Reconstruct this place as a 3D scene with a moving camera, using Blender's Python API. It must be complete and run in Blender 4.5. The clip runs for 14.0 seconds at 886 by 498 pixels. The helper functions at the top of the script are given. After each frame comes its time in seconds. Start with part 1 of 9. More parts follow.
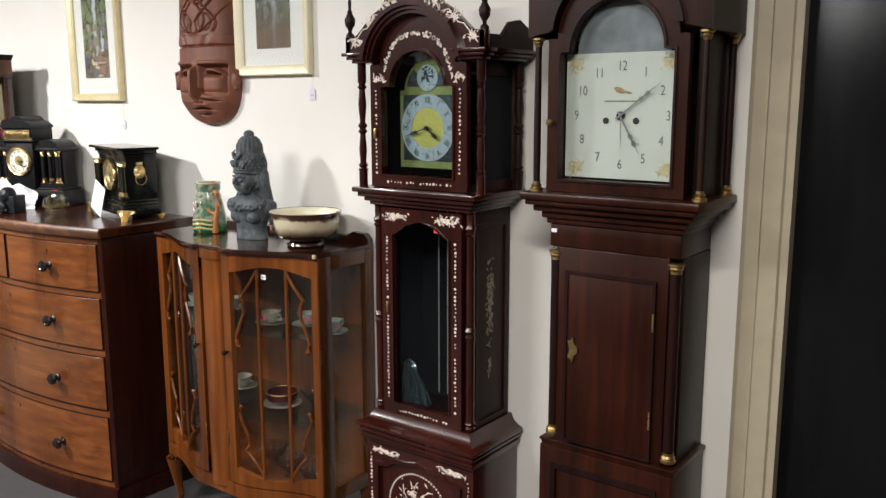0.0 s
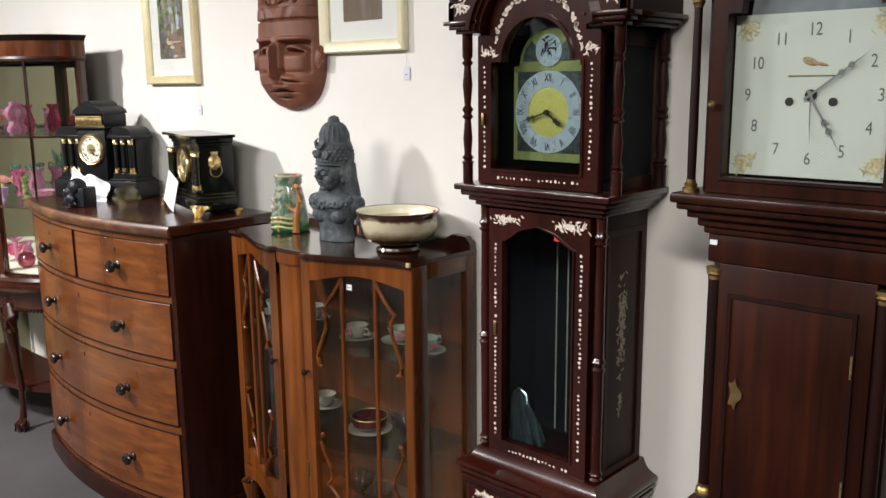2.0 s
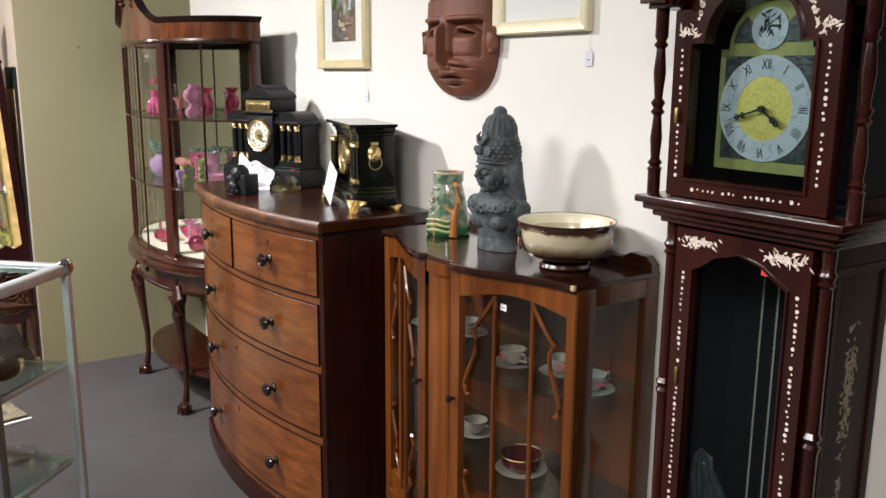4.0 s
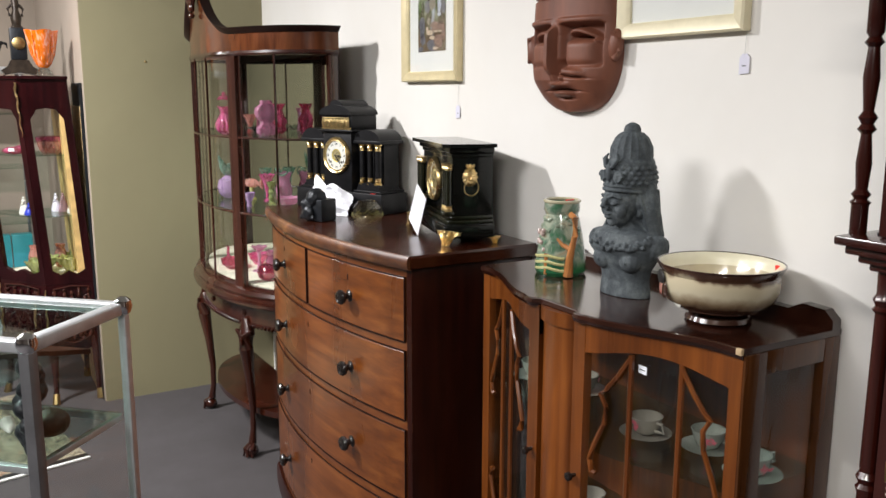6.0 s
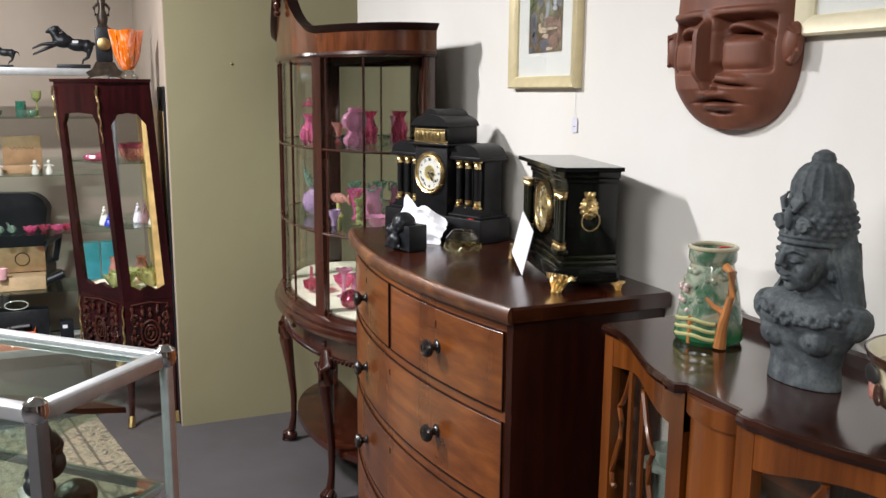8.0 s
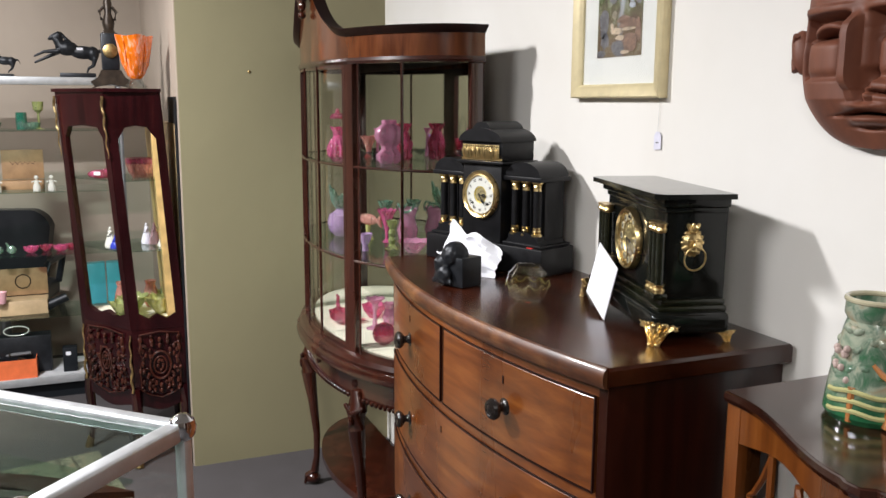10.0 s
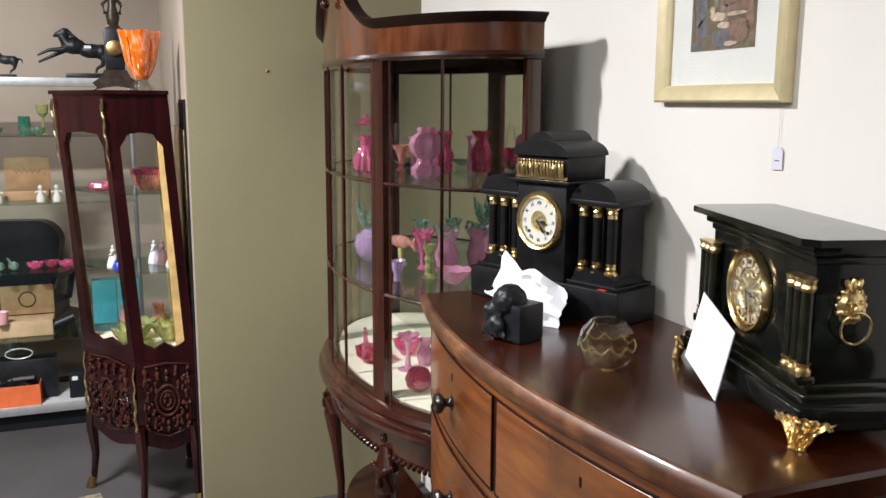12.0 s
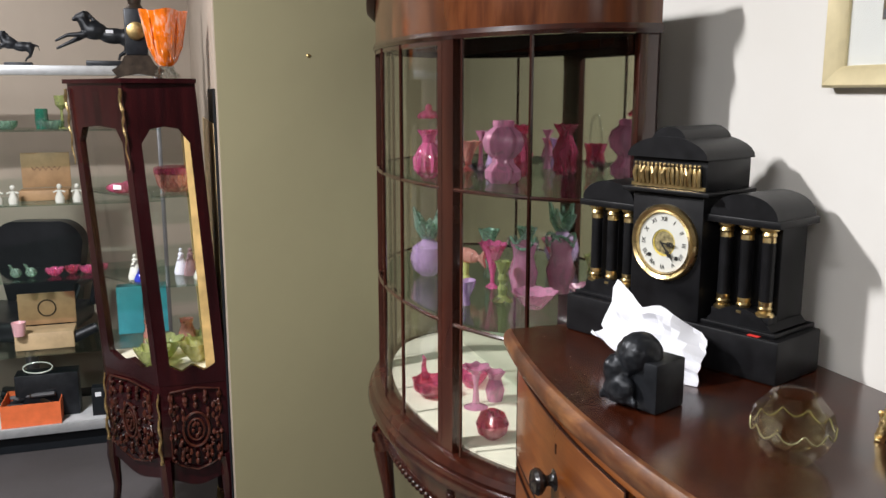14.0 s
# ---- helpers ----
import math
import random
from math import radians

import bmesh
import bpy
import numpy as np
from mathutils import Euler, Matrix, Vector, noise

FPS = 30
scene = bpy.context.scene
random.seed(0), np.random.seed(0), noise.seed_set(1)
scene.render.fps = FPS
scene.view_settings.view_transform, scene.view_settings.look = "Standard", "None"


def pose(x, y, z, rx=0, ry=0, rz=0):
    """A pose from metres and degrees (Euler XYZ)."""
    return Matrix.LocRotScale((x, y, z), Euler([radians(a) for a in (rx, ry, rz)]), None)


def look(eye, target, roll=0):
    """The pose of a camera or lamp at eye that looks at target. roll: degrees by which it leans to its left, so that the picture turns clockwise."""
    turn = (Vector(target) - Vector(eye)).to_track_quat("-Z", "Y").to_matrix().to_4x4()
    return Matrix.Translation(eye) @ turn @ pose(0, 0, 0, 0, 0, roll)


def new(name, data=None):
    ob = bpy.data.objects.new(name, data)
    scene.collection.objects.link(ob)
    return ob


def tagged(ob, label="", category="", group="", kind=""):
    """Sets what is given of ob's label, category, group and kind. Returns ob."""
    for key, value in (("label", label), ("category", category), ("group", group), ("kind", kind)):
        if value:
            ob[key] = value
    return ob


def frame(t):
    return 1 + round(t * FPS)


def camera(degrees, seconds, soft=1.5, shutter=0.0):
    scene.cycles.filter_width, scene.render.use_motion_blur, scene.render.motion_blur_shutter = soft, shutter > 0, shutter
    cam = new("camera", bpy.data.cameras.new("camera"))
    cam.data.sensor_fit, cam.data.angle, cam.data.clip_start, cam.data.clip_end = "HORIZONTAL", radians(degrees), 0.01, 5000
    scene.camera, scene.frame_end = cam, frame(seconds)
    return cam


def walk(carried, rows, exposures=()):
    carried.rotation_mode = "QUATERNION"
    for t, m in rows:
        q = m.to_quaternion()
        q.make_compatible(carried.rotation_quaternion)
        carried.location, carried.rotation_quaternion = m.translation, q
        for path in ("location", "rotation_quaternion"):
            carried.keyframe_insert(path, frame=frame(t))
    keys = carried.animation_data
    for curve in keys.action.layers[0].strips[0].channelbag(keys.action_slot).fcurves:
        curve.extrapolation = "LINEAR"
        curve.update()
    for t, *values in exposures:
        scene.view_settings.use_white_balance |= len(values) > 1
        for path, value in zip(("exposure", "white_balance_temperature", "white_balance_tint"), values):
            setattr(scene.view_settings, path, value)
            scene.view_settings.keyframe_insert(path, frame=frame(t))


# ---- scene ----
cam = camera(55.0, 14.0)
PATH = [
    (0, (-1.317, 2.511, 1.564), (-2.504, 4.084, 1.221), -0.1),
    (0.5, (-1.42, 2.603, 1.557), (-2.633, 4.153, 1.198), -0.4),
    (1, (-1.53, 2.687, 1.564), (-2.771, 4.211, 1.19), -0.8),
    (1.5, (-1.602, 2.739, 1.56), (-2.885, 4.226, 1.182), -0.8),
    (2, (-1.648, 2.806, 1.555), (-2.984, 4.245, 1.174), -0.6),
    (2.5, (-1.714, 2.917, 1.546), (-3.115, 4.294, 1.168), -0.2),
    (3, (-1.785, 3.025, 1.55), (-3.27, 4.307, 1.164), 0.2),
    (3.5, (-1.822, 3.083, 1.547), (-3.387, 4.265, 1.155), 0.5),
    (4, (-1.871, 3.095, 1.543), (-3.491, 4.197, 1.143), 0.4),
    (4.2, (-1.904, 3.097, 1.543), (-3.541, 4.175, 1.145), 0.5),
    (6.3, (-2.303, 3.2, 1.527), (-4.014, 4.169, 1.162), 0.2),
    (6.5, (-2.347, 3.201, 1.534), (-4.066, 4.155, 1.164), 0.3),
    (7, (-2.454, 3.276, 1.538), (-4.207, 4.167, 1.172), 0.4),
    (7.5, (-2.57, 3.355, 1.546), (-4.355, 4.178, 1.181), 0.4),
    (8, (-2.64, 3.402, 1.545), (-4.45, 4.173, 1.188), 0.5),
    (8.5, (-2.727, 3.414, 1.547), (-4.553, 4.145, 1.187), 0.5),
    (8.7, (-2.775, 3.42, 1.551), (-4.607, 4.137, 1.192), 0.4),
    (10.8, (-3.159, 3.416, 1.549), (-4.971, 4.195, 1.221), 0.3),
    (11, (-3.211, 3.443, 1.548), (-5.03, 4.207, 1.224), 0.3),
    (11.5, (-3.322, 3.501, 1.555), (-5.155, 4.231, 1.228), 0.4),
    (12, (-3.426, 3.553, 1.56), (-5.274, 4.241, 1.223), 0.3),
    (12.5, (-3.504, 3.582, 1.552), (-5.362, 4.241, 1.215), 0.4),
    (13, (-3.598, 3.6, 1.553), (-5.464, 4.235, 1.214), 0.5),
    (13.5, (-3.728, 3.604, 1.555), (-5.598, 4.223, 1.211), 0.4),
    (14, (-3.856, 3.595, 1.557), (-5.724, 4.21, 1.196), -0.0),
]
walk(cam, [(t, look(eye, target, roll)) for t, eye, target, roll in PATH],
     [(0.0, 0.42, 6450, 11), (4.0, 0.40, 6450, 11), (7.5, 0.20, 6330, 12), (12.5, 0.16, 6330, 12), (14.0, 0.04, 6330, 12)])


# light: closed shop interior; unseen ceiling lamps, first set by shadows, others added fill
world = bpy.data.worlds.new("world")
scene.world = world
world.use_nodes = True
world.node_tree.nodes["Background"].inputs[0].default_value = (1.0, 0.97, 0.93, 1)
world.node_tree.nodes["Background"].inputs[1].default_value = 0.004
scene.view_settings.exposure = 0.25
LIGHTS = [  # x, y, watts, length, width, turn, warmth
    (-5.72, 2.35, 132, 0.45, 0.10, 90, 0),
    (-3.9, 1.9, 66, 1.2, 0.14, 0, 0),
    (-1.6, 2.2, 72, 1.2, 0.14, 0, 1),
    (-7.9, 2.2, 19, 1.2, 0.14, 90, 0),
]
CEILING = 2.75

# ---- materials ----
def mat(name):
    m = bpy.data.materials.new(name)
    m.use_nodes = True
    return m, m.node_tree, m.node_tree.nodes["Principled BSDF"]


def link(nt, a, b):
    nt.links.new(a, b)


def noise_tex(nt, scale, detail=3.0, stretch=(1, 1, 1), rough=0.55, distort=0.0):
    tc, mp, n = nt.nodes.new("ShaderNodeTexCoord"), nt.nodes.new("ShaderNodeMapping"), nt.nodes.new("ShaderNodeTexNoise")
    mp.inputs["Scale"].default_value = stretch
    n.inputs["Scale"].default_value, n.inputs["Detail"].default_value = scale, detail
    n.inputs["Roughness"].default_value, n.inputs["Distortion"].default_value = rough, distort
    link(nt, tc.outputs["Object"], mp.inputs[0])
    link(nt, mp.outputs[0], n.inputs["Vector"])
    return n.outputs["Fac"]


def ramp(nt, fac, stops):
    r = nt.nodes.new("ShaderNodeValToRGB")
    e = r.color_ramp.elements
    e[0].position, e[0].color = stops[0][0], (*stops[0][1], 1)
    e[1].position, e[1].color = stops[-1][0], (*stops[-1][1], 1)
    for p, c in stops[1:-1]:
        e.new(p).color = (*c, 1)
    link(nt, fac, r.inputs[0])
    return r.outputs["Color"]


def mixc(nt, fac, a, b, mode="MIX"):
    m = nt.nodes.new("ShaderNodeMix")
    m.data_type, m.blend_type = "RGBA", mode
    for sock, v in ((m.inputs[0], fac), (m.inputs[6], a), (m.inputs[7], b)):
        if isinstance(v, (int, float)):
            sock.default_value = v
        elif isinstance(v, tuple):
            sock.default_value = (*v, 1)
        else:
            link(nt, v, sock)
    return m.outputs[2]


def bump(nt, bsdf, height, strength, dist=0.002):
    b = nt.nodes.new("ShaderNodeBump")
    b.inputs["Strength"].default_value, b.inputs["Distance"].default_value = strength, dist
    link(nt, height, b.inputs["Height"])
    link(nt, b.outputs[0], bsdf.inputs["Normal"])


def span(nt, fac, lo, hi):
    m = nt.nodes.new("ShaderNodeMapRange")
    m.inputs[3].default_value, m.inputs[4].default_value = lo, hi
    link(nt, fac, m.inputs[0])
    return m.outputs[0]


def wood(name, dark, mid, light, rough=0.3, grain=(1, 1, 0.06), scale=38, coat=0.25, figure=5.0):
    m, nt, b = mat(name)
    g = noise_tex(nt, scale, 5, grain, 0.62, 0.3)
    f = noise_tex(nt, figure, 3, (1, 1, 0.35), 0.5, 0.6)
    c = ramp(nt, g, [(0.3, dark), (0.52, mid), (0.75, light)])
    big = ramp(nt, f, [(0.3, (0.55, 0.5, 0.48)), (0.7, (1.18, 1.15, 1.12))])
    c = mixc(nt, 1.0, c, big, "MULTIPLY")
    info = nt.nodes.new("ShaderNodeObjectInfo")
    hs = nt.nodes.new("ShaderNodeHueSaturation")
    link(nt, span(nt, info.outputs["Random"], 0.9, 1.1), hs.inputs["Value"])
    link(nt, c, hs.inputs["Color"])
    link(nt, hs.outputs[0], b.inputs["Base Color"])
    link(nt, span(nt, f, rough - 0.07, rough + 0.12), b.inputs["Roughness"])
    b.inputs["Coat Weight"].default_value, b.inputs["Coat Roughness"].default_value = coat, 0.12
    bump(nt, b, g, 0.12, 0.001)
    return m


def plain(name, col, rough=0.5, metal=0.0, var=0.12, scale=20, bumpy=0.0, coat=0.0, bscale=80):
    m, nt, b = mat(name)
    n = noise_tex(nt, scale, 4)
    c = ramp(nt, n, [(0.3, tuple(v * (1 - var) for v in col)), (0.7, tuple(min(1, v * (1 + var)) for v in col))])
    link(nt, c, b.inputs["Base Color"])
    link(nt, span(nt, n, max(0.02, rough - 0.05), rough + 0.06), b.inputs["Roughness"])
    b.inputs["Metallic"].default_value, b.inputs["Coat Weight"].default_value = metal, coat
    if bumpy:
        bump(nt, b, noise_tex(nt, bscale, 4), bumpy, 0.002)
    return m


def wall_paint(name, col, stain):
    m, nt, b = mat(name)
    big = noise_tex(nt, 1.3, 4, (1, 1, 0.7), 0.6, 0.4)
    fine = noise_tex(nt, 260, 2)
    speck = noise_tex(nt, 14, 5)
    c = ramp(nt, big, [(0.3, stain), (0.62, col)])
    c = mixc(nt, span(nt, speck, 0.0, 0.16), c, tuple(v * 0.8 for v in col))
    link(nt, c, b.inputs["Base Color"])
    b.inputs["Roughness"].default_value = 0.62
    bump(nt, b, mixc(nt, 0.4, fine, speck), 0.1, 0.0015)
    return m


def pane_mat(name, tint=(1, 1, 1), gloss=0.9, ior=1.5):
    m, nt, b = mat(name)
    nt.nodes.remove(b)
    out = nt.nodes["Material Output"]
    t, g = nt.nodes.new("ShaderNodeBsdfTransparent"), nt.nodes.new("ShaderNodeBsdfGlossy")
    mx, fr = nt.nodes.new("ShaderNodeMixShader"), nt.nodes.new("ShaderNodeLayerWeight")
    pw, ml = nt.nodes.new("ShaderNodeMath"), nt.nodes.new("ShaderNodeMath")
    pw.operation, pw.inputs[1].default_value = "POWER", 4.0
    ml.operation, ml.inputs[1].default_value, ml.inputs[2].default_value = "MULTIPLY_ADD", 0.55, ((ior - 1) / (ior + 1)) ** 2 * 0.9
    t.inputs[0].default_value = (*tint, 1)
    g.inputs["Roughness"].default_value = 0.03
    g.inputs["Color"].default_value = (gloss, gloss, gloss, 1)
    fr.inputs["Blend"].default_value = 0.5
    link(nt, fr.outputs["Facing"], pw.inputs[0])
    link(nt, pw.outputs[0], ml.inputs[0])
    link(nt, ml.outputs[0], mx.inputs[0])
    link(nt, t.outputs[0], mx.inputs[1])
    link(nt, g.outputs[0], mx.inputs[2])
    link(nt, mx.outputs[0], out.inputs[0])
    return m


def coloured_glass(name, col, clear=0.45):
    """Streaky coloured glass: clearer and cloudier by turns, with a sharp gloss over it."""
    m, nt, b = mat(name)
    out = nt.nodes["Material Output"]
    n = noise_tex(nt, 55, 3, (1, 1, 0.35), 0.6, 0.8)
    link(nt, ramp(nt, n, [(0.36, tuple(v * 0.65 for v in col)), (0.52, col), (0.64, tuple(min(1, v * 0.9 + 0.28) for v in col))]), b.inputs["Base Color"])
    b.inputs["Roughness"].default_value, b.inputs["Coat Weight"].default_value = 0.06, 0.9
    t, mx, gl, top = (nt.nodes.new("ShaderNode" + k) for k in ("BsdfTransparent", "MixShader", "BsdfGlossy", "MixShader"))
    t.inputs[0].default_value = (*(min(1, 0.22 + 0.85 * v) for v in col), 1)
    gl.inputs["Roughness"].default_value = 0.05
    link(nt, ramp(nt, n, [(0.38, (clear * 0.55,) * 3), (0.62, (min(0.92, clear * 1.4),) * 3)]), mx.inputs[0])
    link(nt, b.outputs[0], mx.inputs[1])
    link(nt, t.outputs[0], mx.inputs[2])
    top.inputs[0].default_value = 0.09
    link(nt, mx.outputs[0], top.inputs[1])
    link(nt, gl.outputs[0], top.inputs[2])
    link(nt, top.outputs[0], out.inputs[0])
    return m


WALL = wall_paint("wall_paint", (0.86, 0.84, 0.80), (0.81, 0.78, 0.725))
UNSEEN_WALL = wall_paint("dim_shop_wall", (0.22, 0.18, 0.15), (0.16, 0.13, 0.11))
OLIVE = wall_paint("olive_paint", (0.2583, 0.2325, 0.134), (0.2186, 0.1967, 0.1124))
TAN = wall_paint("tan_paint", (0.418, 0.3476, 0.2822), (0.3595, 0.298, 0.2394))
# Ceiling stays out of view; its mid grey holds down bounced light.
CEIL = plain("ceiling_paint", (0.5, 0.49, 0.47), 0.8, bumpy=0.1)
TRIM = plain("trim_paint", (0.47, 0.41, 0.30), 0.4, var=0.06, bumpy=0.05)
CARPET = None
MAHOG = wood("mahogany", (0.01246, 0.001939, 0.0008776), (0.0218, 0.003642, 0.001551), (0.03321, 0.006304, 0.002522), 0.28)
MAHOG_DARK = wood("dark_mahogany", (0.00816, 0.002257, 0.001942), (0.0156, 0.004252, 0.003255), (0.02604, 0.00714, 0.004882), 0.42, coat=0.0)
DRAWER = wood("drawer_front_wood", (0.1022, 0.02779, 0.006504), (0.1724, 0.0511, 0.01081), (0.2427, 0.08336, 0.0187), 0.26, (0.06, 1, 1), 40, 0.3, 4)
CHEST_TOP = wood("chest_top_wood", (0.02603, 0.005316, 0.001781), (0.04343, 0.009209, 0.002984), (0.06079, 0.01432, 0.004478), 0.2, (0.06, 1, 1), 34, 0.2, 4)
CHEST_EDGE = wood("worn_edge_wood", (0.0385, 0.0119, 0.00525), (0.105, 0.035, 0.0112), (0.252, 0.112, 0.0385), 0.44, (0.35, 1, 1), 26, 0.25, 14)
ROSEWOOD = wood("inlaid_rosewood", (0.02321, 0.003046, 0.0018), (0.03586, 0.005386, 0.002846), (0.05062, 0.00876, 0.004395), 0.22, coat=0.4)
# Rosewood copy with shade put into its colour, mostly for sides and rear.
ROSE_SHADED = wood("shaded_rosewood", (0.01344, 0.003848, 0.002886), (0.02232, 0.007072, 0.004836), (0.0372, 0.01165, 0.006786), 0.5, coat=0.0)
OLD_MAHOG = wood("old_mahogany", (0.01559, 0.002906, 0.000951), (0.02896, 0.005531, 0.001504), (0.04677, 0.00928, 0.002322), 0.34, coat=0.1)
WALNUT = wood("honey_walnut", (0.09096, 0.02371, 0.00303), (0.156, 0.04313, 0.005605), (0.2209, 0.06902, 0.0108), 0.28)
WALNUT_DARK = wood("dark_walnut", (0.0491, 0.01572, 0.003611), (0.08184, 0.02728, 0.005766), (0.1228, 0.04301, 0.009376), 0.25)
CAB_TOP = wood("cabinet_top_wood", (0.02108, 0.006324, 0.004216), (0.03373, 0.01094, 0.006324), (0.05059, 0.01686, 0.009248), 0.14, (0.06, 1, 1), 34, 0.6, 4)
VIT_WOOD = wood("vitrine_wood", (0.02035, 0.004113, 0.00239), (0.04069, 0.008949, 0.004113), (0.06783, 0.01584, 0.006891), 0.22, coat=0.5)
FLAME = wood("flame_mahogany", (0.0527, 0.01368, 0.00476), (0.1054, 0.0306, 0.00952), (0.1581, 0.0527, 0.01581), 0.18, (1, 1, 0.12), 22, 0.6, 12)
LOUIS = wood("red_lacquered_wood", (0.01086, 0.001432, 0.002477), (0.01979, 0.00231, 0.003571), (0.03216, 0.00402, 0.004666), 0.2, coat=0.5)
CARVED = wood("carved_red_wood", (0.02412, 0.005308, 0.003302), (0.04824, 0.01061, 0.005222), (0.0724, 0.01765, 0.007602), 0.3)
EBONY = plain("turned_ebony", (0.012, 0.009, 0.008), 0.22, coat=0.3)
SLATE = plain("black_slate", (0.0064, 0.0064, 0.0076), 0.42, var=0.4, scale=40, bumpy=0.05)
ENAMEL = plain("black_enamelled_wood", (0.006, 0.007, 0.006), 0.14, coat=0.2)
GREENSTONE = plain("green_marbled_enamel", (0.0075, 0.0085, 0.0035), 0.2, var=0.6, scale=30, coat=0.2)
BRASS = plain("brass", (0.74, 0.56, 0.27), 0.28, 1.0, 0.2, 40, 0.15)
GILT = plain("gilt_metal", (0.76, 0.57, 0.27), 0.3, 1.0, 0.3, 60, 0.4)
OLD_BRASS = plain("dull_brass", (0.42, 0.30, 0.13), 0.4, 1.0, 0.3, 60, 0.3)
SILVER = plain("brushed_silver", (0.80, 0.81, 0.82), 0.28, 0.35, 0.08, 60, 0.1)
CHROME = plain("chrome", (0.8, 0.81, 0.83), 0.07, 1.0, 0.05)
ALU = plain("brushed_aluminium", (0.60, 0.62, 0.64), 0.42, 0.7, 0.08, 30)
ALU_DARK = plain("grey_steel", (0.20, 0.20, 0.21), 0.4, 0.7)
PEARL = plain("mother_of_pearl", (0.80, 0.70, 0.62), 0.22, 0.0, 0.25, 160, coat=0.5)
GOLD_LEAF = plain("textured_gold_centre", (0.85, 0.66, 0.16), 0.42, 0.55, 0.25, 220, 0.6, bscale=260)
OLIVE_BRASS = plain("olive_brass_plate", (0.40, 0.38, 0.12), 0.5, 0.45, 0.15, 60)
SPANDREL = plain("dark_cast_spandrel", (0.09, 0.095, 0.085), 0.4, 0.7, 0.6, 150, 0.7, bscale=150)
BLACK_IN = plain("black_lining", (0.006, 0.008, 0.011), 0.6)
INK = plain("black_numerals", (0.012, 0.0112, 0.0112), 0.5)
GREY_INK = plain("worn_grey_numerals", (0.11, 0.12, 0.12), 0.6, var=0.4, scale=90)
PLASTER = None
CERAMIC_CREAM = plain("cream_glaze", (0.74, 0.70, 0.53), 0.3, var=0.08, scale=14, coat=0.6)
BROWN_GLAZE = plain("brown_glaze", (0.045, 0.02, 0.014), 0.12, var=0.3, scale=12, coat=0.6)
WHITE_CHINA = plain("white_china", (0.72, 0.72, 0.66), 0.12, var=0.06, coat=0.6)
PAPER = plain("white_paper", (0.80, 0.81, 0.86), 0.7, var=0.03, bumpy=0.1)
TAGP = plain("lilac_paper_tag", (0.72, 0.71, 0.82), 0.7, var=0.05)
RED_DOT = plain("red_sticker", (0.85, 0.05, 0.04), 0.5, var=0.03)
THREAD = plain("white_thread", (0.6, 0.6, 0.6), 0.8)
MAT_BOARD = plain("white_mat_board", (0.84, 0.84, 0.82), 0.7, var=0.03)
FRAME_GOLD = plain("pale_gold_frame", (0.70, 0.60, 0.36), 0.34, 0.25, 0.08, 30)
FRAME_CREAM = plain("cream_gold_frame", (0.78, 0.71, 0.50), 0.4, 0.1, 0.06, 30)
BRONZE = plain("black_bronze", (0.014, 0.016, 0.020), 0.42, 0.4, 0.4, 30, 0.2)
DARK_BROWN = plain("dark_brown_bronze", (0.035, 0.024, 0.016), 0.4, 0.4, 0.4, 40, 0.3)
LINEN = plain("cream_linen", (0.78, 0.74, 0.60), 0.85, var=0.05, bumpy=0.3)
PANE = pane_mat("window_glass", (0.98, 0.985, 0.98), 0.9, 1.38)
SMOKED = pane_mat("dark_glass", (0.80, 0.86, 0.88), 0.5, 1.4)
GREEN_PANE = pane_mat("greenish_shelf_glass", (0.78, 0.88, 0.84), 0.9, 1.55)
CRYSTAL = pane_mat("yellow_crystal", (0.98, 0.97, 0.86), 1.0, 1.65)
CLEAR_CRYSTAL = pane_mat("clear_crystal", (0.92, 0.94, 0.93), 1.0, 1.9)
PINK = coloured_glass("pink_glass", (0.84, 0.40, 0.60), 0.5)
HOT_PINK = coloured_glass("hot_pink_glass", (0.90, 0.20, 0.46), 0.6)
CRANBERRY = coloured_glass("cranberry_glass", (0.74, 0.14, 0.28), 0.66)
LILAC = coloured_glass("lilac_glass", (0.74, 0.52, 0.82), 0.5)
MINT = coloured_glass("mint_glass", (0.38, 0.58, 0.46), 0.65)
UV_GREEN = coloured_glass("yellow_green_glass", (0.56, 0.62, 0.26), 0.55)
LEMON = coloured_glass("lemon_glass", (0.72, 0.72, 0.26), 0.25)
EMERALD = coloured_glass("emerald_glass", (0.05, 0.30, 0.20), 0.5)
ORANGE_GLASS = coloured_glass("orange_glass", (0.95, 0.20, 0.006), 0.15)
PEACH = coloured_glass("peach_glass", (0.88, 0.46, 0.38), 0.6)
SKY_PLASTIC = plain("turquoise_plastic", (0.05, 0.35, 0.42), 0.4)
ORANGE_CARD = plain("orange_card", (0.75, 0.16, 0.05), 0.5)
CIGAR_BOX = plain("brown_card_box", (0.36, 0.22, 0.11), 0.6, var=0.2, scale=14)
PALE_WOOD = plain("pale_wood", (0.52, 0.38, 0.22), 0.5, var=0.15, scale=18)
LEATHER = plain("black_leather", (0.012, 0.013, 0.016), 0.35, bumpy=0.3)
BLACK_GLOSS = None


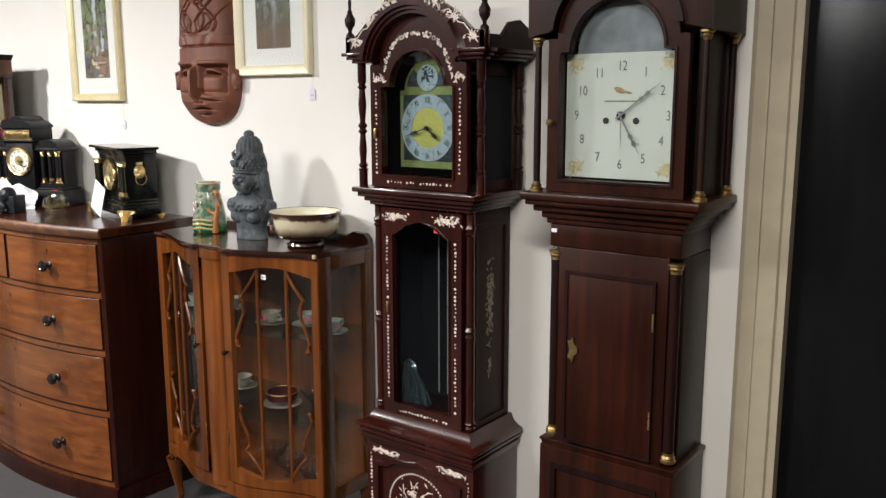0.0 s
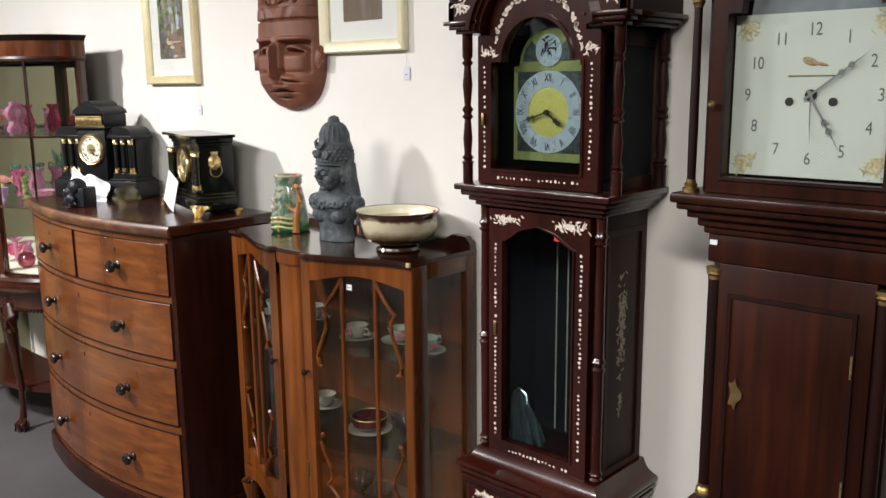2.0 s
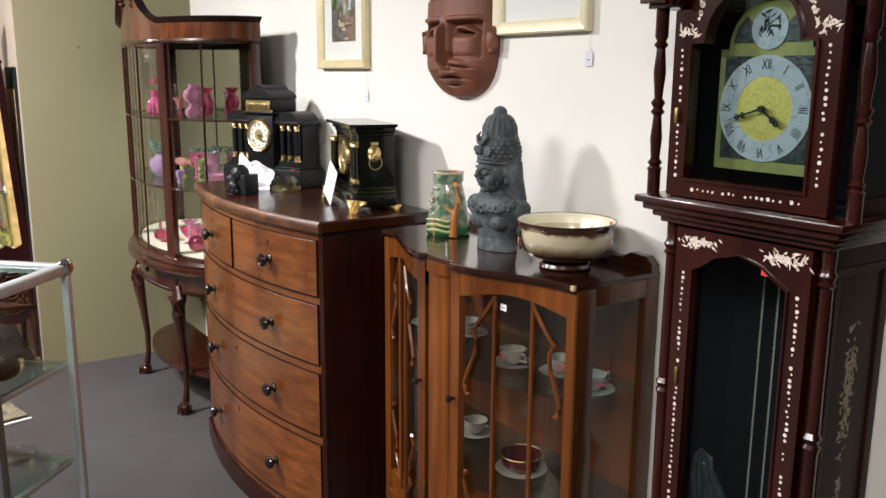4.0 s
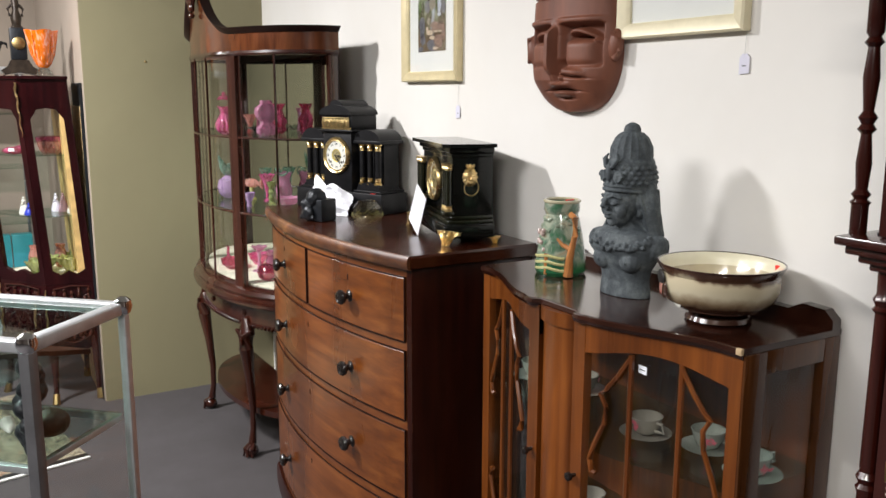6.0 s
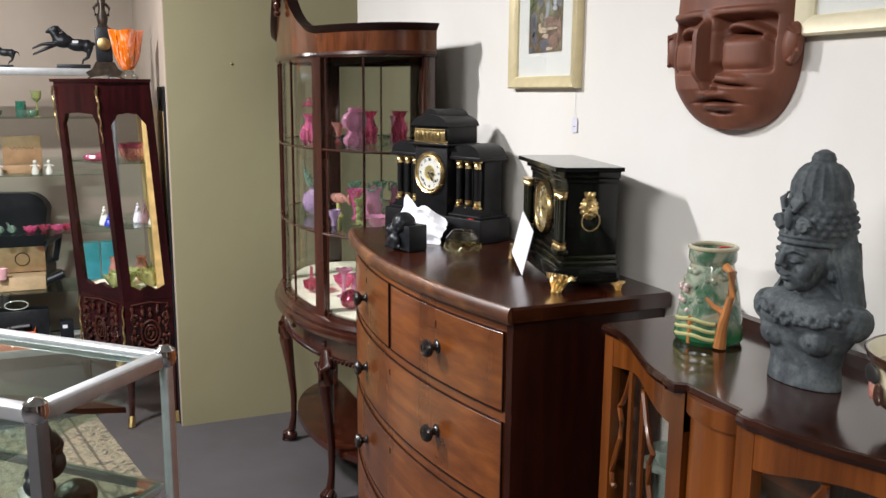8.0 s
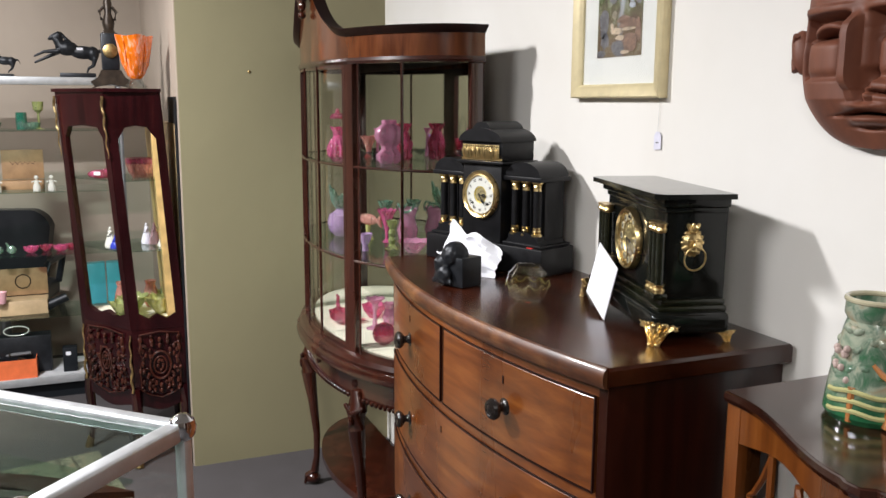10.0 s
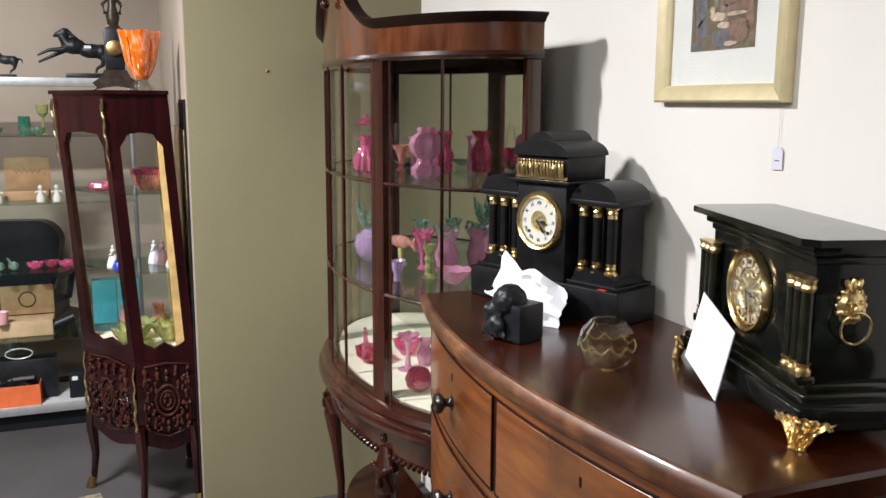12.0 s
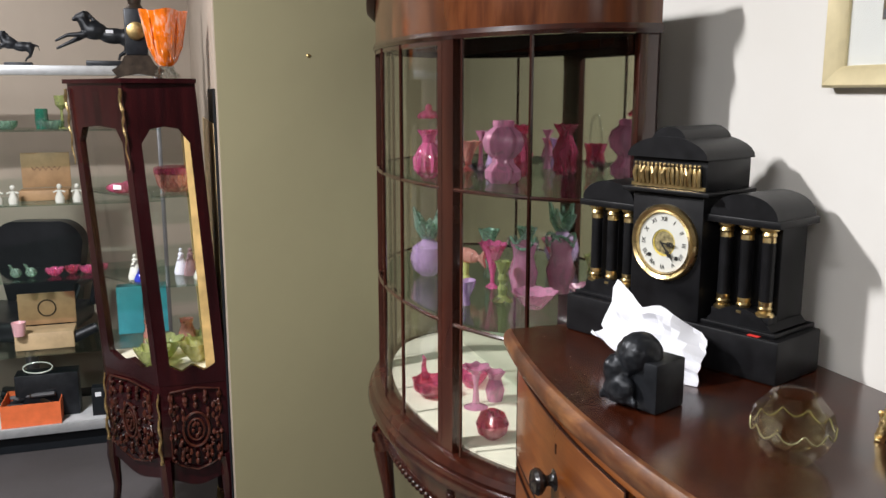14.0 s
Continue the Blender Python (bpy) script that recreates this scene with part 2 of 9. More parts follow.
def special():
    m, nt, b = mat("grey_carpet")
    a, c = noise_tex(nt, 420, 3), noise_tex(nt, 2.2, 5, (1, 1, 1), 0.65)
    col = ramp(nt, a, [(0.3, (0.041, 0.037, 0.038)), (0.7, (0.082, 0.074, 0.076))])
    col = mixc(nt, 1.0, col, ramp(nt, c, [(0.3, (0.78, 0.76, 0.75)), (0.7, (1.12, 1.12, 1.14))]), "MULTIPLY")
    link(nt, col, b.inputs["Base Color"])
    b.inputs["Roughness"].default_value = 0.95
    bump(nt, b, a, 0.5, 0.003)
    m2, nt, b = mat("grey_weathered_plaster")
    a, c = noise_tex(nt, 26, 6, (1, 1, 1), 0.7), noise_tex(nt, 180, 3)
    col = ramp(nt, a, [(0.28, (0.022, 0.027, 0.032)), (0.5, (0.062, 0.075, 0.084)), (0.75, (0.16, 0.185, 0.19))])
    link(nt, col, b.inputs["Base Color"])
    b.inputs["Roughness"].default_value = 0.75
    bump(nt, b, c, 0.35, 0.002)
    m3, nt, b = mat("black_gloss_paint")
    a, c = noise_tex(nt, 3.5, 6, (1, 1, 0.25), 0.7), noise_tex(nt, 300, 2)
    link(nt, ramp(nt, a, [(0.35, (0.0035, 0.0035, 0.004)), (0.75, (0.011, 0.011, 0.012))]), b.inputs["Base Color"])
    link(nt, span(nt, a, 0.10, 0.30), b.inputs["Roughness"])
    b.inputs["Specular IOR Level"].default_value = 0.22
    bump(nt, b, c, 0.12, 0.001)
    m4, nt, b = mat("brown_carved_clay_wood")
    a, c = noise_tex(nt, 16, 5, (1, 1, 0.25), 0.6), noise_tex(nt, 110, 3, (1, 1, 0.3))
    link(nt, ramp(nt, a, [(0.3, (0.120, 0.040, 0.024)), (0.7, (0.225, 0.078, 0.042))]), b.inputs["Base Color"])
    b.inputs["Roughness"].default_value = 0.55
    bump(nt, b, c, 0.2, 0.001)
    return m, m2, m3, m4


for m in (SLATE, MAHOG_DARK, ROSE_SHADED, BLACK_IN, OLD_MAHOG, ENAMEL, MAHOG, LOUIS):
    next(n for n in m.node_tree.nodes if n.type == "BSDF_PRINCIPLED").inputs["Specular IOR Level"].default_value = 0.25
CARPET, PLASTER, BLACK_GLOSS, CLAY = special()


def painting(name, sky, water, moss, rock, seed):
    """Loose brushwork of a gorge with a waterfall: vertical pale streak over dark greens and browns."""
    m, nt, b = mat(name)
    n = noise_tex(nt, 38 + seed, 6, (1, 1, 0.6), 0.7, 1.2)
    c = ramp(nt, n, [(0.40, rock), (0.48, moss), (0.54, tuple(v * 1.8 for v in moss)), (0.64, sky)])
    tc, sep = nt.nodes.new("ShaderNodeTexCoord"), nt.nodes.new("ShaderNodeSeparateXYZ")
    link(nt, tc.outputs["Object"], sep.inputs[0])
    add = nt.nodes.new("ShaderNodeMath")
    add.operation = "MULTIPLY_ADD"
    link(nt, noise_tex(nt, 12, 3), add.inputs[0])
    add.inputs[1].default_value = 0.06
    link(nt, sep.outputs[0], add.inputs[2])
    fall = ramp(nt, span(nt, add.outputs[0], 0, 1), [(0.02, (0, 0, 0)), (0.032, (1, 1, 1)), (0.04, (1, 1, 1)), (0.052, (0, 0, 0))])
    c = mixc(nt, mixc(nt, 0.9, (0.0, 0.0, 0.0), fall), c, water)
    brown = ramp(nt, span(nt, sep.outputs[2], 0, 1), [(0.05, (1, 1, 1)), (0.16, (0, 0, 0))])
    c = mixc(nt, mixc(nt, 0.75, (0.0, 0.0, 0.0), brown), c, (0.20, 0.13, 0.09))
    link(nt, c, b.inputs["Base Color"])
    b.inputs["Roughness"].default_value = 0.25
    return m


# ---- mesh helpers ----
def thing(name, label="", category="", x=0, y=0, z=0, rz=0, group="", kind=""):
    o = new(name)
    o.matrix_basis = pose(x, y, z, 0, 0, rz)
    o.empty_display_size = 0.1
    return tagged(o, label, category, group, kind)


def part(name, bm, material, parent=None, label="", smooth=True, angle=35, kind=""):
    me = bpy.data.meshes.new(name)
    bmesh.ops.recalc_face_normals(bm, faces=bm.faces)
    if smooth:
        lim = radians(angle)
        for f in bm.faces:
            f.smooth = True
        for e in bm.edges:
            if len(e.link_faces) != 2 or e.calc_face_angle(0) > lim:
                e.smooth = False
    bm.to_mesh(me)
    bm.free()
    me.materials.append(material)
    o = new(name, me)
    o.parent = parent
    return tagged(o, label, "", "", kind)


def B():
    return bmesh.new()


def loft(bm, rows):
    k = len(rows[0])
    R = [[bm.verts.new(p) for p in row] for row in rows]
    for a, b in zip(R, R[1:]):
        for i in range(k):
            j = (i + 1) % k
            bm.faces.new((a[i], a[j], b[j], b[i]))
    bm.faces.new(R[0][::-1])
    bm.faces.new(R[-1])
    return bm


def box(bm, x0, x1, y0, y1, z0, z1, bev=0.0, seg=2, m=None):
    r = bmesh.ops.create_cube(bm, size=1)
    vs = r["verts"]
    for v in vs:
        v.co = Vector(((x0 + x1) / 2 + v.co.x * (x1 - x0), (y0 + y1) / 2 + v.co.y * (y1 - y0), (z0 + z1) / 2 + v.co.z * (z1 - z0)))
    if m:
        for v in vs:
            v.co = m @ v.co
    if bev:
        es = list({e for v in vs for e in v.link_edges})
        bmesh.ops.bevel(bm, geom=es, offset=bev, segments=seg, profile=0.5, affect="EDGES")
    return bm


def lathe(bm, prof, cx=0, cy=0, z=0, seg=16, m=None, wave=0, amp=0.0, sx=1.0, sy=1.0):
    """prof: (radius, height) points, bottom to top. wave, amp: lobes that grow with the third number of a point."""
    rings = []
    for p in prof:
        r, h, w = p[0], p[1], (p[2] if len(p) > 2 else 0)
        ring = []
        for i in range(seg):
            a = 2 * math.pi * i / seg
            k = r * (1 + amp * w * math.cos(wave * a))
            co = Vector((cx + sx * k * math.cos(a), cy + sy * k * math.sin(a), z + h + (amp * w * r * 0.5 * math.sin(wave * a + 0.6) if wave else 0)))
            ring.append(bm.verts.new(m @ co if m else co))
        rings.append(ring)
    for a, b in zip(rings, rings[1:]):
        for i in range(seg):
            j = (i + 1) % seg
            bm.faces.new((a[i], a[j], b[j], b[i]))
    if prof[0][0] > 1e-4:
        bm.faces.new(rings[0][::-1])
    if prof[-1][0] > 1e-4:
        bm.faces.new(rings[-1])
    return bm


def vessel(prof, t=0.003):
    """An open vessel's profile with an inner skin."""
    return list(prof) + [(max(p[0] - t, 0.001), p[1] + (t if i == 0 else 0)) + tuple(p[2:]) for i, p in reversed(list(enumerate(prof)))]


def open_lathe(bm, prof, **k):
    p = vessel(prof)
    p[-1] = (0.0005,) + tuple(p[-1][1:])
    return lathe(bm, p, **k)


def place(axis, u, v, w):
    return {"y": (u, w, v), "x": (w, u, v), "z": (u, v, w)}[axis]


def prism(bm, pts, a, b, axis="y", m=None):
    va, vb = ([bm.verts.new(m @ Vector(place(axis, u, v, w)) if m else place(axis, u, v, w)) for u, v in pts] for w in (a, b))
    n = len(pts)
    bm.faces.new(va)
    bm.faces.new(vb[::-1])
    for i in range(n):
        j = (i + 1) % n
        bm.faces.new((va[j], va[i], vb[i], vb[j]))
    return bm


def ringprism(bm, outer, inner, a, b, axis="y", m=None):
    """A frame between two loops with the same number of points."""
    L = [[bm.verts.new(m @ Vector(place(axis, u, v, w)) if m else place(axis, u, v, w)) for u, v in loop] for w in (a, b) for loop in (outer, inner)]
    n = len(outer)
    for i in range(n):
        j = (i + 1) % n
        bm.faces.new((L[0][i], L[0][j], L[1][j], L[1][i]))
        bm.faces.new((L[2][j], L[2][i], L[3][i], L[3][j]))
        bm.faces.new((L[0][j], L[0][i], L[2][i], L[2][j]))
        bm.faces.new((L[1][i], L[1][j], L[3][j], L[3][i]))
    return bm


def pipe(bm, pts, r, seg=8, cap=True, m=None):
    pts = [Vector(p) for p in pts]
    rs = r if isinstance(r, (list, tuple)) else [r] * len(pts)
    rings, up = [], Vector((0.13, 0.21, 0.97))
    for i, p in enumerate(pts):
        d = (pts[min(i + 1, len(pts) - 1)] - pts[max(i - 1, 0)]).normalized()
        s = d.cross(up)
        if s.length < 0.05:
            s = d.cross(Vector((1, 0, 0)))
        s.normalize()
        t = s.cross(d).normalized()
        ring = []
        for k in range(seg):
            a = 2 * math.pi * k / seg
            co = p + (s * math.cos(a) + t * math.sin(a)) * rs[i]
            ring.append(bm.verts.new(m @ co if m else co))
        rings.append(ring)
    for a, b in zip(rings, rings[1:]):
        for i in range(seg):
            j = (i + 1) % seg
            bm.faces.new((a[i], a[j], b[j], b[i]))
    if cap:
        bm.faces.new(rings[0][::-1])
        bm.faces.new(rings[-1])
    return bm


def blob(bm, c, r, rot=(0, 0, 0), seg=12, m=None):
    q = bmesh.ops.create_uvsphere(bm, u_segments=seg, v_segments=max(6, seg * 2 // 3), radius=1)
    t = pose(*c, *rot) @ Matrix.Diagonal((*r, 1))
    if m:
        t = m @ t
    bmesh.ops.transform(bm, matrix=t, verts=q["verts"])
    return bm


def normals(path):
    out = []
    for i in range(len(path)):
        a, b = Vector(path[max(i - 1, 0)]), Vector(path[min(i + 1, len(path) - 1)])
        d = (b - a).normalized()
        out.append(Vector((d.y, -d.x)))
    return out


def sweep(bm, path, prof, cap=True):
    """Carry a closed profile of (outward, height) points along a plan path; outward is to the right of the way."""
    ns, rings = normals(path), []
    for p, n in zip(path, ns):
        rings.append([bm.verts.new((p[0] + n.x * o, p[1] + n.y * o, h)) for o, h in prof])
    k = len(prof)
    for a, b in zip(rings, rings[1:]):
        for i in range(k):
            j = (i + 1) % k
            bm.faces.new((a[i], a[j], b[j], b[i]))
    if cap:
        bm.faces.new(rings[0][::-1])
        bm.faces.new(rings[-1])
    return bm


def band(bm, path, z0, z1, thick):
    return sweep(bm, path, [(0, z0), (0, z1), (-thick, z1), (-thick, z0)])


def slab(bm, path, z0, z1):
    return prism(bm, path, z0, z1, "z")


def arc(cx, cy, r, a0, a1, n=12, ry=None):
    ry = r if ry is None else ry
    return [(cx + r * math.cos(radians(a0 + (a1 - a0) * i / n)), cy + ry * math.sin(radians(a0 + (a1 - a0) * i / n))) for i in range(n + 1)]


def words(bm, text, size, m):
    cu = bpy.data.curves.new("lettering", "FONT")
    cu.body, cu.size, cu.align_x, cu.align_y, cu.extrude, cu.resolution_u = text, size, "CENTER", "CENTER", 0.0004, 3
    o = bpy.data.objects.new("lettering", cu)
    me = bpy.data.meshes.new_from_object(o)
    n = len(bm.verts)
    bm.from_mesh(me)
    bm.verts.ensure_lookup_table()
    bmesh.ops.transform(bm, matrix=m, verts=bm.verts[n:])
    bpy.data.objects.remove(o)
    bpy.data.curves.remove(cu)
    return bm


def sculpt(o, voxel, smooth=2, rough=0.0, size=0.02):
    r = o.modifiers.new("remesh", "REMESH")
    r.mode, r.voxel_size, r.use_smooth_shade = "VOXEL", voxel, True
    if smooth:
        s = o.modifiers.new("smooth", "SMOOTH")
        s.factor, s.iterations = 0.5, smooth
    if rough:
        t = bpy.data.textures.new("relief", "CLOUDS")
        t.noise_scale = size
        d = o.modifiers.new("relief", "DISPLACE")
        d.texture, d.strength, d.mid_level = t, rough, 0.5
    return o


def card(bm, x0, x1, z0, z1, y, t=0.0012, m=None):
    return box(bm, x0, x1, y - t, y, z0, z1, m=m)

# ---- the rooms ----
WY, PX, PY = 4.642, -6.6, 3.768   # main wall, face of the pier, end of the pier


def structure(name, bm, material, label=""):
    return tagged(part(name, bm, material, None, label, smooth=False), kind="structure")


structure("floor", box(B(), -9.5, 2.5, -3.0, 5.2, -0.12, 0), CARPET, "grey short-pile carpet, worn in places")
structure("ceiling", box(B(), -9.5, 2.5, -3.0, 5.2, CEILING, CEILING + 0.1), CEIL)
structure("wall_north", box(B(), PX, -1.985, WY, WY + 0.15, 0, CEILING), WALL, "warm white painted wall with faint stains")
structure("wall_north_end", box(B(), -0.55, 2.5, WY, WY + 0.15, 0, CEILING), WALL)
structure("wall_above_door", box(B(), -1.985, -0.55, WY, WY + 0.15, 2.45, CEILING), WALL)
structure("wall_behind_door", box(B(), -2.2, -0.4, WY + 0.3, WY + 0.4, 0, CEILING), WALL)
structure("pier", box(B(), -8.7, PX, PY, WY + 0.15, 0, CEILING), OLIVE, "olive green painted wall pier")
structure("pier_end", box(B(), -8.6, PX - 0.004, PY - 0.004, PY, 0, CEILING), TAN, "pale tan side of the pier with a dirty mark")
structure("wall_panel", box(B(), -7.45, -6.72, PY - 0.010, PY - 0.002, 0, 1.46, 0.002), plain("bare_golden_board", (0.50, 0.36, 0.19), 0.6, var=0.4, scale=26, bumpy=0.4), "bare yellowish flaked board low on the pier")
structure("wall_west", box(B(), -8.75, -8.6, -3.0, PY, 0, CEILING), TAN, "tan painted back wall of the next room")
# Unseen walls, coloured dark to cut fill light and darken glass reflections.
structure("wall_east", box(B(), 2.3, 2.5, -3.0, WY, 0, CEILING), UNSEEN_WALL)
structure("wall_south", box(B(), -9.5, 2.5, -3.0, -2.85, 0, CEILING), UNSEEN_WALL)
bm = B()
prism(bm, [(-1.985, WY + 0.02), (-1.985, WY - 0.012), (-1.972, WY - 0.02), (-1.939, WY - 0.02), (-1.931, WY - 0.034), (-1.888, WY - 0.034), (-1.884, WY - 0.026), (-1.866, WY - 0.026), (-1.866, WY + 0.12), (-1.94, WY + 0.12)], 0, 2.45, "z")
structure("door_frame", bm, TRIM, "cream painted moulded door frame")
door = tagged(part("door_1", box(B(), -1.866, -0.62, WY + 0.01, WY + 0.05, 0.006, 2.44, 0.002), BLACK_GLOSS, None, "closed door painted in scuffed glossy black"), kind="structure")
structure("door_frame_far", box(B(), -0.62, -0.55, WY - 0.03, WY + 0.12, 0, 2.45, 0.003), TRIM)
# scuffs on the pier's end and on its face
for i, (y, z, r) in enumerate(((4.052, 1.672, 0.006),)):
    nail = thing("nail_head", "small dark nail stuck in the olive wall", "nail", PX, y, z)
    part("head", lathe(B(), [(0.0055, 0), (0.006, 0.002), (0.003, 0.004)], m=pose(0, 0, 0, 0, 90, 0), seg=10), OLD_BRASS, nail)
    part("shank", pipe(B(), [(-0.01, 0, 0), (0.004, 0, 0)], 0.0015), OLD_BRASS, nail)

# Lamps and their batten housings are added overhead, out of view.
for x, y, watts, lx, ly, turn, warmth in LIGHTS:
    d = bpy.data.lights.new("ceiling_tube", "AREA")
    d.shape, d.size, d.size_y, d.energy, d.color = "RECTANGLE", lx, ly, watts, (1.0, 0.985 - 0.03 * warmth, 0.962 - 0.08 * warmth)
    o = new("ceiling_tube", d)
    o.matrix_basis = pose(x, y, CEILING - 0.075, 0, 0, turn)
    lamp = thing("ceiling_light", "unseen white metal batten added as housing for an overhead lamp", "ceiling light", x, y, CEILING, turn, "ceiling lights")
    part("housing", box(B(), -lx / 2 - 0.03, lx / 2 + 0.03, -0.09, 0.09, -0.06, 0, 0.006), TRIM, lamp)


# ---- chest of drawers ----
def chest():
    t = thing("chest_of_drawers", "bow-fronted mahogany chest of two short and three long drawers", "chest of drawers", -4.765, WY - 0.012, 0)
    D = 0.397                       # depth at the ends, to the front of the body
    bow = lambda x, hw, sag, y: y - sag * (1 - (x / hw) ** 2)
    path = lambda hw, y, sag, n=20, a=-1, b=1: [(hw * (a + (b - a) * i / n), bow(hw * (a + (b - a) * i / n), hw, sag, y)) for i in range(n + 1)]
    sag, hw = 0.078, 0.562
    # body: sides, back, stiles, rails
    part("side", box(B(), hw - 0.022, hw, -D, 0, 0.02, 1.062, 0.002), MAHOG, t)
    part("side", box(B(), -hw, -hw + 0.022, -D, 0, 0.02, 1.062, 0.002), MAHOG, t)
    part("back", box(B(), -hw + 0.022, hw - 0.022, -0.02, 0, 0.05, 1.06), MAHOG_DARK, t)
    P = path(hw, -D, sag)
    bm = B()
    for z0, z1 in ((1.040, 1.064), (0.833, 0.857), (0.604, 0.630), (0.361, 0.389), (0.072, 0.098)):
        band(bm, P, z0, z1, 0.03)
    part("rail", bm, DRAWER, t, "drawer rails of polished wood")
    for s in (-1, 1):
        bm = B()
        a = [q for q in path(hw, -D, sag, 60) if (q[0] * s) > hw - 0.028]
        band(bm, a, 0.02, 1.062, 0.025)
        part("stile", bm, MAHOG, t)
    inner = [q for q in path(hw, -D, sag, 60) if abs(q[0]) < hw - 0.03]
    part("carcass", slab(B(), [(x, y + 0.03) for x, y in inner] + [(hw - 0.03, -0.03), (-hw + 0.03, -0.03)], 0.06, 1.05), MAHOG_DARK, t)
    # plinth
    bm = B()
    sweep(bm, path(hw + 0.008, -D - 0.008, sag, 24), [(0, 0.0), (0.006, 0.0), (0.006, 0.06), (0.0, 0.075), (-0.02, 0.075), (-0.02, 0.0)])
    for s in (-1, 1):
        box(bm, min(s * hw, s * (hw + 0.01)), max(s * hw, s * (hw + 0.01)), -D - 0.006, 0, 0, 0.07)
    part("plinth", bm, MAHOG, t)
    # top, with its rounded front edge
    T = [(x, y - 0.012) for x, y in path(0.576, -D, sag, 30)]
    part("top", slab(B(), [(-0.576, 0.0)] + T + [(0.576, 0.0)], 1.066, 1.1035), CHEST_TOP, t, "worn shiny mahogany top")
    bm = B()
    lip = [(0.0, 1.064), (0.006, 1.066), (0.011, 1.074), (0.012, 1.086), (0.010, 1.096), (0.004, 1.1028), (0.0, 1.1036), (-0.003, 1.1036), (-0.003, 1.064)]
    sweep(bm, T, lip)
    part("front_edge", bm, CHEST_EDGE, t, "rounded front edge with rubbed and chipped polish")
    for e in ([(0.576, -D - 0.012), (0.576, 0)], [(-0.576, 0), (-0.576, -D - 0.012)]):
        part("side_edge", sweep(B(), e, [(0, 1.066), (0.006, 1.07), (0.006, 1.098), (0, 1.1035)]), CHEST_TOP, t)
    # drawers
    rows = [(-0.538, -0.008, 0.857, 1.039), (0.008, 0.538, 0.857, 1.039), (-0.538, 0.538, 0.631, 0.832), (-0.538, 0.538, 0.390, 0.603), (-0.538, 0.538, 0.099, 0.360)]
    knob = None
    for k, (x0, x1, z0, z1) in enumerate(rows):
        n = 18
        Q = [(x0 + (x1 - x0) * i / n, bow(x0 + (x1 - x0) * i / n, hw, sag, -D)) for i in range(n + 1)]
        Q[0], Q[-1] = (Q[0][0] + 0.002, Q[0][1]), (Q[-1][0] - 0.002, Q[-1][1])
        bm = B()
        sweep(bm, Q, [(-0.02, z0), (0.001, z0), (0.004, z0 + 0.004), (0.004, z1 - 0.004), (0.001, z1), (-0.02, z1)])
        d = part("drawer", bm, DRAWER, t, "bowed drawer front of warm figured mahogany" if k > 1 else "short bowed drawer front of warm figured mahogany")
        bm = B()
        sweep(bm, Q, [(0.001, z0 - 0.0015), (0.0045, z0 - 0.0015), (0.0045, z0 + 0.002), (0.001, z0 + 0.002)])
        sweep(bm, Q, [(0.001, z1 - 0.002), (0.0045, z1 - 0.002), (0.0045, z1 + 0.0015), (0.001, z1 + 0.0015)])
        for q in (Q[0], Q[-1]):
            box(bm, q[0] - 0.002, q[0] + 0.002, q[1] - 0.0045, q[1], z0, z1)
        part("cock_bead", bm, MAHOG_DARK, d, "dark beaded edge")
        xs = (-0.254, 0.286) if k > 1 else (((x0 + x1) / 2),)
        if k == 1:
            xs = (0.286,)
        if k == 0:
            xs = (-0.254,)
        for kx in xs:
            y = bow(kx, hw, sag, -D)
            zc = (z0 + z1) / 2 - 0.006
            yaw = math.degrees(math.atan(2 * sag * kx / hw ** 2))
            m = pose(kx, y, zc, 90, 0, 0)
            if knob is None:
                prof = [(0.017, 0), (0.018, 0.004), (0.012, 0.007), (0.009, 0.012), (0.009, 0.018), (0.015, 0.022), (0.0215, 0.028), (0.0225, 0.034), (0.019, 0.040), (0.013, 0.0425), (0.011, 0.041), (0.006, 0.042), (0.001, 0.044)]
                knob = lathe(B(), prof, seg=20)
                ko = part("knob", knob, EBONY, d, "turned black wooden knob")
                knob = ko.data
            else:
                ko = tagged(new("knob", knob), "turned black wooden knob")
                ko.parent = d
            ko.matrix_basis = pose(kx, y, zc, 90, 0, yaw)
        kx = 0 if k > 1 else (x0 + x1) / 2
        if k == 1:
            kx = 0.280
        if k == 0:
            kx = -0.25
        y = bow(kx, hw, sag, -D)
        part("keyhole", box(B(), kx - 0.003, kx + 0.003, y - 0.0052, y, z1 - 0.05, z1 - 0.033, 0.001), MAHOG_DARK, d)
    return t


chest()


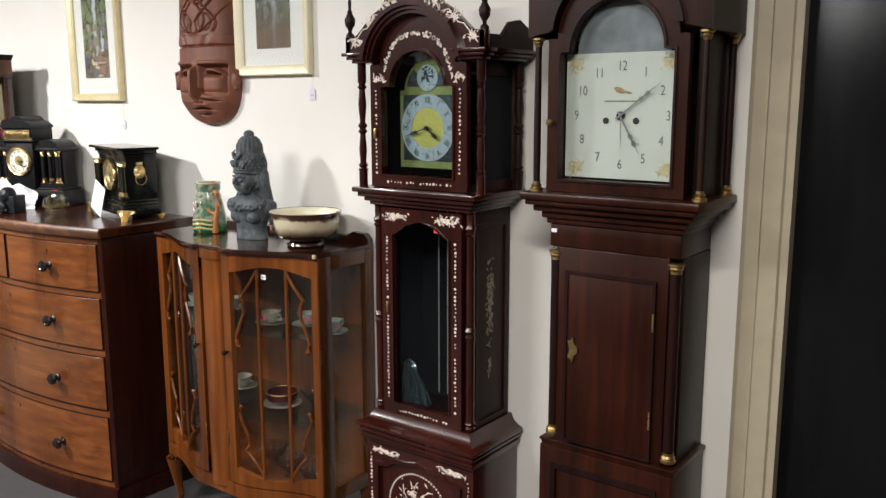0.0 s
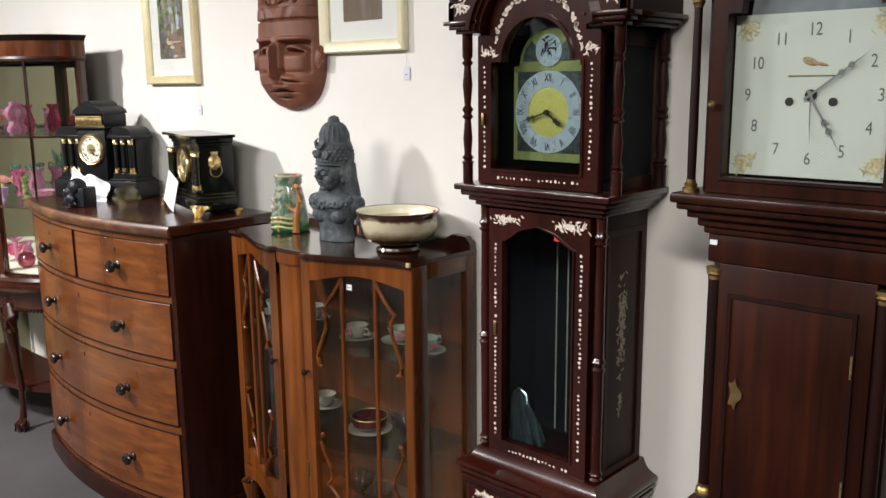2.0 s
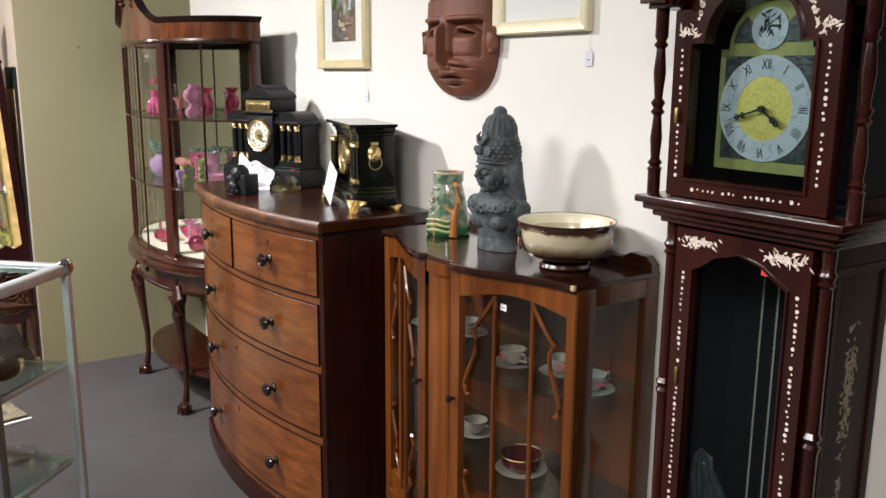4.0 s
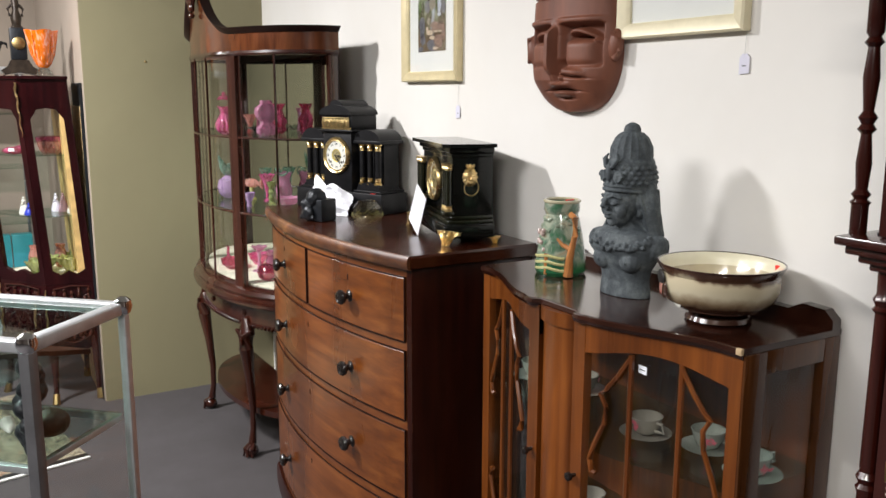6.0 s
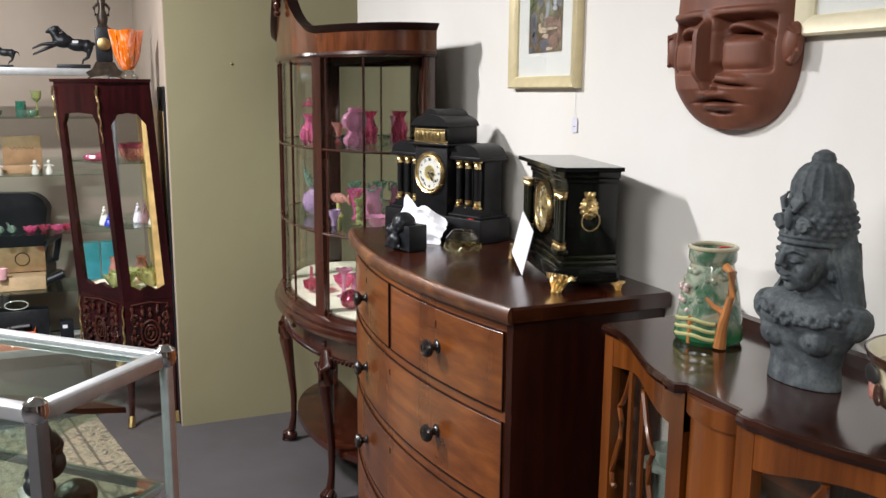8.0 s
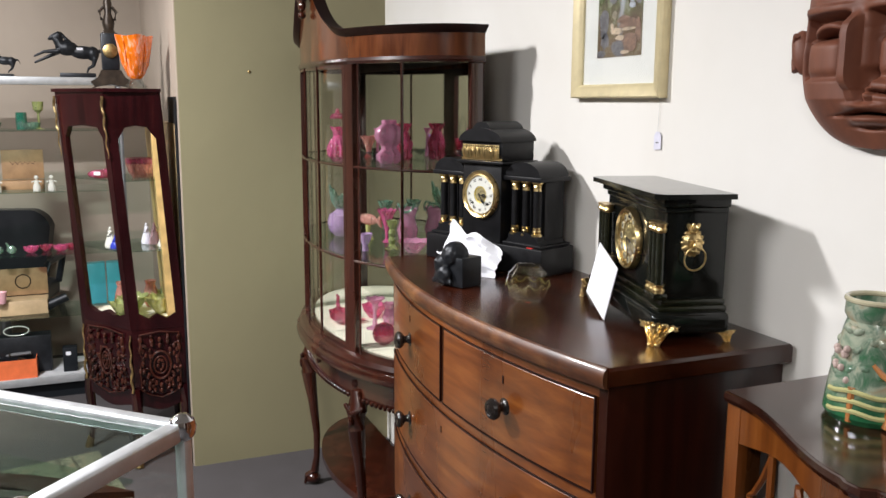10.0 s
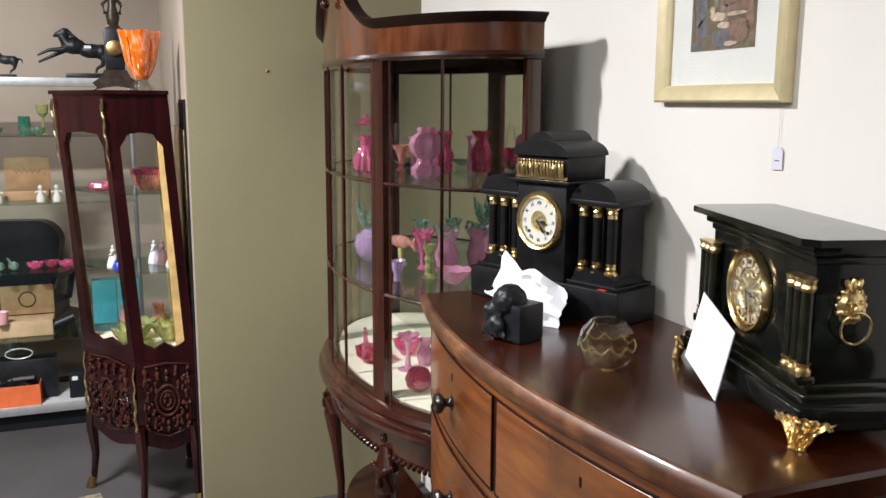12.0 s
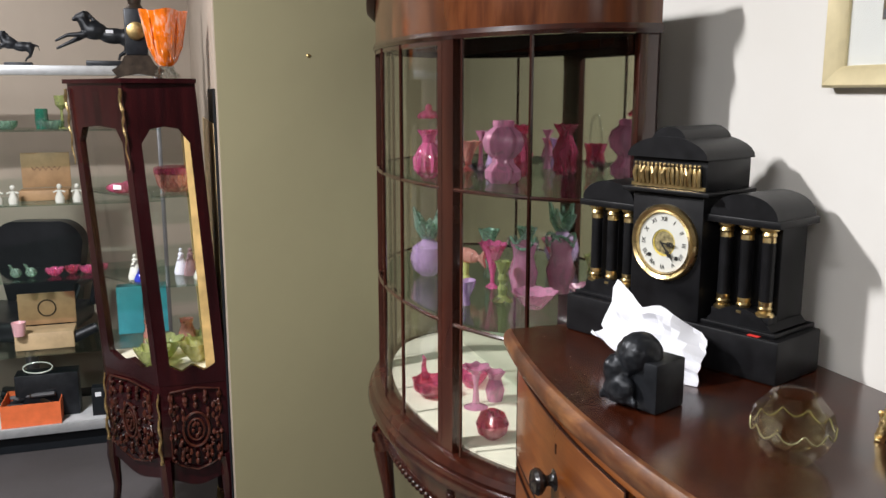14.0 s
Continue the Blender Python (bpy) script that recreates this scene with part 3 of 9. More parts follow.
# ---- glazed display cabinet ----
def display_cabinet():
    cx, hw, top = -3.633, 0.421, 1.089
    t = thing("display_cabinet", "walnut china cabinet with serpentine glazed doors and low shaped legs", "display cabinet", cx, WY - 0.01, 0)
    F = -(WY - 0.01 - 4.366)        # front corner line

    def fy(x):
        u = min(1.0, abs(x) / hw)
        v = max(0.0, min(1.0, (0.93 - u) / 0.70))
        return F - 0.088 * (3 * v * v - 2 * v ** 3)

    def path(x0, x1, n=20, o=0.0):
        return [(x0 + (x1 - x0) * i / n, fy(x0 + (x1 - x0) * i / n) + o) for i in range(n + 1)]

    def topy(x):
        return fy(x) + (0.010 if abs(x) < 0.065 else 0) - (0.006 if 0.065 < abs(x) < 0.10 else 0)

    T = [(hw * (-1 + 2 * i / 80), 0) for i in range(81)]
    T = [(x, topy(x) - 0.004) for x, _ in T]
    part("top", slab(B(), [(-hw, 0)] + T + [(hw, 0)], top - 0.012, top), CAB_TOP, t, "dark glossy serpentine top with a chipped corner")
    bm = B()
    sweep(bm, T, [(-0.002, top - 0.020), (0.002, top - 0.018), (0.006, top - 0.010), (0.004, top - 0.002), (-0.002, top)])
    part("top_edge", bm, CAB_TOP, t)
    part("chip", box(B(), hw - 0.012, hw + 0.001, F - 0.0105, F - 0.002, top - 0.012, top + 0.0006, 0.002), PALE_WOOD, t, "chipped pale corner")
    # back rail with scrolled ends
    bm = B()
    prism(bm, [(-hw, top), (-hw, top + 0.018), (-hw + 0.02, top + 0.036), (-hw + 0.07, top + 0.038), (-hw + 0.10, top + 0.022), (hw - 0.10, top + 0.022), (hw - 0.07, top + 0.038), (hw - 0.02, top + 0.036), (hw, top + 0.018), (hw, top)], -0.028, -0.004)
    part("gallery", bm, CAB_TOP, t, "low back rail with scrolled ends")
    # carcass
    zb, zt = 0.235, top - 0.013
    part("back", box(B(), -hw + 0.01, hw - 0.01, -0.012, 0, zb, zt), WALNUT, t)
    part("base_board", slab(B(), [(-hw + 0.01, -0.012)] + path(-hw + 0.01, hw - 0.01, 30, 0.012) + [(hw - 0.01, -0.012)], zb, zb + 0.02), WALNUT, t)
    for s in (-1, 1):
        g = part("side_frame", box(B(), *sorted((s * (hw + 0.003), s * (hw - 0.022))), F + 0.001, F + 0.058, zb, zt, 0.003), WALNUT_DARK, t)
        bm = B()
        box(bm, *sorted((s * hw, s * (hw - 0.02))), -0.045, 0, zb, zt, 0.002)
        box(bm, *sorted((s * hw, s * (hw - 0.02))), F + 0.035, -0.045, zt - 0.045, zt, 0.002)
        box(bm, *sorted((s * hw, s * (hw - 0.02))), F + 0.035, -0.045, zb, zb + 0.05, 0.002)
        part("side_rail", bm, WALNUT_DARK, t)
        part("side_pane", box(B(), s * (hw - 0.012) - 0.0015, s * (hw - 0.012) + 0.0015, F + 0.03, -0.04, zb + 0.045, zt - 0.04), PANE, t, "clear glass side pane")
    # frieze under the top, in one sweep with the doors' line
    part("apron", sweep(B(), path(-hw, hw, 50), [(0.0, 0.215), (0.0, 0.262), (-0.018, 0.262), (-0.018, 0.215)]), WALNUT, t)
    # centre pilaster
    bm = B()
    a = arc(0, fy(0) + 0.012, 0.052, 180, 360, 14, 0.020)
    prism(bm, a + [(0.052, fy(0) + 0.05), (-0.052, fy(0) + 0.05)], 0.24, zt - 0.006, "z")
    part("pilaster", bm, WALNUT, t, "rounded honey walnut pilaster between the doors")
    part("pilaster_cap", prism(B(), arc(0, fy(0) + 0.010, 0.060, 180, 360, 14, 0.024) + [(0.06, fy(0) + 0.05), (-0.06, fy(0) + 0.05)], zt - 0.03, zt, "z"), WALNUT, t)
    # doors
    z0, z1 = 0.268, zt - 0.004
    for s in (-1, 1):
        X0, X1 = (s * 0.060, s * (hw - 0.002))
        door = thing("door", "", "", 0, 0, 0)
        door.parent = t
        tagged(door, "serpentine glazed door with curved glazing bars")
        def zz(x0, x1, n=14, o=0.0):
            q = path(x0, x1, n, o)
            return q if x1 > x0 else q[::-1]
        w = 0.036
        part("stile", band(B(), zz(X0, X0 + s * w), z0, z1, 0.02), WALNUT, door, "honey coloured inner stile")
        part("stile", band(B(), zz(X1 - s * 0.028, X1), z0, z1, 0.02), WALNUT, door)
        xs = [X0 + (X1 - X0) * i / 24 for i in range(25)]
        xs = xs if s > 0 else xs[::-1]
        q = [(x, fy(x)) for x in xs]
        # rails whose inner edge is curved
        def dip(x, d, w=0.014):
            return d + w * math.cos(2 * math.pi * abs(x - X0) / abs(X1 - X0))
        part("top_rail", loft(B(), [[(x, y + 0.001, z1 - dip(x, 0.052)), (x, y + 0.001, z1), (x, y + 0.019, z1), (x, y + 0.019, z1 - dip(x, 0.052))] for x, y in q]), WALNUT, door)
        part("bottom_rail", loft(B(), [[(x, y + 0.001, z0), (x, y + 0.001, z0 + dip(x, 0.045)), (x, y + 0.019, z0 + dip(x, 0.045)), (x, y + 0.019, z0)] for x, y in q]), WALNUT, door)
        part("pane", sweep(B(), [(x, y + 0.010) for x, y in q], [(0, z0 + 0.02), (0, z1 - 0.02), (-0.002, z1 - 0.02), (-0.002, z0 + 0.02)]), PANE, door, "curved clear glass pane")
        # glazing bars: two uprights and waved side bars
        W = X1 - X0
        for u in (0.40, 0.66):
            x = X0 + W * u
            part("glazing_bar", pipe(B(), [(x, fy(x) + 0.002, z0 + 0.035), (x, fy(x) + 0.002, z1 - 0.045)], 0.0062, 6), WALNUT, door)
        for a, b in ((0.40, 0.145), (0.66, 0.905)):
            for flip in (0, 1):
                w = b - a
                pts = [(a, 0.0), (a + w * 0.28, 0.045), (a + w * 0.52, 0.075), (a + w * 0.68, 0.088), (a + w * 0.52, 0.112), (a + w * 0.56, 0.150), (a + w * 0.80, 0.200), (a + w * 0.92, 0.235), (a + w * 0.84, 0.258), (a + w * 0.74, 0.262)]
                P = []
                for u, h in pts:
                    x = X0 + W * u
                    P.append((x, fy(x) + 0.001, (z1 - 0.05 - h) if not flip else (z0 + 0.05 + h * 0.9)))
                part("curved_bar", pipe(B(), P, [0.0055] * 8 + [0.007, 0.006], 6), WALNUT, door)
        x = X0 + s * 0.018
        k = part("door_knob", lathe(B(), [(0.004, 0), (0.005, 0.010), (0.010, 0.015), (0.009, 0.022), (0.002, 0.026)], seg=12), EBONY, door)
        k.matrix_basis = pose(x, fy(x), 0.735, 90, 0, 0)
        for hz in (0.40,):
            part("hinge", box(B(), *sorted((s * 0.056, s * 0.062)), fy(0.06) - 0.003, fy(0.06), hz, hz + 0.05, 0.001), OLD_BRASS, door)
    # legs
    for lx, ly in ((-hw + 0.03, F + 0.02), (hw - 0.03, F + 0.02), (-hw + 0.03, -0.03), (hw - 0.03, -0.03), ):
        s = -1 if lx < 0 else 1
        P = [(lx, ly, 0.25), (lx + s * 0.014, ly - 0.014 * (ly < -0.1), 0.20), (lx + s * 0.008, ly - 0.006, 0.12), (lx - s * 0.004, ly, 0.05), (lx + s * 0.006, ly - 0.004, 0.0)]
        part("leg", pipe(B(), P, [0.030, 0.028, 0.018, 0.014, 0.019], 10), WALNUT, t)
    # shelves
    for k, z in enumerate((0.795, 0.50)):
        part("shelf", slab(B(), [(-hw + 0.025, -0.015)] + path(-hw + 0.03, hw - 0.03, 24, 0.02) + [(hw - 0.025, -0.015)], z, z + 0.006), GREEN_PANE, t, "green-edged glass shelf")
    tg = thing("price_tag", "small white paper price label on the cabinet glass", "price tag", cx + 0.225, WY - 0.01 + fy(0.225) + 0.003, 1.002)
    part("label", box(B(), -0.011, 0.011, -0.001, 0, -0.008, 0.008), PAPER, tg)
    part("print", box(B(), -0.008, 0.006, -0.0014, -0.001, -0.001, 0.001), GREY_INK, tg)
    return t


display_cabinet()


# ---- tall clocks ----
ROMAN = ("XII", "I", "II", "III", "IIII", "V", "VI", "VII", "VIII", "IX", "X", "XI")


def roman_ring(r, size, stretch=1.0):
    bm = B()
    for k, w in enumerate(ROMAN):
        a = radians(-30 * k)
        words(bm, w, size, pose(-r * math.sin(a), 0, r * math.cos(a), 90, 0, 0) @ pose(0, 0, 0, 0, 0, math.degrees(a)) @ Matrix.Diagonal((1, stretch, 1, 1)))
    return bm


def archprism(bm, outer, inner, a, b):
    """A frame along an open arch."""
    return prism(bm, outer + inner[::-1], a, b)


def disc(bm, r, y, t=0.001, cx=0, cz=0, seg=40, hole=0.0):
    if hole:
        return ringprism(bm, [(cx + r * math.cos(2 * math.pi * i / seg), cz + r * math.sin(2 * math.pi * i / seg)) for i in range(seg)], [(cx + hole * math.cos(2 * math.pi * i / seg), cz + hole * math.sin(2 * math.pi * i / seg)) for i in range(seg)], y - t, y)
    return prism(bm, [(cx + r * math.cos(2 * math.pi * i / seg), cz + r * math.sin(2 * math.pi * i / seg)) for i in range(seg)], y - t, y)


def hand(bm, angle, length, width, y, cx=0, cz=0, fancy=True):
    a = radians(angle)
    d, n = (math.sin(a), math.cos(a)), (math.cos(a), -math.sin(a))
    def q(u, v):
        return (cx + d[0] * u + n[0] * v, cz + d[1] * u + n[1] * v)
    prism(bm, [q(-0.1 * length, -width / 2), q(-0.1 * length, width / 2), q(length * 0.55, width * 0.35), q(length, 0), q(length * 0.55, -width * 0.35)], y - 0.0012, y)
    if fancy:
        for u in (0.5, 0.66):
            c = q(length * u, 0)
            disc(bm, width * 1.25, y, 0.0012, c[0], c[1], 12, width * 0.6)
    return bm


def arch_loop(hw, z0, zs, r, n=14, lip=0.0):
    """A door's opening: straight up to zs, a shoulder, then a round arch of radius r."""
    right = [(hw, z0), (hw, zs - 0.004), (hw - 0.004, zs)]
    left = [(-hw + 0.004, zs), (-hw, zs - 0.004), (-hw, z0)]
    return right + [(x, z) for x, z in arc(0, zs + lip, r, 0, 180, n)] + left


def pearl_run(bm, pts, y, r0=0.0032, jitter=0.0016, seed=1, step=0.0115):
    rnd = random.Random(seed)
    for (xa, za), (xb, zb) in zip(pts, pts[1:]):
        L = math.hypot(xb - xa, zb - za)
        n = max(1, int(L / step))
        for i in range(n):
            u = (i + 0.5) / n
            r = r0 * rnd.choice((0.65, 0.85, 1.0, 1.25))
            if rnd.random() < 0.1:
                continue
            disc(bm, r, y, 0.0007, xa + (xb - xa) * u + rnd.uniform(-jitter, jitter), za + (zb - za) * u + rnd.uniform(-jitter, jitter), 7)
    return bm


def spray(bm, cx, cz, w, h, y, n, seed, axis="y"):
    """Scattered leaf-shaped inlay."""
    rnd = random.Random(seed)
    for i in range(n):
        u, v = rnd.gauss(0, 0.42), rnd.gauss(0, 0.42)
        if abs(u) > 1 or abs(v) > 1:
            continue
        a, L, k = rnd.uniform(0, math.pi), rnd.uniform(0.004, 0.011), rnd.uniform(0.0012, 0.0028)
        c, s = math.cos(a), math.sin(a)
        pts = [(-L, 0), (0, k), (L, 0), (0, -k)]
        prism(bm, [(cx + w * u + c * p - s * q, cz + h * v + s * p + c * q) for p, q in pts], y - 0.0006 - 0.0005 * i / n, y + 0.0005 * i / n, axis)
    return bm


def inlaid_clock():
    cx = -2.84
    t = thing("longcase_clock", "tall rosewood clock inlaid with mother-of-pearl, arched hood and glazed waist door", "longcase clock", cx, WY - 0.005, 0)
    Y = lambda y: y - (WY - 0.005)
    back = 0.0
    # base
    bf = Y(4.40)
    part("base_box", box(B(), -0.205, 0.205, bf, back, 0.07, 0.519, 0.003), ROSEWOOD, t)
    part("plinth", box(B(), -0.219, 0.219, bf - 0.014, back, 0, 0.085, 0.006), ROSEWOOD, t)
    bm = B()
    ringprism(bm, [(-0.165, 0.13), (0.165, 0.13), (0.165, 0.452), (0.12, 0.458), (0.09, 0.476), (0.04, 0.478), (0.0, 0.488), (-0.04, 0.478), (-0.09, 0.476), (-0.12, 0.458), (-0.165, 0.452)], [(-0.152, 0.143), (0.152, 0.143), (0.152, 0.440), (0.115, 0.446), (0.085, 0.464), (0.04, 0.466), (0.0, 0.476), (-0.04, 0.466), (-0.085, 0.464), (-0.115, 0.446), (-0.152, 0.440)], bf - 0.010, bf)
    part("panel_moulding", bm, ROSEWOOD, t)
    bm = B()
    for i in range(64):
        a = 2 * math.pi * i / 64
        disc(bm, 0.0034, bf, 0.001, 0.112 * math.cos(a), 0.333 + 0.112 * math.sin(a), 6)
    for i in range(9):
        a = 2 * math.pi * i / 9 + 0.3
        c, q = math.cos(a), math.sin(a)
        pipe(bm, [(0.012 * c, bf, 0.333 + 0.012 * q), (0.045 * c - 0.014 * q, bf, 0.333 + 0.045 * q + 0.014 * c), (0.078 * c, bf, 0.333 + 0.078 * q), (0.088 * c + 0.012 * q, bf, 0.333 + 0.088 * q - 0.012 * c)], 0.0016, 5)
    spray(bm, 0, 0.333, 0.088, 0.088, bf - 0.0002, 170, 4)
    for s in (-1, 1):
        spray(bm, s * 0.13, 0.487, 0.055, 0.009, bf - 0.0002, 46, 5 + s)
        pipe(bm, [(s * 0.18, bf, 0.484), (s * 0.15, bf, 0.494), (s * 0.12, bf, 0.484), (s * 0.09, bf, 0.497), (s * 0.07, bf, 0.492)], 0.0016, 5)
    for s in (-1, 1):
        pearl_run(bm, [(s * 0.187, 0.10), (s * 0.187, 0.475)], bf - 0.0002, seed=7 + s)
    part("base_inlay", bm, PEARL, t, "mother-of-pearl ring and flowers", smooth=False, kind="stuff")
    # stepped moulding from base to waist
    def square(nm, hw, f, steps, mt=ROSEWOOD):
        for o, z0, z1 in steps:
            part(nm, box(B(), -hw - o, hw + o, f - o, back, z0, z1, min(0.004, (z1 - z0) * 0.35), 2), mt, t)
    wf = Y(4.425)
    square("base_moulding", 0.17, wf, [(0.040, 0.519, 0.530), (0.046, 0.530, 0.541), (0.041, 0.541, 0.549), (0.050, 0.549, 0.559), (0.046, 0.559, 0.566), (0.056, 0.566, 0.578)])
    slope = []
    for o, z in ((0.052, 0.578), (0.040, 0.582), (0.026, 0.591), (0.018, 0.602), (0.012, 0.616)):
        slope.append([(-0.17 - o, back, z), (-0.17 - o, wf - o, z), (0.17 + o, wf - o, z), (0.17 + o, back, z)])
    part("base_slope", loft(B(), slope), ROSEWOOD, t, "short hollow-curved moulding above the ribbed base moulding")
    # waist: an open box with dark lining
    for s in (-1, 1):
        part("waist_side", box(B(), *sorted((s * 0.17, s * 0.155)), wf + 0.02, back, 0.59, 1.26, 0.002), ROSE_SHADED, t)
    part("waist_back", box(B(), -0.155, 0.155, -0.012, 0, 0.59, 1.26), BLACK_IN, t)
    part("waist_lining", box(B(), -0.155, 0.155, wf + 0.02, -0.012, 0.585, 0.59), BLACK_IN, t)
    for s in (-1, 1):
        part("lining_side", box(B(), *sorted((s * 0.155, s * 0.153)), wf + 0.02, -0.012, 0.59, 1.26), BLACK_IN, t)
    prof = [(0.013, 0), (0.013, 0.03), (0.017, 0.036), (0.012, 0.042), (0.017, 0.05), (0.012, 0.058), (0.0135, 0.30), (0.017, 0.31), (0.012, 0.317), (0.0175, 0.328), (0.012, 0.338), (0.013, 0.345), (0.0115, 0.60), (0.017, 0.606), (0.012, 0.612), (0.017, 0.622), (0.012, 0.632), (0.013, 0.67)]
    for s in (-1, 1):
        part("waist_column", lathe(B(), prof, s * 0.170, wf + 0.008, 0.59, 14), ROSEWOOD, t, "turned column at the corner of the waist")
    door = thing("waist_door", "inlaid waist door with shaped top glass")
    door.parent = t
    tagged(door, "inlaid door glazed over the pendulum")
    O = [(-0.148, 0.60), (0.148, 0.60), (0.148, 1.252), (0.10, 1.252), (0.05, 1.252), (0, 1.252), (-0.05, 1.252), (-0.10, 1.252), (-0.148, 1.252)]
    I = [(-0.104, 0.652), (0.104, 0.652), (0.104, 1.172), (0.082, 1.183), (0.05, 1.205), (0, 1.218), (-0.05, 1.205), (-0.082, 1.183), (-0.104, 1.172)]
    part("door_frame", ringprism(B(), O, I, wf - 0.006, wf + 0.016), ROSEWOOD, door)
    part("inner_bead", ringprism(B(), [(x * 1.04, 0.92 + (z - 0.92) * 1.012) for x, z in I], I, wf - 0.010, wf - 0.004), ROSEWOOD, door)
    part("door_glass", prism(B(), I, wf + 0.006, wf + 0.009), SMOKED, door, "dark reflecting glass")
    bm = B()
    y = wf - 0.0062
    for s in (-1, 1):
        pearl_run(bm, [(s * 0.127, 0.66), (s * 0.127, 1.17)], y, seed=11 + s)
    pearl_run(bm, [(-0.10, 0.628), (0.10, 0.628)], y, seed=15)
    for s in (-1, 1):
        spray(bm, s * 0.095, 1.228, 0.055, 0.014, y, 60, 20 + s)
    part("door_inlay", bm, PEARL, door, "mother-of-pearl flowers and dots", smooth=False, kind="stuff")
    part("key_plate", box(B(), -0.131, -0.123, y - 0.004, y, 0.93, 0.965, 0.002), OLD_BRASS, door)
    # pendulum chains and a plastic bag left inside
    CHAIN = plain("dull_chain_metal", (0.75, 0.68, 0.52), 0.35, 0.3)
    for x in (-0.034, 0.0, 0.036):
        z1, z0 = 1.25, 0.66 if x < 0.03 else 1.0
        n = int((z1 - z0) / 0.006)
        P = [(x + 0.0006 * (-1) ** i, -0.084, z0 + (z1 - z0) * i / n) for i in range(n + 1)]
        part("chain", pipe(B(), P, [0.0014 + 0.0010 * (i % 2) for i in range(n + 1)], 5), CHAIN, t, "thin hanging clock chain", smooth=False)
    part("chain_ring", lathe(B(), [(0.006, 0), (0.007, 0.002), (0.006, 0.004)], m=pose(0.036, -0.084, 0.995, 90, 0, 0)), OLD_BRASS, t)
    bag = thing("plastic_bag", "crumpled clear plastic bag inside the inlaid clock", "plastic bag", cx - 0.098, WY - 0.12, 0.591)
    bm = B()
    lathe(bm, [(0.046, 0, 1), (0.060, 0.006, 1), (0.054, 0.03, 1), (0.046, 0.06, 1), (0.038, 0.09, 1), (0.028, 0.12, 1), (0.020, 0.15, 1), (0.004, 0.168)], seg=40, wave=9, amp=0.16, sx=0.85, sy=0.7)
    for v in bm.verts:
        v.co.x += -0.20 * v.co.z + 0.010 * noise.noise(v.co * 40)
        v.co.y += 0.012 * noise.noise(v.co * 30 + Vector((5, 0, 0)))
    part("bag", bm, coloured_glass("cloudy_plastic", (0.22, 0.27, 0.28), 0.7), bag)
    # side panels with inlay
    for s in (1, -1):
        x = s * 0.17
        bm = B()
        ringprism(bm, [(wf + 0.03, 0.62), (-0.02, 0.62), (-0.02, 1.22), (wf + 0.03, 1.22)], [(wf + 0.042, 0.635), (-0.032, 0.635), (-0.032, 1.205), (wf + 0.042, 1.205)], *sorted((x, x + s * 0.005)), "x")
        part("side_moulding", bm, ROSE_SHADED, t)
    bm = B()
    yc = (wf) / 2
    spray(bm, yc, 0.98, 0.022, 0.14, 0.171, 150, 31, "x")
    spray(bm, yc, 0.80, 0.010, 0.04, 0.171, 20, 32, "x")
    # Pearl copy with the case side's shade put into its colour.
    part("side_inlay", bm, plain("dim_pearl", (0.20, 0.17, 0.115), 0.35, var=0.3, scale=160), t, "small mother-of-pearl sprig", smooth=False, kind="stuff")
    bm = B()
    spray(bm, bf / 2, 0.28, 0.04, 0.08, 0.2056, 60, 33, "x")
    part("base_side_inlay", bm, bpy.data.materials["dim_pearl"], t, smooth=False, kind="stuff")
    # mid moulding
    square("mid_moulding", 0.17, wf, [(0.016, 1.258, 1.27), (0.028, 1.27, 1.283), (0.042, 1.283, 1.297), (0.054, 1.297, 1.312)])
    # hood
    hf = Y(4.41)
    H0, H1 = 1.312, 1.672
    for s in (-1, 1):
        for y0, y1, z0, z1 in ((hf + 0.03, hf + 0.055, H0, H1), (-0.03, back, H0, H1), (hf + 0.055, -0.03, H0, H0 + 0.03), (hf + 0.055, -0.03, H1 - 0.04, H1)):
            part("side_rail", box(B(), *sorted((s * 0.195, s * 0.183)), y0, y1, z0, z1, 0.002), ROSE_SHADED, t)
    for s in (-1, 1):
        part("hood_side_panel", box(B(), s * 0.188 - 0.001, s * 0.188 + 0.001, hf + 0.05, -0.025, H0 + 0.025, H1 - 0.035), BLACK_IN, t, "dark lining behind the side glass")
    part("hood_back", box(B(), -0.183, 0.183, -0.01, back, H0, H1), BLACK_IN, t)
    part("hood_floor", box(B(), -0.19, 0.19, hf + 0.02, back, H0, H0 + 0.004), BLACK_IN, t)
    part("hood_roof", box(B(), -0.19, 0.19, hf + 0.03, back, 1.73, 1.745), ROSE_SHADED, t)
    col = [(0.013, 0), (0.013, 0.045), (0.016, 0.05), (0.010, 0.055), (0.015, 0.062), (0.009, 0.07), (0.012, 0.11), (0.008, 0.155), (0.0145, 0.162), (0.009, 0.17), (0.0145, 0.18), (0.008, 0.19), (0.0125, 0.24), (0.0085, 0.285), (0.0145, 0.292), (0.009, 0.30), (0.013, 0.307), (0.013, 0.36)]
    for s in (-1, 1):
        part("hood_column", lathe(B(), col, s * 0.214, hf + 0.006, H0, 14), ROSEWOOD, t, "turned column at the corner of the hood")
        part("hood_column", lathe(B(), col, s * 0.214, -0.03, H0, 12), ROSE_SHADED, t, "turned column at the corner of the hood")
    hd = thing("hood_door")
    hd.parent = t
    tagged(hd, "arched hood door inlaid with pearl leaves")
    I = arch_loop(0.128, 1.352, 1.604, 0.098)
    O = arch_loop(0.172, 1.315, 1.668, 0.135)
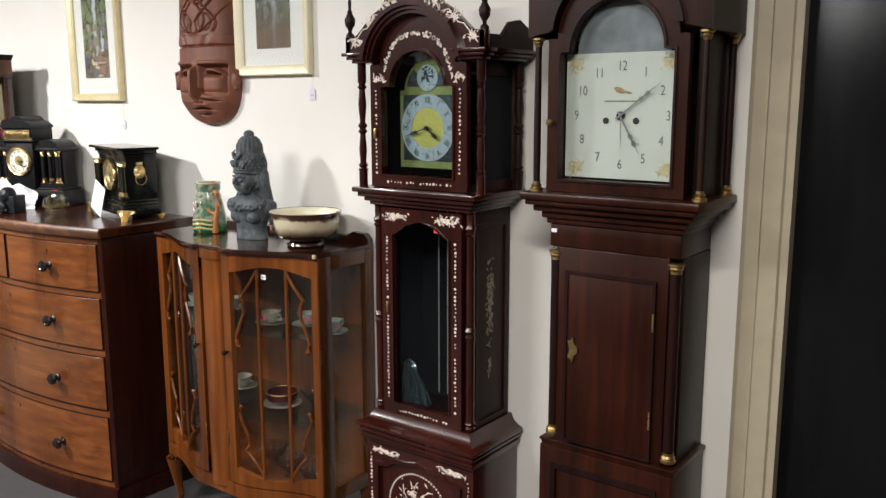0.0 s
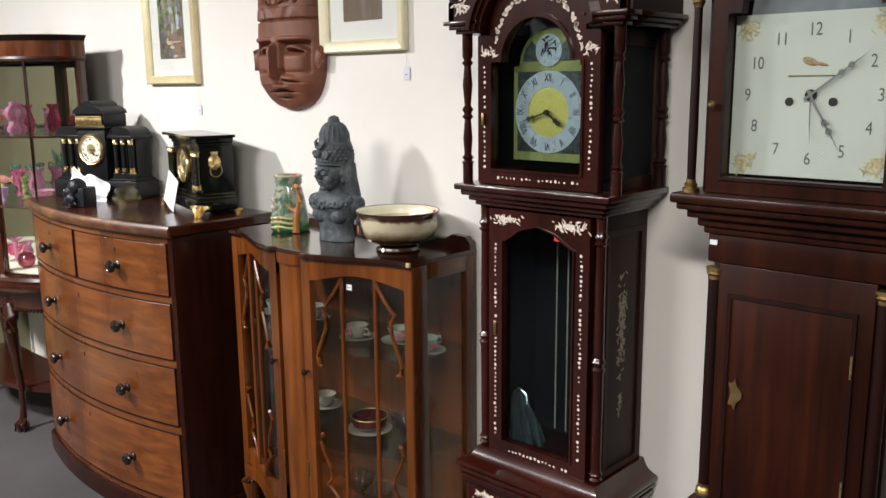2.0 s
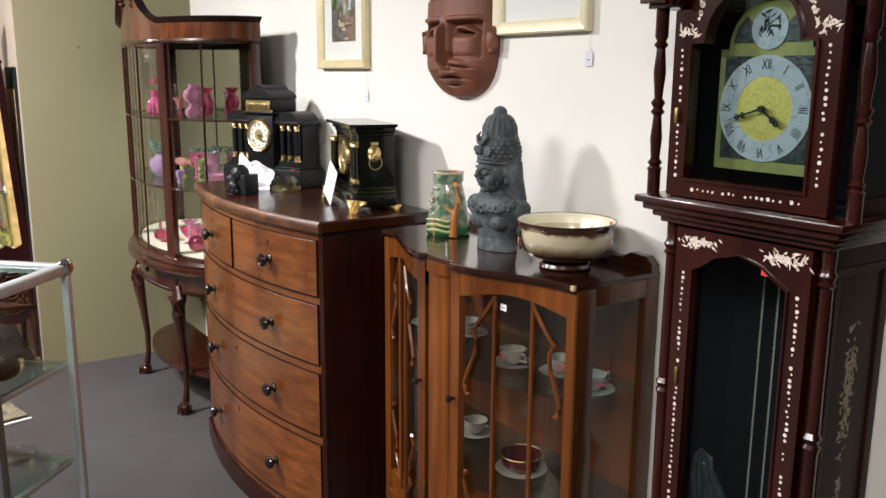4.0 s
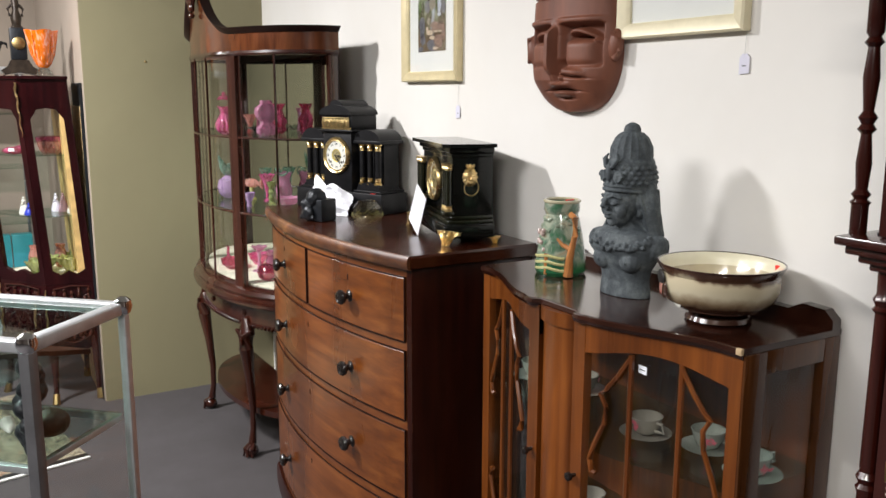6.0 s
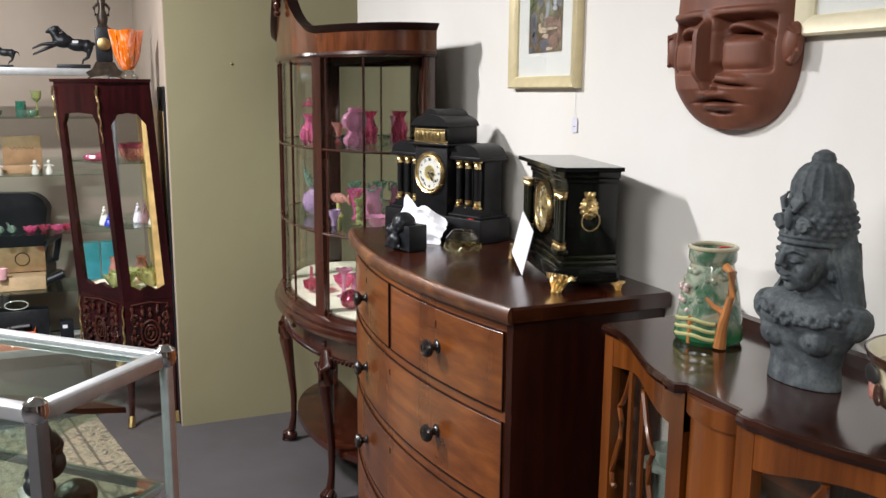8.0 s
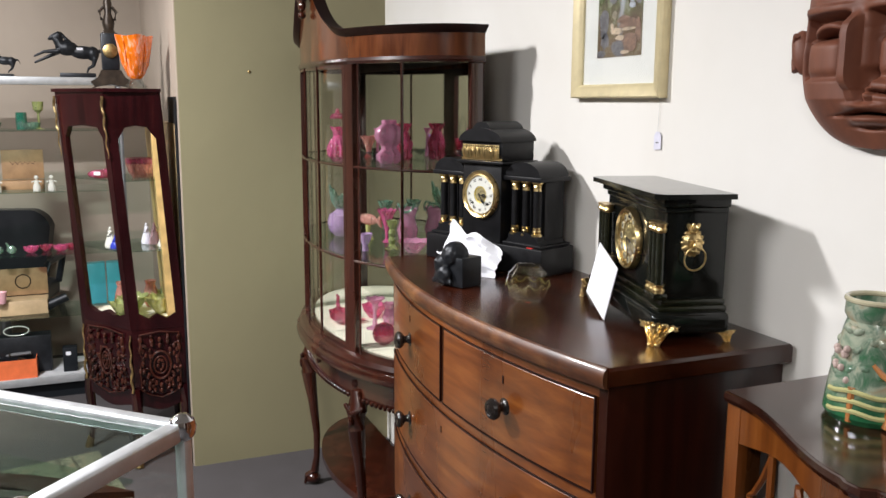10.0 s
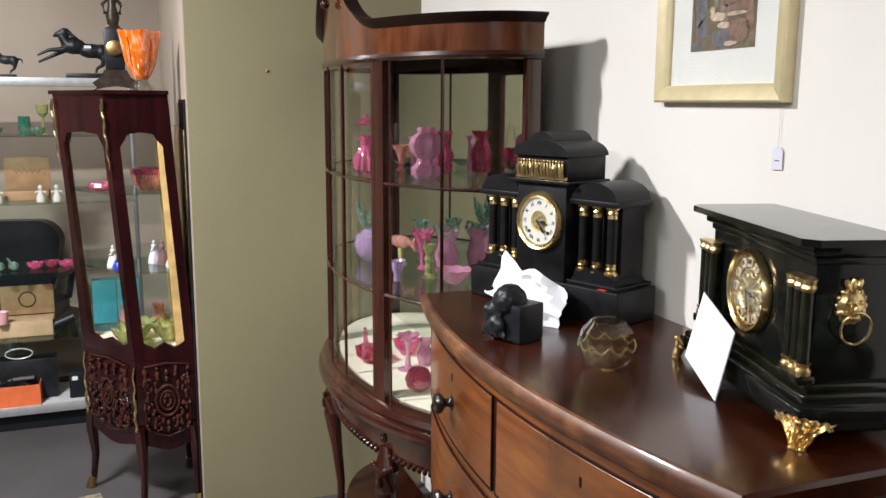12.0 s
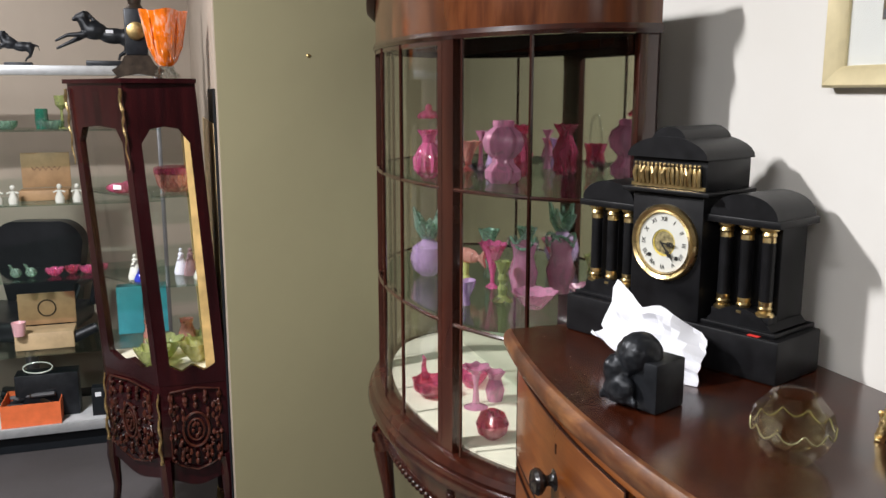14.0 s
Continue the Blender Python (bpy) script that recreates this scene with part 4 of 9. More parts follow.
    part("door_frame", ringprism(B(), O, I, hf - 0.004, hf + 0.02), ROSEWOOD, hd)
    part("inner_bead", ringprism(B(), arch_loop(0.133, 1.347, 1.608, 0.103), I, hf - 0.009, hf - 0.002), ROSEWOOD, hd)
    part("door_glass", prism(B(), I, hf + 0.008, hf + 0.011), SMOKED, hd)
    bm = B()
    y = hf - 0.0042
    for s in (-1, 1):
        pearl_run(bm, [(s * 0.151, 1.35), (s * 0.151, 1.60)], y, seed=41 + s)
        spray(bm, s * 0.142, 1.628, 0.028, 0.014, y, 22, 44 + s)
    pearl_run(bm, [(-0.125, 1.331), (0.125, 1.331)], y, seed=47)
    ar = arc(0, 1.632, 0.119, 8, 172, 26)
    pearl_run(bm, ar, y, 0.005, 0.004, 48, 0.006)
    pearl_run(bm, ar, y, 0.004, 0.008, 49, 0.007)
    part("door_inlay", bm, PEARL, hd, "mother-of-pearl flowers and dots", smooth=False, kind="stuff")
    part("latch", box(B(), -0.156, -0.148, y - 0.008, y, 1.455, 1.485, 0.002), OLD_BRASS, hd)
    # front board behind the arch moulding and the pediment above
    cf = Y(4.372)
    O = [(-0.245, 1.70), (-0.245, 1.745), (-0.205, 1.75), (-0.175, 1.775), (-0.15, 1.80), (-0.105, 1.825), (-0.09, 1.85), (-0.06, 1.853), (-0.05, 1.875), (-0.045, 1.90), (0, 1.905), (0.045, 1.90), (0.05, 1.875), (0.06, 1.853), (0.09, 1.85), (0.105, 1.825), (0.15, 1.80), (0.175, 1.775), (0.205, 1.75), (0.245, 1.745), (0.245, 1.70)]
    inner = arc(0, 1.655, 0.147, 170, 10, 20)
    part("pediment", prism(B(), O + inner[::-1], cf + 0.012, cf + 0.03), ROSEWOOD, t, "shaped pediment with pearl scrolls")
    bm = B()
    arch = arc(0, 1.655, 0.147, 172, 8, 24)
    for k, (o, d) in enumerate(((0.0, 0.012), (0.010, 0.020), (0.020, 0.028))):
        archprism(bm, [(x * (1 + (o + 0.012) / 0.147), 1.655 + (z - 1.655) * (1 + (o + 0.012) / 0.147)) for x, z in arch], [(x * (1 + o / 0.147), 1.655 + (z - 1.655) * (1 + o / 0.147)) for x, z in arch], cf + 0.02 - d, cf + 0.045)
    part("arch_moulding", bm, ROSEWOOD, t)
    for s in (-1, 1):
        bm = B()
        for o, z0, z1 in ((0.008, 1.672, 1.682), (0.020, 1.682, 1.692), (0.030, 1.692, 1.702)):
            box(bm, *sorted((s * 0.148, s * (0.225 + o))), cf + 0.03 - o, cf + 0.06, z0, z1, 0.002)
            box(bm, *sorted((s * 0.19, s * (0.225 + o))), cf + 0.06, back, z0, z1, 0.002)
        part("cornice", bm, ROSEWOOD, t)
    for s in (-1, 1):
        part("corner_block", box(B(), *sorted((s * 0.228, s * 0.248)), cf + 0.012, cf + 0.034, 1.702, 1.748, 0.002), ROSEWOOD, t)
        bm = B()
        prism(bm, [(cf + 0.034, 1.702), (cf + 0.034, 1.735), (-0.16, 1.735), (-0.12, 1.775), (-0.07, 1.783), (-0.03, 1.765), (0, 1.735), (0, 1.702)], *sorted((s * 0.228, s * 0.240)), "x")
        part("side_board", bm, ROSE_SHADED, t, "shaped board over the side cornice")
    bm = B()
    y = cf + 0.0118
    for s in (-1, 1):
        for (px, pz, w, h, k) in ((0.205, 1.732, 0.03, 0.014, 26), (0.145, 1.79, 0.035, 0.018, 34), (0.085, 1.83, 0.035, 0.02, 34), (0.04, 1.87, 0.02, 0.018, 20)):
            spray(bm, s * px, pz, w, h, y, k, int(px * 1000) + s)
        P = [(s * 0.225, y + 0.001, 1.715), (s * 0.18, y + 0.001, 1.765), (s * 0.16, y + 0.001, 1.77), (s * 0.13, y + 0.001, 1.805), (s * 0.10, y + 0.001, 1.80), (s * 0.08, y + 0.001, 1.84), (s * 0.05, y + 0.001, 1.835)]
        pipe(bm, P, 0.0022, 5)
    part("pediment_inlay", bm, PEARL, t, "curling mother-of-pearl stems and leaves", smooth=False, kind="stuff")
    fin = [(0.012, 0), (0.012, 0.006), (0.005, 0.014), (0.006, 0.02), (0.014, 0.034), (0.016, 0.05), (0.007, 0.068), (0.008, 0.072), (0.004, 0.078), (0.0055, 0.096), (0.002, 0.116), (0.0005, 0.122)]
    for s in (-1, 1):
        part("finial", lathe(B(), fin, s * 0.238, cf + 0.023, 1.748, 14), ROSE_SHADED, t, "turned pointed finial")
    # dial
    dy = Y(4.46)
    d = thing("dial")
    d.parent = t
    tagged(d, "brass dial with silvered ring and gold centre")
    d.matrix_basis = pose(0.0, dy, 1.487)
    plate = [(-0.103, -0.115), (0.103, -0.115), (0.103, 0.107)] + arc(0, 0.107, 0.086, 0, 180, 20) + [(-0.103, 0.107)]
    part("dial_plate", prism(B(), plate, -0.001, 0.002), OLIVE_BRASS, d)
    bm = B()
    for sx in (-1, 1):
        for sz in (-1, 1):
            prism(bm, [(sx * 0.090, sz * 0.094), (sx * 0.090, sz * 0.035), (sx * 0.062, sz * 0.06), (sx * 0.03, sz * 0.094)], -0.003, -0.001)
    for sx in (-1, 1):
        prism(bm, [(sx * 0.076, 0.118), (sx * 0.028, 0.118), (sx * 0.034, 0.15), (sx * 0.05, 0.165), (sx * 0.068, 0.145)], -0.003, -0.001)
    part("spandrel", bm, SPANDREL, d, "dark cast corner ornament", smooth=False)
    part("chapter_ring", disc(B(), 0.096, -0.0012, 0.003, hole=0.058), SILVER, d, "silvered ring")
    part("dial_centre", disc(B(), 0.058, -0.0012, 0.0022), GOLD_LEAF, d)
    nm = part("numerals", roman_ring(0.079, 0.0165, 1.6), INK, d, smooth=False)
    nm.matrix_basis = pose(0, -0.0045, 0)
    part("moon_disc", disc(B(), 0.037, -0.0012, 0.003, 0, 0.142), SILVER, d, "round silvered plate in the arch")
    part("moon_ornament", spray(B(), 0, 0.142, 0.03, 0.03, -0.0044, 24, 60), INK, d, smooth=False)
    bm = B()
    hand(bm, 128, 0.062, 0.005, -0.010)
    hand(bm, 252, 0.080, 0.0045, -0.012)
    disc(bm, 0.006, -0.007, 0.008, seg=14)
    part("clock_pointers", bm, INK, d, "black pierced clock hands", smooth=False)
    tg = thing("price_sticker", "small red price sticker on the clock glass", "sticker", cx + 0.055, Y(4.425) + WY - 0.005 + 0.004, 1.195)
    part("sticker", box(B(), -0.011, 0.011, -0.002, 0, -0.006, 0.006), RED_DOT, tg)
    return t


inlaid_clock()


def painted_clock():
    cx = -2.24
    t = thing("longcase_clock", "tall dark mahogany clock with white painted dial and brass capitals", "longcase clock", cx, WY - 0.005, 0)
    Y = lambda y: y - (WY - 0.005)
    def steps(nm, hw, f, st, mt=OLD_MAHOG, bev=0.35):
        for o, z0, z1 in st:
            part(nm, box(B(), -hw - o, hw + o, f - o, 0, z0, z1, min(0.005, (z1 - z0) * bev), 2), mt, t)
    bf, tf = Y(4.415), Y(4.435)
    part("base_box", box(B(), -0.186, 0.186, bf, 0, 0.06, 0.648, 0.003), OLD_MAHOG, t)
    steps("plinth", 0.186, bf, [(0.012, 0, 0.075)])
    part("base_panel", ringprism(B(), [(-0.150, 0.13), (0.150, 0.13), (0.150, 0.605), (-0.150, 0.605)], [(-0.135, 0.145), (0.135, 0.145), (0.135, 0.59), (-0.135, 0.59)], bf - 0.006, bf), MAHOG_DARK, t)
    steps("base_moulding", 0.178, tf, [(0.010, 0.648, 0.656), (0.014, 0.656, 0.664)])
    part("trunk", box(B(), -0.150, 0.150, tf, 0, 0.664, 1.19, 0.002), OLD_MAHOG, t)
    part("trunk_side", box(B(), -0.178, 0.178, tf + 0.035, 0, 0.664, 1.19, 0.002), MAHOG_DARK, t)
    door = part("trunk_door", box(B(), -0.121, 0.121, tf - 0.010, tf - 0.0005, 0.674, 1.128, 0.004), OLD_MAHOG, t, "plain panelled trunk door")
    bm = B()
    ringprism(bm, [(-0.124, 0.670), (0.124, 0.670), (0.124, 1.132), (-0.124, 1.132)], [(-0.116, 0.678), (0.116, 0.678), (0.116, 1.124), (-0.116, 1.124)], tf - 0.013, tf - 0.006)
    part("door_moulding", bm, MAHOG_DARK, door)
    esc = prism(B(), [(0.005 * math.cos(a) * (1.6 + 0.7 * math.cos(3 * a)), 0.02 * math.sin(a) * (1.0 + 0.2 * math.cos(5 * a))) for a in [2 * math.pi * i / 30 for i in range(30)]], -0.002, 0)
    e = part("escutcheon", esc, OLD_BRASS, door, "pierced brass keyhole plate")
    e.matrix_basis = pose(-0.100, tf - 0.0106, 0.924) @ Matrix.Scale(1.5, 4)
    bm = B()
    for z in (0.757, 1.008):
        box(bm, 0.119, 0.123, tf - 0.017, tf - 0.012, z, z + 0.045)
    part("hinge", bm, BRASS, door, "brass hinge line")
    for s in (-1, 1):
        c = part("trunk_column", lathe(B(), [(0.014, 0), (0.014, 0.46)], s * 0.163, tf + 0.012, 0.695, 14), MAHOG_DARK, t, "quarter column on the trunk corner")
        for z, flip in ((0.675, 1), (1.154, -1)):
            pr = [(0.020, 0), (0.020, 0.006), (0.016, 0.009), (0.019, 0.013), (0.015, 0.018), (0.015, 0.025)]
            if flip < 0:
                pr = [(r, 0.025 - h) for r, h in reversed(pr)]
            part("capital", lathe(B(), pr, s * 0.163, tf + 0.012, z, 14), OLD_BRASS, t, "turned brass capital")
    # throat under the hood
    steps("frieze", 0.178, tf, [(0.0, 1.19, 1.255)])
    steps("throat", 0.178, tf, [(0.008, 1.25, 1.268), (0.018, 1.265, 1.285), (0.034, 1.283, 1.302), (0.050, 1.300, 1.316), (0.060, 1.314, 1.334)])
    # hood
    hf = Y(4.425)
    H0 = 1.334
    for s in (-1, 1):
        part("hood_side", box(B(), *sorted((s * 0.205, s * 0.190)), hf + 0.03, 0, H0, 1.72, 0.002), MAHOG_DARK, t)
    part("hood_back", box(B(), -0.19, 0.19, -0.01, 0, H0, 1.72), BLACK_IN, t)
    I = arch_loop(0.149, 1.368, 1.682, 0.123, 18)
    O = arch_loop(0.182, 1.336, 1.715, 0.158, 18)
    hd = thing("hood_door")
    hd.parent = t
    tagged(hd, "arched glazed door of the hood")
    part("door_frame", ringprism(B(), O, I, hf - 0.006, hf + 0.018), OLD_MAHOG, hd)
    part("door_bead", ringprism(B(), arch_loop(0.155, 1.362, 1.688, 0.129, 18), I, hf - 0.011, hf - 0.005), MAHOG_DARK, hd)
    part("door_glass", prism(B(), I, hf + 0.004, hf + 0.007), PANE, hd)
    k = part("door_knob", lathe(B(), [(0.003, 0), (0.003, 0.008), (0.0075, 0.012), (0.008, 0.018), (0.003, 0.023)], seg=12), BRASS, hd, "small brass knob")
    k.matrix_basis = pose(-0.170, hf - 0.006, 1.51, 90, 0, 0)
    for s in (-1, 1):
        for yy in (hf + 0.004, -0.03):
            part("hood_column", lathe(B(), [(0.0085, 0), (0.0095, 0.1), (0.008, 0.34)], s * 0.218, yy, H0 + 0.024, 12), MAHOG_DARK, t, "slender hood column")
            part("capital", lathe(B(), [(0.017, 0), (0.017, 0.006), (0.012, 0.009), (0.014, 0.014), (0.010, 0.018), (0.010, 0.024)], s * 0.218, yy, H0, 12), OLD_BRASS, t, "turned brass base")
            part("capital", lathe(B(), [(0.009, 0), (0.010, 0.006), (0.013, 0.009), (0.011, 0.013), (0.017, 0.017), (0.017, 0.022)], s * 0.218, yy, 1.698, 12), OLD_BRASS, t, "turned brass capital")
    # upper hood: a front board cut to the arch, roof and cornice
    cf = Y(4.405)
    arch = arc(0, 1.715, 0.160, 172, 8, 22)
    O = [(-0.235, 1.720), (-0.235, 1.95), (-0.20, 1.98), (0.0, 2.02), (0.20, 1.98), (0.235, 1.95), (0.235, 1.720)]
    part("hood_front_board", prism(B(), O + arch[::-1], cf, cf + 0.018), OLD_MAHOG, t, "veneered board round the arch with a dusty bloom")
    bm = B()
    archprism(bm, [(x * 1.1, 1.715 + (z - 1.715) * 1.1) for x, z in arch], arch, cf - 0.012, cf + 0.03)
    part("arch_moulding", bm, MAHOG_DARK, t)
    bm = B()
    for s in (-1, 1):
        box(bm, *sorted((s * 0.235, s * 0.222)), cf + 0.018, 0, 1.72, 1.95)
    box(bm, -0.235, 0.235, cf + 0.018, 0, 1.95, 1.965)
    part("hood_roof", bm, MAHOG_DARK, t)
    # dial
    d = thing("dial")
    d.parent = t
    tagged(d, "white painted dial with gilt flower corners")
    d.matrix_basis = pose(0, Y(4.462), 1.527)
    part("dial_plate", prism(B(), [(-0.152, -0.155), (0.152, -0.155), (0.152, 0.152), (-0.152, 0.152)], -0.002, 0.001), plain("painted_dial_white", (0.56, 0.62, 0.57), 0.35, var=0.05, scale=12), d)
    part("arch_painting", prism(B(), arc(0, 0.152, 0.122, 0, 180, 20), -0.002, 0.001), plain("dim_arch_painting", (0.17, 0.20, 0.22), 0.35, var=0.35, scale=14), d, "dark grey painted scene in the arch")
    bm = B()
    for k in range(1, 13):
        a = radians(30 * k)
        words(bm, str(k), 0.026, pose(0.122 * math.sin(a), -0.0022, 0.122 * math.cos(a) * 0.98, 90, 0, 0) @ Matrix.Diagonal((1, 1.3, 1, 1)))
    part("numerals", bm, GREY_INK, d, "grey painted numerals one to twelve", smooth=False)
    bm = B()
    for sx in (-1, 1):
        for sz in (-1, 1):
            spray(bm, sx * 0.126, sz * 0.128, 0.026, 0.026, -0.0021, 60, 70 + sx * 2 + sz)
    part("corner_flowers", bm, plain("faded_gilt_paint", (0.50, 0.45, 0.26), 0.5, var=0.4, scale=160), d, "faded gilt flowers", smooth=False, kind="stuff")
    bm = B()
    blob(bm, (-0.006, -0.003, 0.062), (0.015, 0.0015, 0.007), (0, 20, 0))
    blob(bm, (0.014, -0.003, 0.057), (0.014, 0.0015, 0.003), (0, 12, 0))
    part("painted_bird", bm, plain("brown_red_paint", (0.34, 0.24, 0.13), 0.5, var=0.5, scale=200), d)
    part("painted_branch", box(B(), -0.045, 0.040, -0.0028, -0.002, 0.034, 0.037), plain("moss_paint", (0.14, 0.15, 0.07), 0.5), d)
    bm = B()
    for x in (-0.040, 0.040):
        disc(bm, 0.008, -0.0021, 0.002, x, -0.012, 16)
    disc(bm, 0.011, -0.0021, 0.004, 0, 0.0, 16)
    part("winding_holes", bm, INK, d)
    bm = B()
    hand(bm, 52, 0.135, 0.0045, -0.010)
    hand(bm, 150, 0.115, 0.005, -0.008)
    hand(bm, 178, 0.085, 0.0025, -0.006, fancy=False)
    part("clock_pointers", bm, plain("grey_steel_hand", (0.28, 0.30, 0.30), 0.35, 0.6), d, "grey steel clock hands", smooth=False)
    tg = thing("price_label", "small white paper label stuck to the clock case", "price tag", cx - 0.165, Y(4.435) + WY - 0.005 - 0.001, 1.232)
    part("label", box(B(), -0.008, 0.008, -0.001, 0.0012, -0.005, 0.005), PAPER, tg)
    return t


painted_clock()


# ---- bow-fronted vitrine on cabriole legs ----
def make_mirror():
    m, nt, b = mat("old_mirror_back")
    b.inputs["Base Color"].default_value = (0.72, 0.74, 0.70, 1)
    b.inputs["Metallic"].default_value, b.inputs["Roughness"].default_value = 1.0, 0.03
    return m


MIRROR = make_mirror()
VX, VY, VA, VB, VS = -5.93, 4.505, 0.63, 0.332, -0.032   # stands clear of the wall


def vitrine():
    t = thing("china_vitrine", "bow-fronted mahogany vitrine on claw-foot cabriole legs, glass shelves inside", "display cabinet", VX, VY, 0)
    P = lambda a, o=0.0: ((VA + o) * math.sin(radians(a)), VS - (VB + o) * math.cos(radians(a)))
    run = lambda a, b, n, o=0.0: [P(a + (b - a) * i / n, o) for i in range(n + 1)]
    full = lambda o=0.0, n=44: [(-VA - o, 0)] + run(-90, 90, n, o) + [(VA + o, 0)]
    def solid(nm, o, z0, z1, mt=VIT_WOOD, label=""):
        return part(nm, slab(B(), full(o), z0, z1), mt, t, label)
    def mould(nm, prof, mt=VIT_WOOD, label="", o=0.0):
        return part(nm, sweep(B(), full(o), prof), mt, t, label)
    # legs, under-shelf
    part("under_shelf", slab(B(), [(-0.50, -0.03)] + [(0.50 * math.sin(radians(a)), -0.05 - 0.27 * math.cos(radians(a))) for a in range(-90, 91, 6)] + [(0.50, -0.03)], 0.175, 0.20), VIT_WOOD, t, "dark semicircular lower shelf")
    leg = None
    for k, (lx, ly, a) in enumerate(((-0.315, -0.312, -35), (0.315, -0.312, 35), (-0.575, -0.045, -75), (0.575, -0.045, 75))):
        bm = B()
        pipe(bm, [(0, 0, 0.60), (0, -0.022, 0.54), (0, -0.026, 0.48), (0, -0.010, 0.36), (0, 0.004, 0.22), (0, 0.002, 0.12), (0, -0.008, 0.055)], [0.032, 0.036, 0.030, 0.020, 0.0145, 0.0125, 0.017], 12)
        if leg is None:
            q = part("leg", bm, VIT_WOOD, t, "slim cabriole leg")
            leg = q.data
            fb = B()
            blob(fb, (0, -0.016, 0.026), (0.030, 0.032, 0.026))
            for c in (-40, 0, 40):
                pipe(fb, [(0.010 * math.sin(radians(c)), -0.005, 0.058), (0.030 * math.sin(radians(c)), -0.022 - 0.022 * math.cos(radians(c)), 0.036), (0.034 * math.sin(radians(c)), -0.022 - 0.026 * math.cos(radians(c)), 0.006)], [0.009, 0.008, 0.006], 7)
            f = part("claw_foot", fb, VIT_WOOD, q, "carved ball and claw foot")
            foot = f.data
            kb = B()
            for i in range(9):
                u = (i - 4) / 4
                blob(kb, (0.030 * u, -0.052 + 0.012 * abs(u), 0.555 - 0.02 * (1 - abs(u))), (0.009, 0.008, 0.012), (0, 40 * u, 0), 7)
            blob(kb, (0, -0.055, 0.515), (0.010, 0.008, 0.022), seg=8)
            kn = part("knee_carving", kb, VIT_WOOD, q, "carved leaf on the knee")
            knee = kn.data
        else:
            bm.free()
            q = new("leg", leg)
            q.parent = t
            for nm, me in (("claw_foot", foot), ("knee_carving", knee)):
                c = new(nm, me)
                c.parent = q
        q.matrix_basis = pose(lx, ly + 0.02, 0, 0, 0, a)
    # apron with gadrooned edge
    part("apron", sweep(B(), full(-0.012), [(0, 0.585), (0, 0.672), (-0.022, 0.672), (-0.022, 0.585)]), VIT_WOOD, t)
    bm = B()
    for i in range(76):
        x, y = P(-86 + 172 * i / 75, -0.008)
        blob(bm, (x, y, 0.583), (0.0075, 0.010, 0.0095), (0, 0, -86 + 172 * i / 75), 6)
    part("gadroon_edge", bm, VIT_WOOD, t, "carved beaded edge under the apron", kind="stuff")
    for a in (0, 30, -30, 62):
        x, y = P(a, -0.010)
        bm = B()
        for i in range(6):
            blob(bm, (0.008 * math.cos(i * math.pi / 3), 0, 0.008 * math.sin(i * math.pi / 3)), (0.006, 0.004, 0.006), seg=6)
        blob(bm, (0, -0.002, 0), (0.005, 0.005, 0.005), seg=6)
        r = part("rosette", bm, VIT_WOOD, t, "small carved rosette")
        r.matrix_basis = pose(x, y - 0.002, 0.628, 0, 0, a)
    mould("base_moulding", [(-0.02, 0.668), (0.020, 0.668), (0.034, 0.676), (0.038, 0.690), (0.034, 0.704), (0.022, 0.710), (0.026, 0.722), (0.018, 0.736), (0.004, 0.742), (-0.02, 0.742)], label="thick rounded base moulding")
    solid("floor_board", -0.02, 0.735, 0.746)
    part("lining", slab(B(), full(-0.035), 0.7465, 0.752), LINEN, t, "cream cloth lining the bottom")
    part("mirror_back", box(B(), -VA + 0.02, VA - 0.02, -0.008, -0.004, 0.75, 1.67), MIRROR, t, "mirrored back")
    part("back_board", box(B(), -VA, VA, -0.003, 0, 0.60, 1.77), MAHOG_DARK, t)
    # posts
    G0, G1 = 0.742, 1.672
    def post(nm, a0, a1, label=""):
        part(nm, sweep(B(), run(a0, a1, 4), [(0.004, G0), (0.004, G1), (-0.022, G1), (-0.022, G0)]), VIT_WOOD, t, label)
    post("post", 28.3, 32.3, "front post of the curved case")
    post("post", -32.3, -28.3, "front post of the curved case")
    for s in (-1, 1):
        part("rear_post", box(B(), *sorted((s * VA, s * (VA - 0.022))), VS - 0.012, -0.003, G0, G1, 0.003), VIT_WOOD, t, "flat rear post")
    door = thing("bowed_door", "bow-shaped glazed door")
    door.parent = t
    bm = B()
    for a0, a1 in ((-28, -26.4), (26.4, 28)):
        sweep(bm, run(a0, a1, 3), [(0.003, G0), (0.003, G1), (-0.018, G1), (-0.018, G0)])
    sweep(bm, run(-26.5, 26.5, 12), [(0.002, G0), (0.002, G0 + 0.014), (-0.018, G0 + 0.014), (-0.018, G0)])
    sweep(bm, run(-26.5, 26.5, 12), [(0.002, G1 - 0.014), (0.002, G1), (-0.018, G1), (-0.018, G1 - 0.014)])
    part("door_frame", bm, VIT_WOOD, door)
    part("bowed_pane", sweep(B(), run(-26, 26, 12, -0.008), [(0, G0), (0, G1), (-0.002, G1), (-0.002, G0)]), PANE, door, "bowed clear glass")
    for a in (-8, 8):
        part("muntin", pipe(B(), [(*P(a), G0), (*P(a), G1)], 0.0048, 6), VIT_WOOD, door)
    for z in (1.048, 1.350):
        part("crossbar", pipe(B(), [(*p, z) for p in run(-27, 27, 12)], 0.0048, 6), VIT_WOOD, door)
